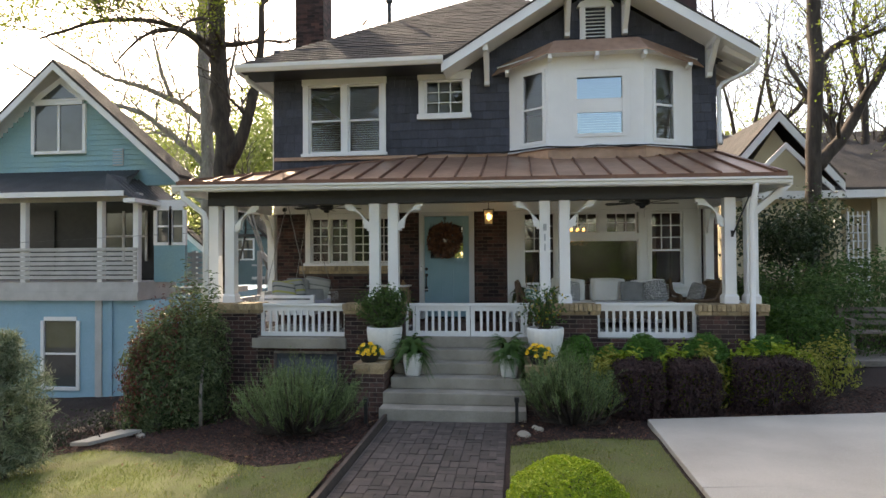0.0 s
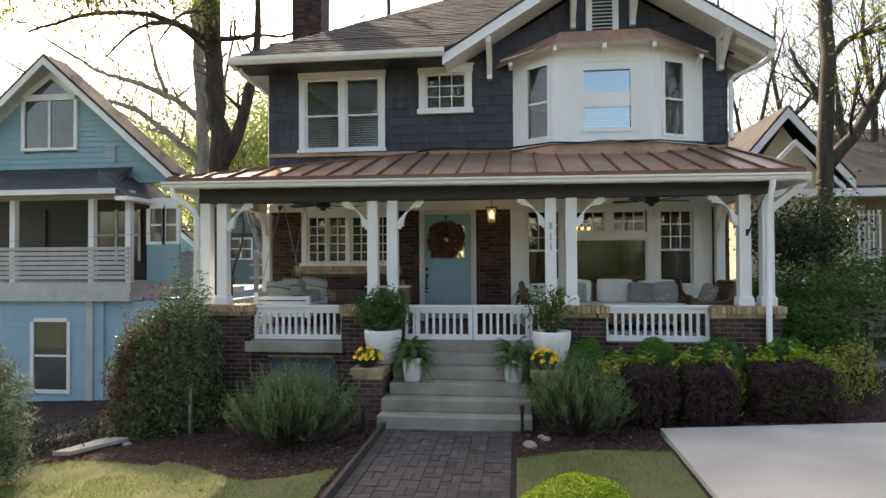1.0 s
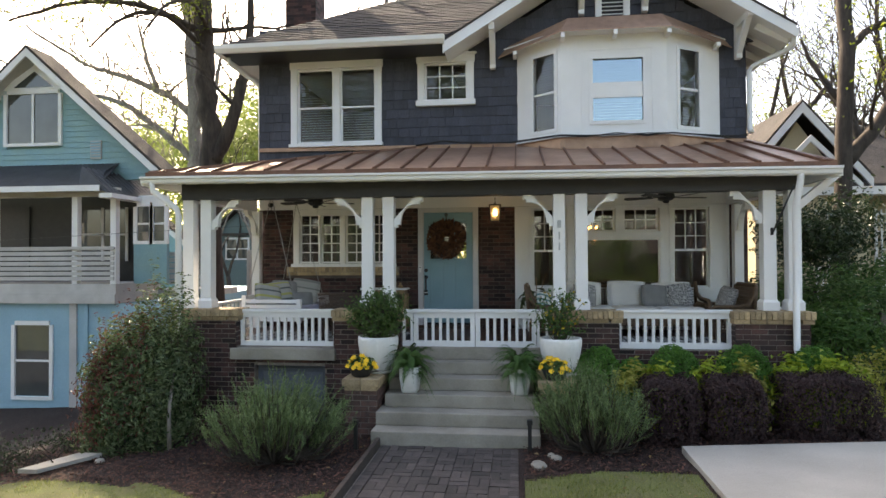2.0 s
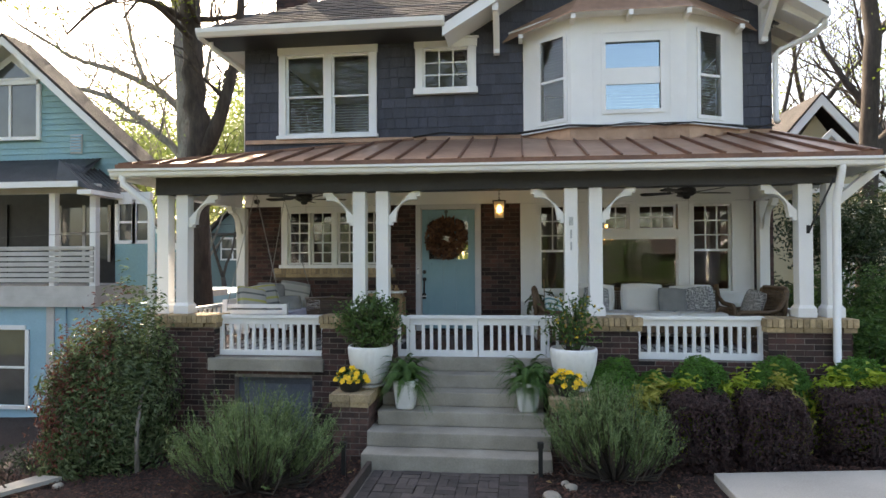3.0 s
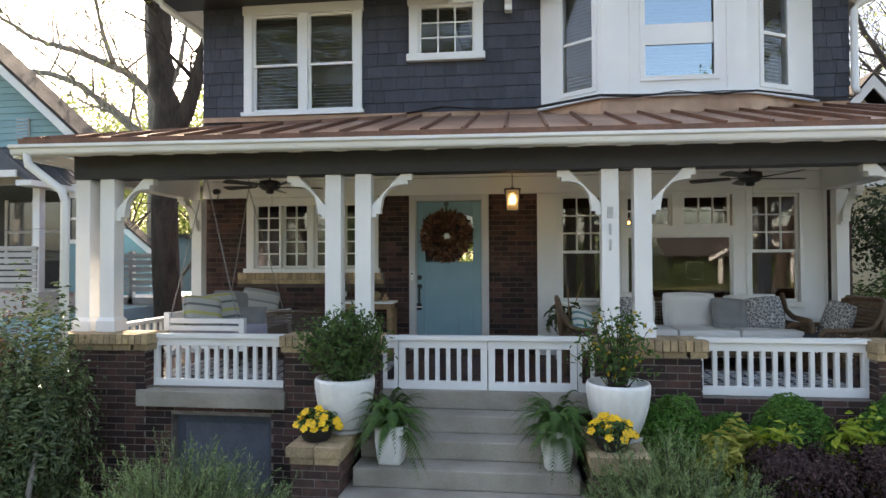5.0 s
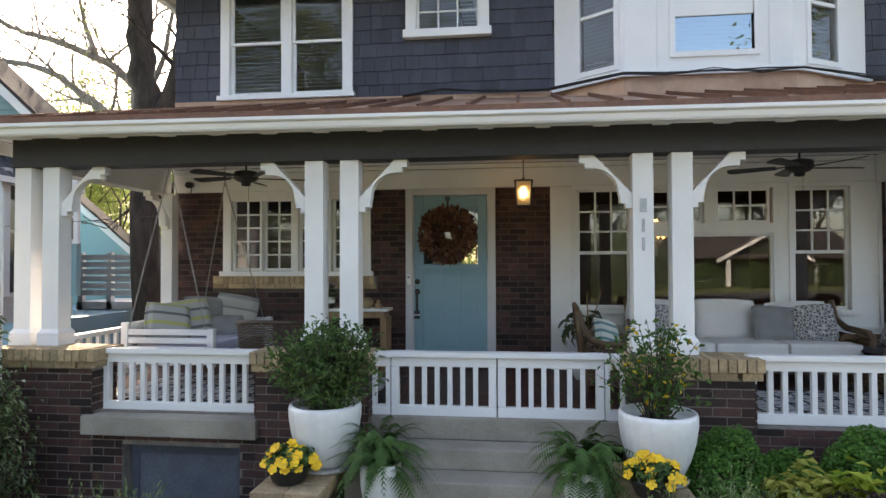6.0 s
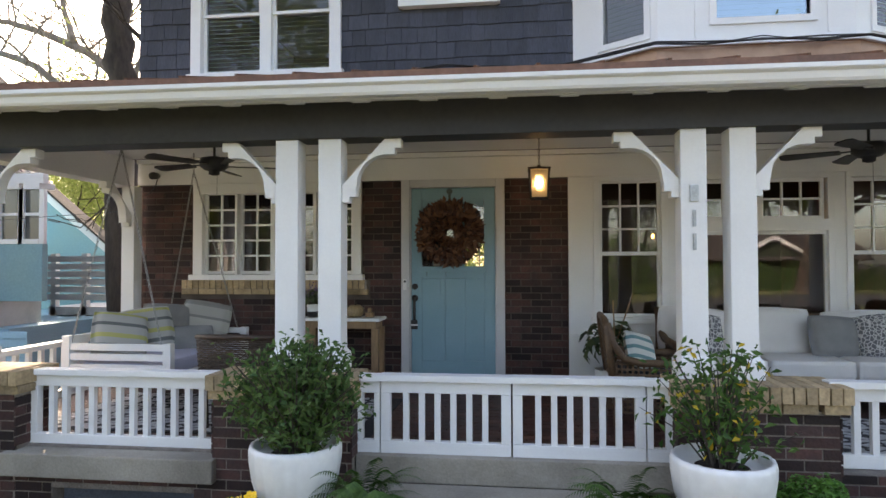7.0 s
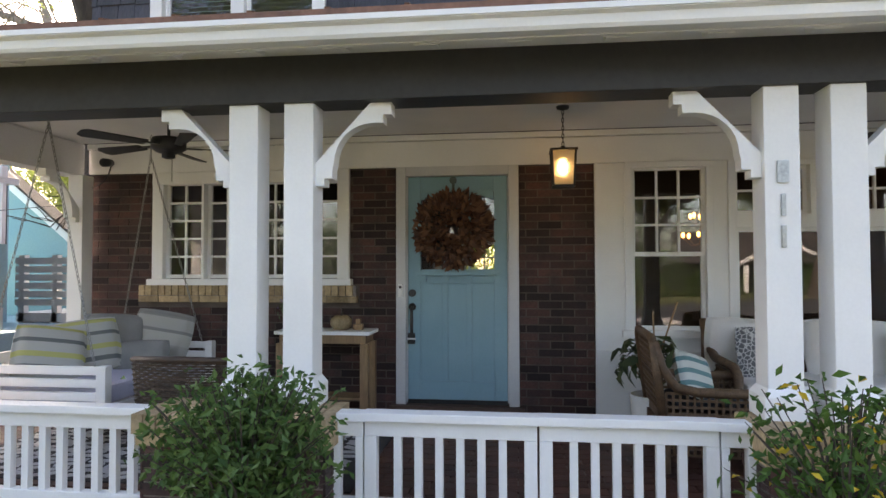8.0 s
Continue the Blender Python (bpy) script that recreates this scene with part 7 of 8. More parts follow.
def limbed(name, x, y, r, limbs, seed, bark, label, leaf=None, per=4, leafsize=0.1, clump=0.22, twigs=1.0, leafy=None):
    """A tree whose main limbs are given as (radius, points from its foot); twigs sprout along them."""
    zb = gz(x, y)
    t = thing(name, (x, y, zb - 0.1), label, "tree")
    rnd = random.Random(seed)
    trunk, wood, tips = B(), B(), []

    def sprout(p, d, L, rad, k):
        pts, rr, q, dd = [p], [rad], p, d
        for i in range(4):
            dd = (dd + Vector((rnd.uniform(-1, 1), rnd.uniform(-1, 1), rnd.uniform(-0.6, 0.8))) * 0.22).normalized()
            q = q + dd * (L / 4)
            pts.append(q)
            rr.append(max(rad * (1 - 0.2 * (i + 1)), 0.011))
        wood.tube(pts, rr, 5 if k < 2 else 3, cap=False)
        if k >= 3:
            if bearing:
                tips.extend(pts[2:])
            return
        for q in pts[1:]:
            if rnd.random() < 0.85:
                nd = (dd + Vector((rnd.uniform(-1, 1), rnd.uniform(-1, 1), rnd.uniform(-0.4, 0.9))) * 0.85).normalized()
                sprout(q, nd, L * rnd.uniform(0.45, 0.7), rad * 0.5, k + 1)

    for j, (rad, pts) in enumerate(limbs):
        bearing = leafy is None or j in leafy
        pts = [Vector(p) for p in pts]
        fine = []
        for i in range(len(pts) - 1):
            p0, p1, p2, p3 = pts[max(i - 1, 0)], pts[i], pts[i + 1], pts[min(i + 2, len(pts) - 1)]
            for u in (0, 0.25, 0.5, 0.75):
                fine.append(0.5 * ((2 * p1) + (p2 - p0) * u + (2 * p0 - 5 * p1 + 4 * p2 - p3) * u * u + (3 * p1 - p0 - 3 * p2 + p3) * u ** 3))
        fine.append(pts[-1])
        n = len(fine) - 1
        fine = [p + Vector((rnd.uniform(-1, 1), rnd.uniform(-1, 1), rnd.uniform(-1, 1))) * rad * 0.25 for p in fine]
        rr = [rad * (1 - (0.30 if j == 0 else 0.75) * i / n) for i in range(n + 1)]
        if j == 0:
            rr[0] *= 1.35
        (trunk if j == 0 else wood).tube(fine, rr, 12 if j == 0 else 8)
        for i in range(1, n + 1):
            if j == 0 and fine[i].z < 8.6:
                continue
            if rnd.random() < 0.62 * twigs:
                d = (fine[i] - fine[i - 1]).normalized()
                nd = (d * 0.5 + Vector((rnd.uniform(-1, 1), rnd.uniform(-1, 1), rnd.uniform(-0.3, 1)))).normalized()
                sprout(fine[i], nd, rnd.uniform(1.1, 2.7), max(rr[i] * 0.4, 0.018), 1)
    part("trunk", trunk, bark, t, smooth=True)
    raw("branchwork", wood.v, wood.f, bark, t, smooth=True)
    if leaf and tips:
        rs2 = np.random.RandomState(seed)
        P = np.repeat(np.array([tuple(p) for p in tips]), per, 0)
        P = P + rs2.normal(size=P.shape) * clump
        leaf_part("crown", P, rs2.normal(size=P.shape) + (0, 0, 0.5), leafsize, leaf, t, seed)
    return t


limbed("oak_tree", -7.0, 4.6, 0.36, [
    (0.32, [(0, 0, 0), (0.0, 0, 3), (0.02, 0, 6.0), (-0.12, 0, 7.6), (-0.22, 0, 9.5), (-0.2, 0, 12)]),
    (0.23, [(0.05, 0, 5.9), (0.55, 0, 7.0), (0.95, 0.2, 9.0), (1.15, 0.3, 12)]),
    (0.12, [(0.75, 0.1, 8.0), (1.5, 0.0, 8.9), (2.3, -0.2, 9.2)]),
    (0.10, [(-0.1, 0, 9.3), (-0.9, -1.5, 9.6), (-2.0, -2.6, 9.3), (-3.0, -3.4, 8.6)]),
    (0.08, [(-0.1, 0, 8.9), (-0.5, -1.3, 9.4), (-0.9, -2.4, 9.0), (-1.2, -3.2, 8.0)]),
    (0.07, [(0.0, 0, 9.4), (0.3, -1.6, 9.6), (0.3, -2.8, 9.0), (0.2, -3.4, 8.2)]),
    (0.09, [(0.0, 0, 4.6), (1.0, 0.6, 5.2), (2.2, 1.2, 6.0), (3.2, 1.6, 6.5)])], 201, BARK, "dark twin-trunked tree rising beside the porch", L_BOUGH, per=12, leafsize=0.10, clump=0.20, twigs=1.0, leafy=(3, 4, 5))
limbed("pale_tree", -9.1, 7.5, 0.25, [
    (0.25, [(0, 0, 0), (0, 0, 4), (0.05, 0, 7.0), (-0.05, 0, 10), (-0.2, 0, 13)]),
    (0.13, [(0.0, 0, 6.7), (-0.9, -0.3, 7.6), (-2.3, -0.6, 8.6), (-4.2, -0.8, 9.0), (-6.5, -0.8, 10.2)]),
    (0.13, [(0.0, 0, 8.1), (-1.1, 0.2, 9.0), (-3.1, 0.3, 9.8), (-4.0, 0.2, 10.1), (-6.0, 0, 11.4)]),
    (0.09, [(-1.4, 0.2, 9.2), (-2.0, 0.5, 10.4), (-2.4, 0.6, 12)]),
    (0.08, [(0.0, 0, 5.4), (-0.8, 0.1, 5.9), (-1.8, 0.1, 6.5)]),
    (0.10, [(0.0, 0, 7.6), (0.7, 0, 9.0), (1.2, 0, 11.5)])], 202, GREYBARK, "pale-barked tree with long arching bare limbs", L_SPRING, per=1, leafsize=0.09, clump=0.2, twigs=2.2)
limbed("street_tree", 8.75, 4.0, 0.3, [
    (0.20, [(-0.15, 0, 0), (-0.1, 0, 3), (0.08, 0, 6), (0.05, 0, 9), (0.1, 0, 13)]),
    (0.17, [(0.05, 0, 4.0), (0.8, 0, 5.0), (1.5, 0.1, 6.2), (2.4, 0.2, 7.8), (3.0, 0.2, 10)]),
    (0.11, [(0.1, 0, 6.6), (0.8, 0.2, 7.2), (2.0, 0.4, 7.6), (3.4, 0.5, 8.6)]),
    (0.09, [(0.05, 0, 8.2), (0.9, -0.6, 8.9), (1.8, -1.0, 8.8), (2.6, -1.2, 8.5)])], 203, BARK, "tall dark trunk with a limb leaning away", L_BOUGH, per=4, leafsize=0.10, clump=0.22)
for i, (x, y, k) in enumerate(((9.0, 13.0, 1.0), (12.2, 15.0, -1.0), (16.5, 13.0, 1.0), (13.5, 11.0, -0.6))):
    limbed("bare_tree", x, y, 0.3, [
        (0.24, [(0, 0, 0), (0.1 * k, 0, 2.5), (0.3 * k, 0, 4.2)]),
        (0.19, [(0.3 * k, 0, 4.0), (1.5 * k, 0, 6.0), (3.2 * k, 0, 7.6), (4.4 * k, 0, 9.0)]),
        (0.16, [(0.25 * k, 0, 3.8), (-0.2 * k, 0, 6.5), (0.3 * k, 0, 9.0), (0.1 * k, 0, 12)]),
        (0.12, [(0.3 * k, 0, 4.2), (-1.4 * k, 0.4, 5.8), (-3.0 * k, 0.8, 7.2), (-4.4 * k, 1, 9)]),
        (0.10, [(1.5 * k, 0, 6.0), (1.9 * k, 0, 8.2), (2.6 * k, 0, 10.5)])], 210 + i, BARK, "bare-limbed tree behind the houses", L_SPRING, per=1, leafsize=0.10, twigs=1.8)
for i in range(17):
    rr = random.Random(300 + i)
    x = (-27 + i * 2.0 if i < 9 else 8 + (i - 9) * 3.4) + rr.uniform(-0.8, 0.8)
    y = rr.uniform(17, 28)
    tree("woodland_tree", x, y, rr.uniform(10, 13.0) if i < 9 else rr.uniform(7, 10), rr.uniform(0.12, 0.2), 320 + i, GREYBARK if i % 2 else BARK, "slender tree in pale spring leaf in the far wood", spread=0.6, fork=0.26, depth=5, leaf=L_SPRING, per=22 if i < 9 else 7, leafsize=0.22, group="far woodland", near=2.0)
for i in range(16):
    rr = random.Random(500 + i)
    x, y = -36 + i * 4.6, rr.uniform(32, 44)
    shrub("woodland_thicket", x, y, (3.6, 2.5, rr.uniform(7.0, 9.5) if x < -5 else rr.uniform(4, 6.0)), 2600, 0.42, L_SPRING if i % 3 else L_TREE, "pale green woodland undergrowth far behind the houses", 520 + i, "thicket", "far thicket", lo=0.25, rough=0.55)
# small holly by the porch end
tree("holly_tree", 7.3, 2.6, 2.5, 0.05, 230, BARK, "small dark evergreen tree with thin trunks", fork=0.5, spread=0.75, depth=4, leaf=L_SHADE, per=60, leafsize=0.10)
for i, (x, y, rx, rz) in enumerate(((6.9, 4.4, 0.7, 1.0), (8.0, 5.2, 0.8, 0.85))):
    shrub("holly_shrub", x, y, (rx, 0.6, rz), 4200, 0.09, L_SHADE, "deep green holly shrub in the shade between houses", 620 + i, group="shade hollies", lo=0.35, rough=0.5)

# ---------- blue neighbour house ----------
NY = 2.2
nh = thing("neighbour_house", (0, 0, 0), "pale blue two-storey house with a screened porch", "house")


def lap(parent, x0, x1, z0, z1, y, material, holes=(), step=0.14, top=None, name="siding"):
    """Lapped boards, each tilted out at its foot."""
    b = B()
    z = z0
    while z < z1 - 0.01:
        zt = min(z + step, z1)
        segs = [(x0, x1)]
        if top:
            a, c = top(zt)
            segs = [(max(x0, a), min(x1, c))] if c > a else []
        for h in holes:
            if h[2] < (z + zt) / 2 < h[3]:
                nxt = []
                for p, q in segs:
                    if p < h[0]:
                        nxt.append((p, min(q, h[0])))
                    if q > h[1]:
                        nxt.append((max(p, h[1]), q))
                segs = nxt
        for p, q in segs:
            if q - p > 0.02:
                b.add([(p, y - 0.022, z), (q, y - 0.022, z), (q, y - 0.004, zt), (p, y - 0.004, zt), (p, y + 0.03, z), (q, y + 0.03, z), (q, y + 0.03, zt), (p, y + 0.03, zt)],
                      [(0, 1, 2, 3), (7, 6, 5, 4), (0, 4, 5, 1), (1, 5, 6, 2), (2, 6, 7, 3), (3, 7, 4, 0)])
        z = zt
    return part(name, b, material, parent)


NGREY = mat("dark_porch_interior", (0.018, 0.018, 0.018), (0.026, 0.026, 0.025), rough=0.6, bump=0)
lap(nh, -15.0, -8.86, -2.5, 0.26, NY, BLUE_SIDING, [(-10.72, -9.72, -2.0, -0.22)])
lap(nh, -8.86, -6.95, -2.5, 0.26, NY + 0.02, BLUE_SIDING)
part("foundation", B().box(-15, -7.7, NY + 0.5, 12, -2.6, 0.25).box(-15, -9.25, NY + 1.75, 5.2, 0.26, 3.3), BLUE_SIDING, nh)
part("corner_board", B().box(-9.26, -9.08, NY - 0.05, NY, -2.4, 0.26), GREYPAINT, nh)
part("corner_board", B().box(-8.90, -8.80, NY - 0.04, NY, -2.4, 0.26), BLUE_SIDING, nh)


def nwindow(x0, x1, z0, z1, y, cols=1, mid=True, tri=0.0):
    w = part("window", B().box(x0 - 0.09, x0, y - 0.05, y + 0.02, z0 - 0.08, z1).box(x1, x1 + 0.09, y - 0.05, y + 0.02, z0 - 0.08, z1).box(x0, x1, y - 0.05, y + 0.02, z1 - 0.001, z1 + 0.1).box(x0, x1, y - 0.06, y + 0.02, z0 - 0.08, z0), WHITE, nh)
    g = part("pane", B().box(x0, x1, y - 0.002, y + 0.0, z0, z1), mat_glassdark, w)
    if mid:
        part("meeting_rail", B().box(x0, x1, y - 0.03, y - 0.003, (z0 + z1) / 2 - 0.025, (z0 + z1) / 2 + 0.025), WHITE, w)
    for i in range(1, cols):
        xx = x0 + (x1 - x0) * i / cols
        part("mullion", B().box(xx - 0.03, xx + 0.03, y - 0.03, y - 0.003, z0, z1), WHITE, w)
    return w


mat_glassdark = mat("dim_window_glass", (0.055, 0.062, 0.06), (0.08, 0.088, 0.085), rough=0.06, scale=1.5, bump=0, fine=0.1, spec=0.9)
nwindow(-10.68, -9.78, -1.95, -0.26, NY)
# porch deck, slatted rail, posts
part("deck_fascia", B().box(-15, -8.05, NY - 0.14, NY + 1.6, 0.26, 0.48).box(-15, -8.05, NY - 0.10, NY + 1.6, 0.481, 0.72), GREYPAINT, nh)
for k in range(7):
    z = 0.80 + k * 0.118
    part("rail_slat", B().box(-15, -8.12, NY - 0.08, NY - 0.05, z, z + 0.088), GREYPAINT, nh)
part("rail_cap", B().box(-15, -8.10, NY - 0.10, NY + 0.02, 1.54, 1.58), GREYPAINT, nh)
for x in (-13.4, -11.28, -9.14, -8.16):
    part("porch_post", B().box(x - 0.07, x + 0.07, NY - 0.045, NY + 0.10, 0.72, 2.92), WHITE, nh)
# near-black panel stands in for the shade deep inside the porch
part("porch_shade_panel", B().box(-15, -8.10, NY + 1.62, NY + 1.7, 0.72, 3.0), NGREY, nh)
part("porch_door", B().box(-12.6, -11.7, NY + 1.57, NY + 1.615, 0.72, 2.7), BLACK, nh)
for xa, xb in ((-10.25, -10.18), (-8.92, -8.85), (-9.6, -9.53)):
    part("porch_window_frame", B().box(xa, xb, NY + 1.53, NY + 1.559, 1.25, 2.65), GREYPAINT, nh)
part("porch_window_rail", B().box(-10.18, -8.92, NY + 1.53, NY + 1.557, 1.92, 1.98), GREYPAINT, nh)
part("porch_window", B().box(-10.2, -8.9, NY + 1.56, NY + 1.615, 1.3, 2.6), mat_glassdark, nh)
part("header", B().box(-15, -8.05, NY - 0.06, NY + 0.1, 2.78, 2.98), GREYPAINT, nh)
# corrugated porch roof
b = B()
n = 110
for i in range(n):
    xa, xb = -15.0 + 6.75 * i / n, -15.0 + 6.75 * (i + 1) / n
    za, zb = (0.016 if i % 2 else -0.016), (-0.016 if i % 2 else 0.016)
    b.add([(xa, NY - 0.45, 2.98 + za), (xb, NY - 0.45, 2.98 + zb), (min(xb, -8.72), NY + 1.0, 3.72 + zb), (min(xa, -8.72), NY + 1.0, 3.72 + za)], [(0, 1, 2, 3)])
part("porch_roof", b, PORCHMETAL, nh)
b = B()
for i in range(24):
    ya, yb = NY - 0.45 + 2.2 * i / 24, NY - 0.45 + 2.2 * (i + 1) / 24
    za, zb = (0.014 if i % 2 else -0.014), (-0.014 if i % 2 else 0.014)
    b.add([(-8.25 + 0.35, ya, 2.80 + za), (-8.25 + 0.35, yb, 2.80 + zb), (-8.72, yb, 3.45 + zb), (-8.72, ya, 3.05 + za)], [(0, 1, 2, 3)])
part("side_porch_roof", b, PORCHMETAL, nh)
part("eave_board", B().box(-15, -8.2, NY - 0.49, NY - 0.455, 2.86, 2.99).box(-8.2, -7.88, NY - 0.49, NY + 1.7, 2.70, 2.80), WHITE, nh)
# gable
GY = 3.2
pk = Vector((-10.95, GY, 6.60))
slope = 0.885
lap(nh, -14.3, -7.6, 3.3, 6.48, GY, TEAL_SIDING, [(-11.85, -10.3, 4.2, 5.6)], top=lambda z: (pk.x - (6.48 - z) / slope, pk.x + (6.48 - z) / slope))
for s in (-1, 1):
    e = Vector((pk.x + s * 3.6, GY - 0.45, pk.z - 3.6 * slope))
    q = Vector((pk.x, GY - 0.45, pk.z))
    part("rake_board", B().prism([e, e + Vector((0, 0, -0.2)), q + Vector((0, 0, -0.2)), q], (0, 0.04, 0)), WHITE, nh)
    part("roof_slope", B().prism([e + Vector((0, 0.0, 0.01)), q + Vector((0, 0, 0.01)), q + Vector((0, 0, 0.09)), e + Vector((0, 0, 0.09))], (0, 0.9, 0)), SHINGLE, nh)
    part("rake_soffit", B().prism([e + Vector((0, 0.045, -0.10)), q + Vector((0, 0.045, -0.10)), q + Vector((0, 0.045, -0.06)), e + Vector((0, 0.045, -0.06))], (0, 0.5, 0)), GREYPAINT, nh)
part("gable_back", B().prism([(-14.2, GY + 0.04, 3.3), (-7.7, GY + 0.04, 3.3), (pk.x, GY + 0.04, 6.15)], (0, 0.1, 0)), TEAL_SIDING, nh)
nwindow(-11.80, -10.36, 4.28, 5.55, GY - 0.03, 2, False)
tw = part("triangle_window", B().prism([(-11.88, GY - 0.08, 5.655), (-10.28, GY - 0.08, 5.655), (-10.28, GY - 0.08, 5.74), (-11.0, GY - 0.08, 6.30), (-11.88, GY - 0.08, 5.74)], (0, 0.06, 0)), WHITE, nh)
part("pane", B().prism([(-11.6, GY - 0.085, 5.71), (-10.5, GY - 0.085, 5.71), (-11.02, GY - 0.085, 6.12)], (0, 0.004, 0)), mat_glassdark, tw)
vt = part("vent", B().box(-9.48, -9.18, GY - 0.05, GY - 0.025, 3.84, 4.30), GREYPAINT, nh)
for i in range(6):
    part("slat", B().box(-9.46, -9.20, GY - 0.07, GY - 0.051, 3.88 + i * 0.07, 3.92 + i * 0.07), BLUE_SIDING, vt)
# sun room and side deck
part("sunroom_wall", B().box(-8.08, -7.22, NY + 0.62, NY + 0.74, 0.7, 1.66), TEAL_SIDING, nh)
part("sunroom_header", B().box(-8.08, -7.22, NY + 0.62, NY + 0.74, 2.68, 2.85), WHITE, nh)
nwindow(-8.00, -7.66, 1.74, 2.58, NY + 0.66)
nwindow(-7.58, -7.28, 1.74, 2.58, NY + 0.66)
part("wing_wall", B().prism([(-12.4, 7.0, -2.3), (-8.9, 7.0, -2.3), (-8.9, 7.0, 1.62), (-12.4, 7.0, 4.49)], (0, 0.2, 0)), TEAL_SIDING, nh)
part("wing_rake", B().prism([(-8.7, 6.8, 1.40), (-8.7, 6.8, 1.58), (-12.4, 6.8, 4.62), (-12.4, 6.8, 4.42)], (0, 0.05, 0)), WHITE, nh)
part("wing_roof", B().prism([(-8.65, 6.75, 1.58), (-8.65, 6.75, 1.64), (-12.4, 6.75, 4.71), (-12.4, 6.75, 4.65)], (0, 0.46, 0)), SHINGLE, nh)
dk = thing("side_deck", (0, 0, 0), "grey weathered deck with horizontal slat railing", "deck")
part("deck_floor", B().box(-9.1, -7.25, 5.25, 6.7, 0.27, 0.44), GREYPAINT, dk)
for k in range(6):
    part("rail_slat", B().box(-9.1, -7.25, 5.21, 5.24, 0.58 + k * 0.158, 0.58 + k * 0.158 + 0.125), GREYPAINT, dk)
for x in (-9.0, -8.3, -7.32):
    part("deck_post", B().box(x - 0.06, x + 0.06, 5.25, 5.37, -2.2, 1.55), GREYPAINT, dk)
part("stair_rail", B().beam((-6.55, 6.2, 1.45), (-5.5, 6.2, 0.35), 0.08, 0.14), GREYPAINT, dk)
part("stair_post", B().box(-6.68, -6.56, 6.1, 6.22, -2.2, 1.55), GREYPAINT, dk)
solid("side_fence", B().box(-7.2, -6.9, NY - 0.1, NY - 0.05, -2.1, -0.5), WOOD, "brown wooden fence post between the houses", "fence")

# grey-green far house seen through the porch end
fh = thing("far_house", (-15.2, 24.0, -1.5), "small grey-green house with white window and gable", "house")
FG = mat("grey_green_siding", (0.14, 0.20, 0.20), (0.11, 0.165, 0.165), rough=0.7, scale=1, bump=0.1)
part("wall", B().box(-4, 3.2, 0, 6, 0, 4.2).prism([(-1.9, 0, 4.2), (1.4, 0, 4.2), (-0.2, 0, 5.6)], (0, 5, 0)), FG, fh)
part("roof", B().prism([(-2.2, -0.4, 4.05), (-0.2, -0.4, 5.85), (-0.2, -0.4, 5.7), (-1.95, -0.4, 4.05)], (0, 5.5, 0)).prism([(1.75, -0.4, 4.05), (-0.2, -0.4, 5.85), (-0.2, -0.4, 5.7), (1.5, -0.4, 4.05)], (0, 5.5, 0)).box(-4.3, 3.5, -0.3, 6.2, 4.2, 4.35), SHINGLE, fh)
fw = part("window", B().box(-0.95, 0.55, -0.06, -0.002, 2.75, 4.1), WHITE, fh)
for i in range(2):
    for j in range(2):
        part("pane", B().box(-0.85 + i * 0.7, -0.25 + i * 0.7, -0.07, -0.061, 2.85 + j * 0.6, 3.38 + j * 0.6), mat_glassdark, fw)
part("balcony", B().box(0.8, 3.2, -1.0, -0.01, 1.6, 1.75).box(0.8, 3.2, -1.0, -0.95, 2.4, 2.5), GREYPAINT, fh)

# ---------- cream neighbour house on the other side ----------
yh = thing("cream_house", (-0.9, 0, -0.35), "cream house with white trim and dark shingle roof", "house")
YY = 8.0
part("wall", B().box(9.7, 20, YY, 16, -1.0, 3.5), YELLOW_WALL, yh)
part("gable_wall", B().prism([(8.55, YY - 1.2, 3.5), (11.1, YY - 1.2, 3.5), (9.82, YY - 1.2, 5.35)], (0, 3, 0)).box(8.7, 11.0, YY - 1.2, YY - 0.01, -1, 3.499), YELLOW_WALL, yh)
for s in (-1, 1):
    p, q = Vector((9.82 + s * 1.75, YY - 1.6, 3.45)), Vector((9.82, YY - 1.6, 5.72))
    part("rake_board", B().prism([p, p + Vector((0, 0, 0.26)), q + Vector((0, 0, 0.08)), q + Vector((0, 0, -0.2))], (0, 0.06, 0)), WHITE, yh)
    part("gable_roof", B().prism([p + Vector((0, 0, 0.27)), q + Vector((0, 0, 0.09)), q + Vector((0, 0, 0.16)), p + Vector((0, 0, 0.36))], (0, 5, 0)), SHINGLE, yh)
    p2, q2 = Vector((9.75 + s * 1.25, YY - 2.2, 3.35)), Vector((9.75, YY - 2.2, 4.72))
    part("porch_rake", B().prism([p2, p2 + Vector((0, 0, 0.16)), q2 + Vector((0, 0, 0.08)), q2 + Vector((0, 0, -0.1))], (0, 0.06, 0)), WHITE, yh)
part("roof", B().prism([(7.6, YY - 0.6, 3.55), (20.4, YY - 0.6, 3.55), (18.5, YY + 4.5, 6.2), (10.0, YY + 4.5, 6.2)], (0, 0, 0.1)).prism([(11.0, YY - 1.4, 3.5), (16, YY - 1.4, 3.5), (16, YY + 1.5, 5.2), (10.2, YY + 1.5, 5.2)], (0, 0, 0.09)), SHINGLE, yh)
part("fascia", B().box(7.6, 20, YY - 0.75, YY - 0.62, 3.32, 3.55).box(8.6, 16.1, YY - 1.55, YY - 1.42, 3.28, 3.5), WHITE, yh)
for x in (11.4, 12.7, 14.0):
    part("column", B().box(x - 0.16, x + 0.16, YY - 1.35, YY - 1.03, -1, 3.28), YELLOW_WALL, yh)
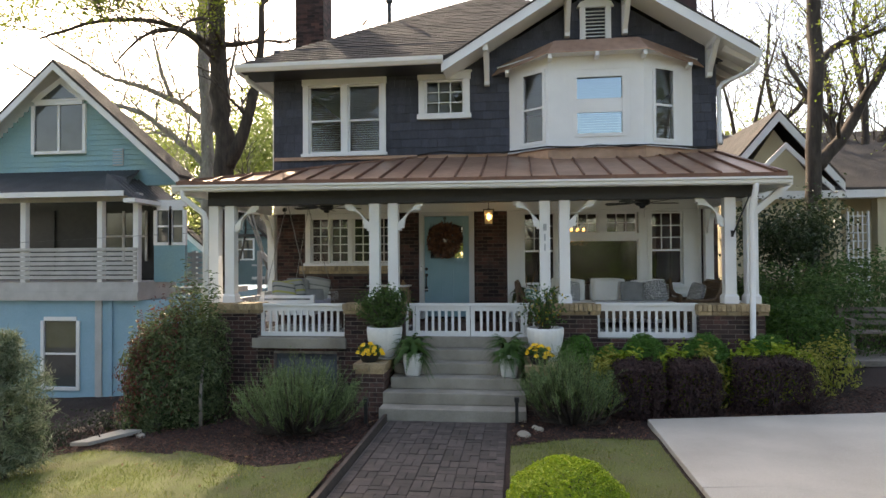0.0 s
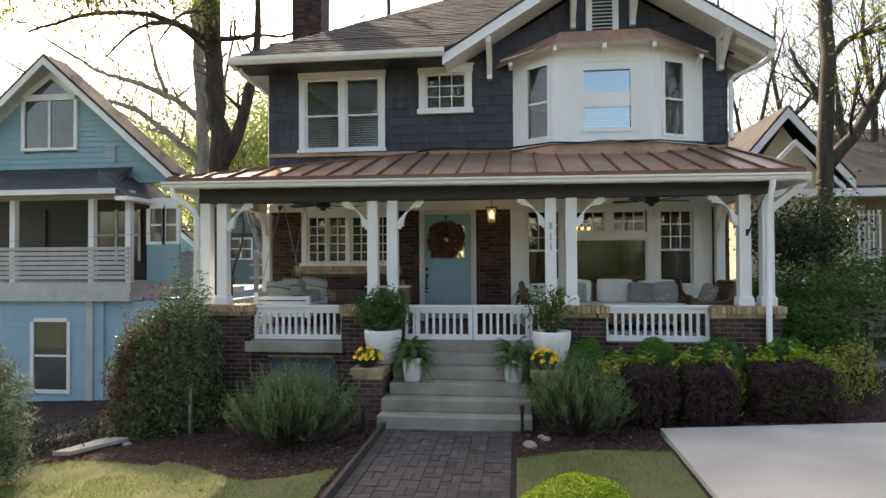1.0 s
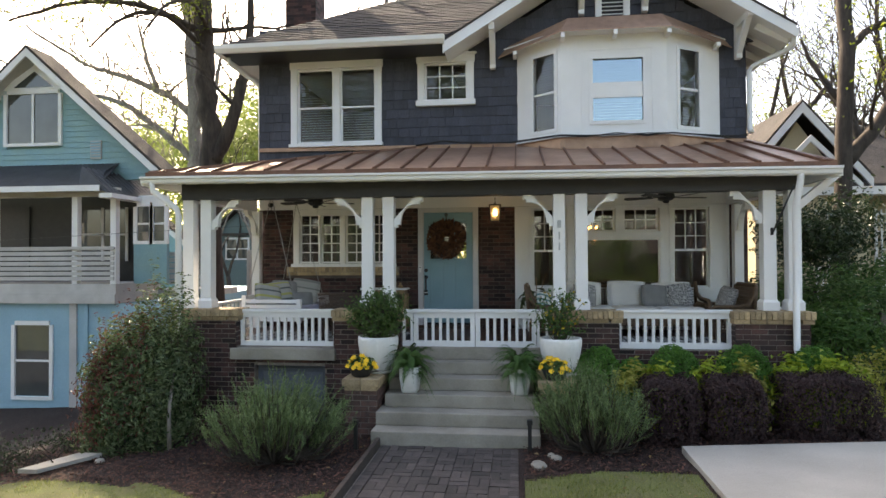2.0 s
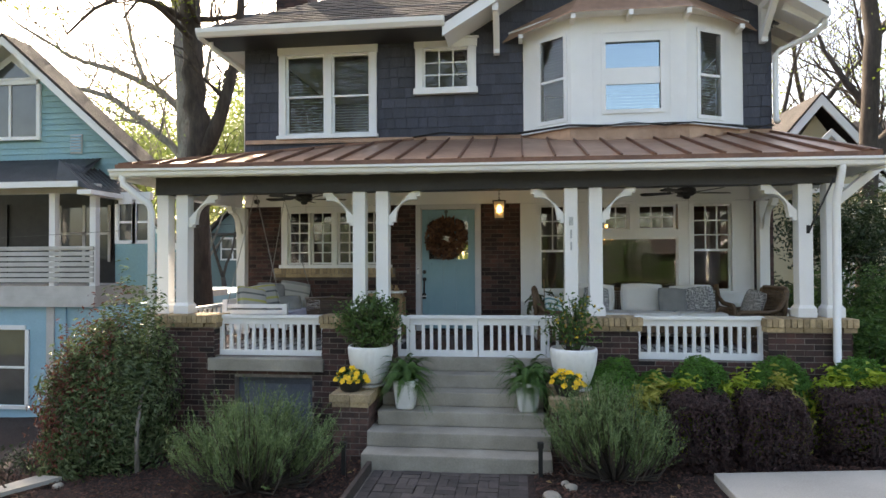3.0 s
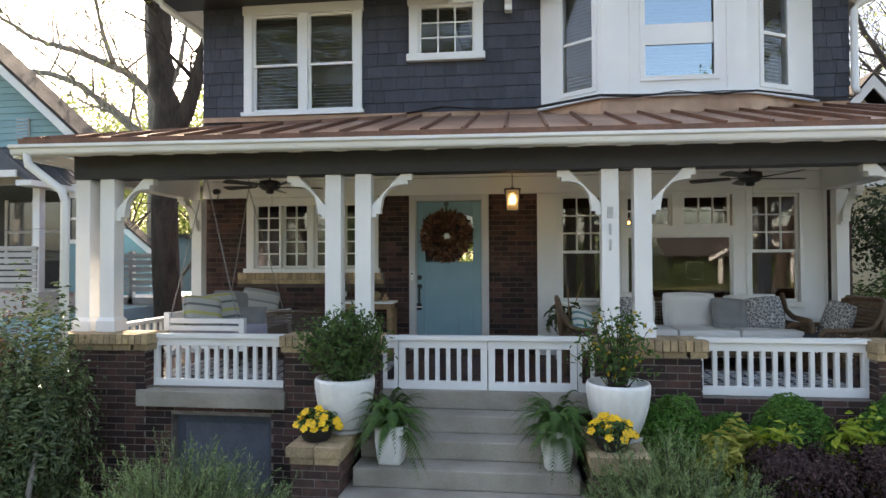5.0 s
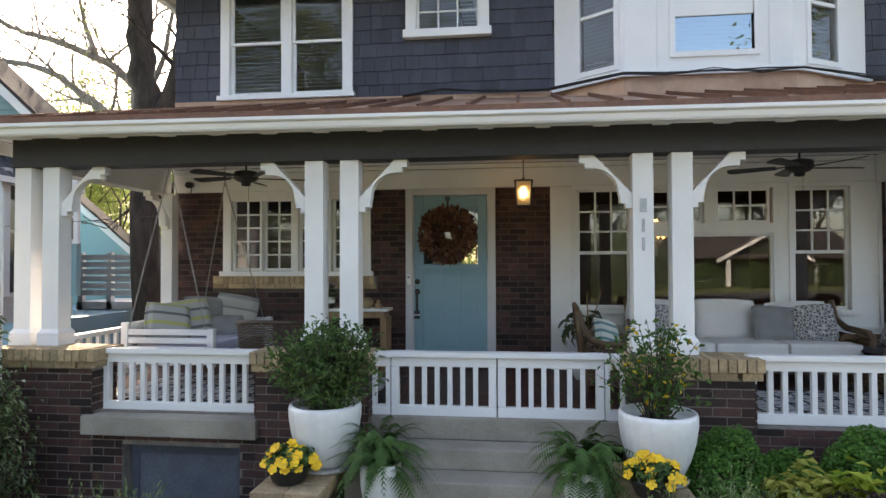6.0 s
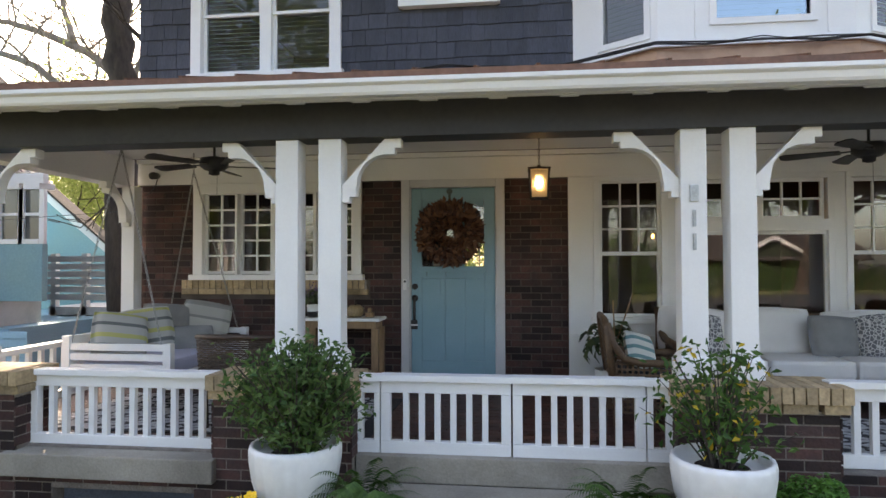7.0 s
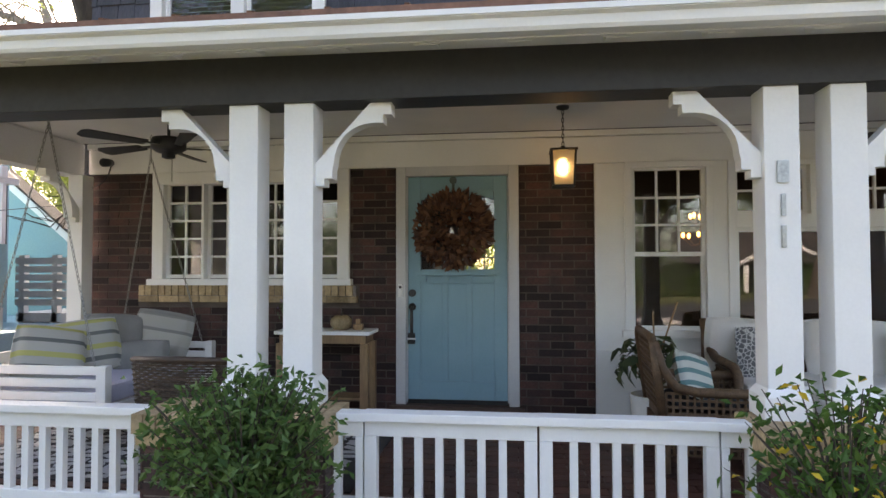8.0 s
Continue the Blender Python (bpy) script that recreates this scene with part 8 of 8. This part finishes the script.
for x in (10.55, 12.05, 13.3):
    lt = part("lattice_window", B().box(x - 0.30, x - 0.25, YY - 1.30, YY - 1.22, 0.3, 2.9).box(x + 0.25, x + 0.30, YY - 1.30, YY - 1.22, 0.3, 2.9), WHITE, yh)
    for i in range(1, 4):
        part("slat", B().box(x - 0.25 + i * 0.125 - 0.015, x - 0.25 + i * 0.125 + 0.015, YY - 1.28, YY - 1.25, 0.3, 2.9), WHITE, lt)
    for j in range(11):
        part("slat", B().box(x - 0.25, x + 0.25, YY - 1.29, YY - 1.26, 0.35 + j * 0.24, 0.38 + j * 0.24), WHITE, lt)

# bench and low rail on the right
bn = thing("garden_bench", (8.0, -0.35, gz(8.0, -0.35)), "weathered grey wooden garden bench", "bench")
for x in (-0.7, 0.7):
    part("leg", B().box(x - 0.035, x + 0.035, -0.25, -0.18, 0, 0.62), GREYWOOD, bn)
    part("leg", B().box(x - 0.035, x + 0.035, 0.2, 0.27, 0, 0.85), GREYWOOD, bn)
    part("armrest", B().box(x - 0.05, x + 0.05, -0.28, 0.27, 0.621, 0.66), GREYWOOD, bn)
for k in range(4):
    part("seat_slat", B().box(-0.7, 0.7, -0.24 + k * 0.11, -0.15 + k * 0.11, 0.40, 0.43), GREYWOOD, bn)
for k in range(3):
    part("back_slat", B().box(-0.66, 0.66, 0.20, 0.225, 0.52 + k * 0.12, 0.60 + k * 0.12), GREYWOOD, bn)
solid("side_deck_boards", B().box(6.9, 10.5, -1.1, 0.6, -0.62, -0.52), GREYWOOD, "weathered grey boards under the bench", "deck", bevel=0.01)
t = thing("path_light", (6.35, -2.2, gz(6.35, -2.2)), "thin black T-shaped path light", "path light", "path lights")
part("post", B().box(-0.015, 0.015, -0.015, 0.015, -0.05, 0.42), BLACK, t)
part("head", B().box(-0.30, 0.03, -0.03, 0.03, 0.421, 0.44), BLACK, t)

# ---------- across the street, as the windows mirror it ----------
ASPH = mat("street_asphalt", (0.05, 0.05, 0.05), (0.04, 0.04, 0.042), rough=0.9, scale=3, bump=0.4, bscale=90)
sheet("road", span(-60, 60, 60), span(-26, -18, 4), ASPH, "grey asphalt street", "road", dz=0.02)
sheet("verge", span(-60, 60, 60), span(-60, -26.01, 10), SOIL, "green verge across the street", "lawn", dz=0.03)
# unseen trees beside the yard, added to block sky from the bay's side panes
for i, (x, y) in enumerate(((15, -6), (21, -12), (-16, -9), (-22, -16))):
    tree("street_oak", x, y, 10.5, 0.28, 760 + i, BARK, "leafy street tree, unseen, added for the windows to mirror", spread=0.6, fork=0.28, depth=5, leaf=L_TREE, per=14, leafsize=0.26, group="street trees", near=2.2)
oh = thing("opposite_house", (16, -33, -0.9), "pale house with a gabled porch across the street", "house")
OLIVE = mat("olive_siding", (0.045, 0.06, 0.035), (0.035, 0.045, 0.03), rough=0.8, scale=2, bump=0.1)
part("wall", B().box(-5, 5, -8, -0.6, 0, 2.5), OLIVE, oh)
part("gable", B().prism([(-2.4, -0.3, 2.3), (2.4, -0.3, 2.3), (0, -0.3, 3.6)], (0, -4, 0)), OLIVE, oh)
part("roof", B().prism([(-5.6, 0.0, 2.4), (5.6, 0.0, 2.4), (5.6, -4, 4.4), (-5.6, -4, 4.4)], (0, 0, 0.12)), SHINGLE, oh)
for sg in (-1, 1):
    part("rake_board", B().prism([(sg * 2.9, 0.05, 2.1), (sg * 2.9, 0.05, 2.35), (0, 0.05, 3.95), (0, 0.05, 3.7)], (0, -0.1, 0)), WHITE, oh)
    part("column", B().box(sg * 2.2 - 0.12, sg * 2.2 + 0.12, -0.2, 0.04, 0, 2.3), WHITE, oh)
    ow = part("window", B().box(sg * 3.7 - 0.55, sg * 3.7 + 0.55, -0.6, -0.52, 0.9, 2.1), WHITE, oh)
    part("pane", B().box(sg * 3.7 - 0.45, sg * 3.7 + 0.45, -0.52, -0.51, 1.0, 2.0), mat_glassdark, ow)
for i in range(10):
    rr = random.Random(700 + i)
    tree("street_oak", -30 + i * 8 + rr.uniform(-2, 2), -46 + rr.uniform(-3, 3), rr.uniform(10, 14), 0.28, 710 + i, BARK, "leafy street tree, unseen, added for the windows to mirror", spread=0.6, fork=0.2, depth=5, leaf=L_TREE, per=30, leafsize=0.42, group="street trees", near=2.4)
for i, (x, y, hh) in enumerate(((-7, -26, 17), (-12, -29, 19), (-17, -25, 17), (-3, -31, 18), (-23, -28, 18), (15, -27, 15))):
    tree("tall_oak", x, y, hh, 0.34, 780 + i, BARK, "tall leafy oak across the road", spread=0.6, fork=0.22, depth=5, leaf=L_TREE, per=9, leafsize=0.34, group="tall street oaks", near=2.6)
for i in range(18):
    rr = random.Random(900 + i)
    x = -34 + i * 4.6 + rr.uniform(-1, 1)
    yy = -52 if 8 < x < 24 else -31 + rr.uniform(-2, 2)
    shrub("roadside_shrub", x, yy, (rr.uniform(2, 3), 1.6, rr.uniform(2.5, 4.5) if yy > -50 else 7.0), 2600, 0.22, L_GREEN if i % 2 else L_DARK, "dense green shrub across the street", 920 + i, group="roadside shrubs", lo=0.5, rough=0.4, z=-0.9)
for i, x in enumerate((10.4, 11.9, 14.4, 15.9, 18.6, 20.2, 21.8)):
    shrub("roadside_shrub", x, -30.5, (0.95, 0.7, 1.5), 1800, 0.12, L_GREEN, "dense green shrub across the street", 960 + i, group="roadside shrubs", lo=0.5, rough=0.4, z=-0.9)
sheet("lawn_3", span(8.2, 60, 30), span(-17.9, -7.0, 12), SOIL, "green front lawn beside the driveway", "lawn", dz=0.02)
sheet("lawn_4", span(-60, -14.1, 30), span(-17.9, -7.0, 12), SOIL, "green front lawn of the neighbour", "lawn", dz=0.02)

# ---------- brickwork of the front wall ----------
brickwork(wall_n, 0.0, fz, 300, BRICK, BRICK_I)
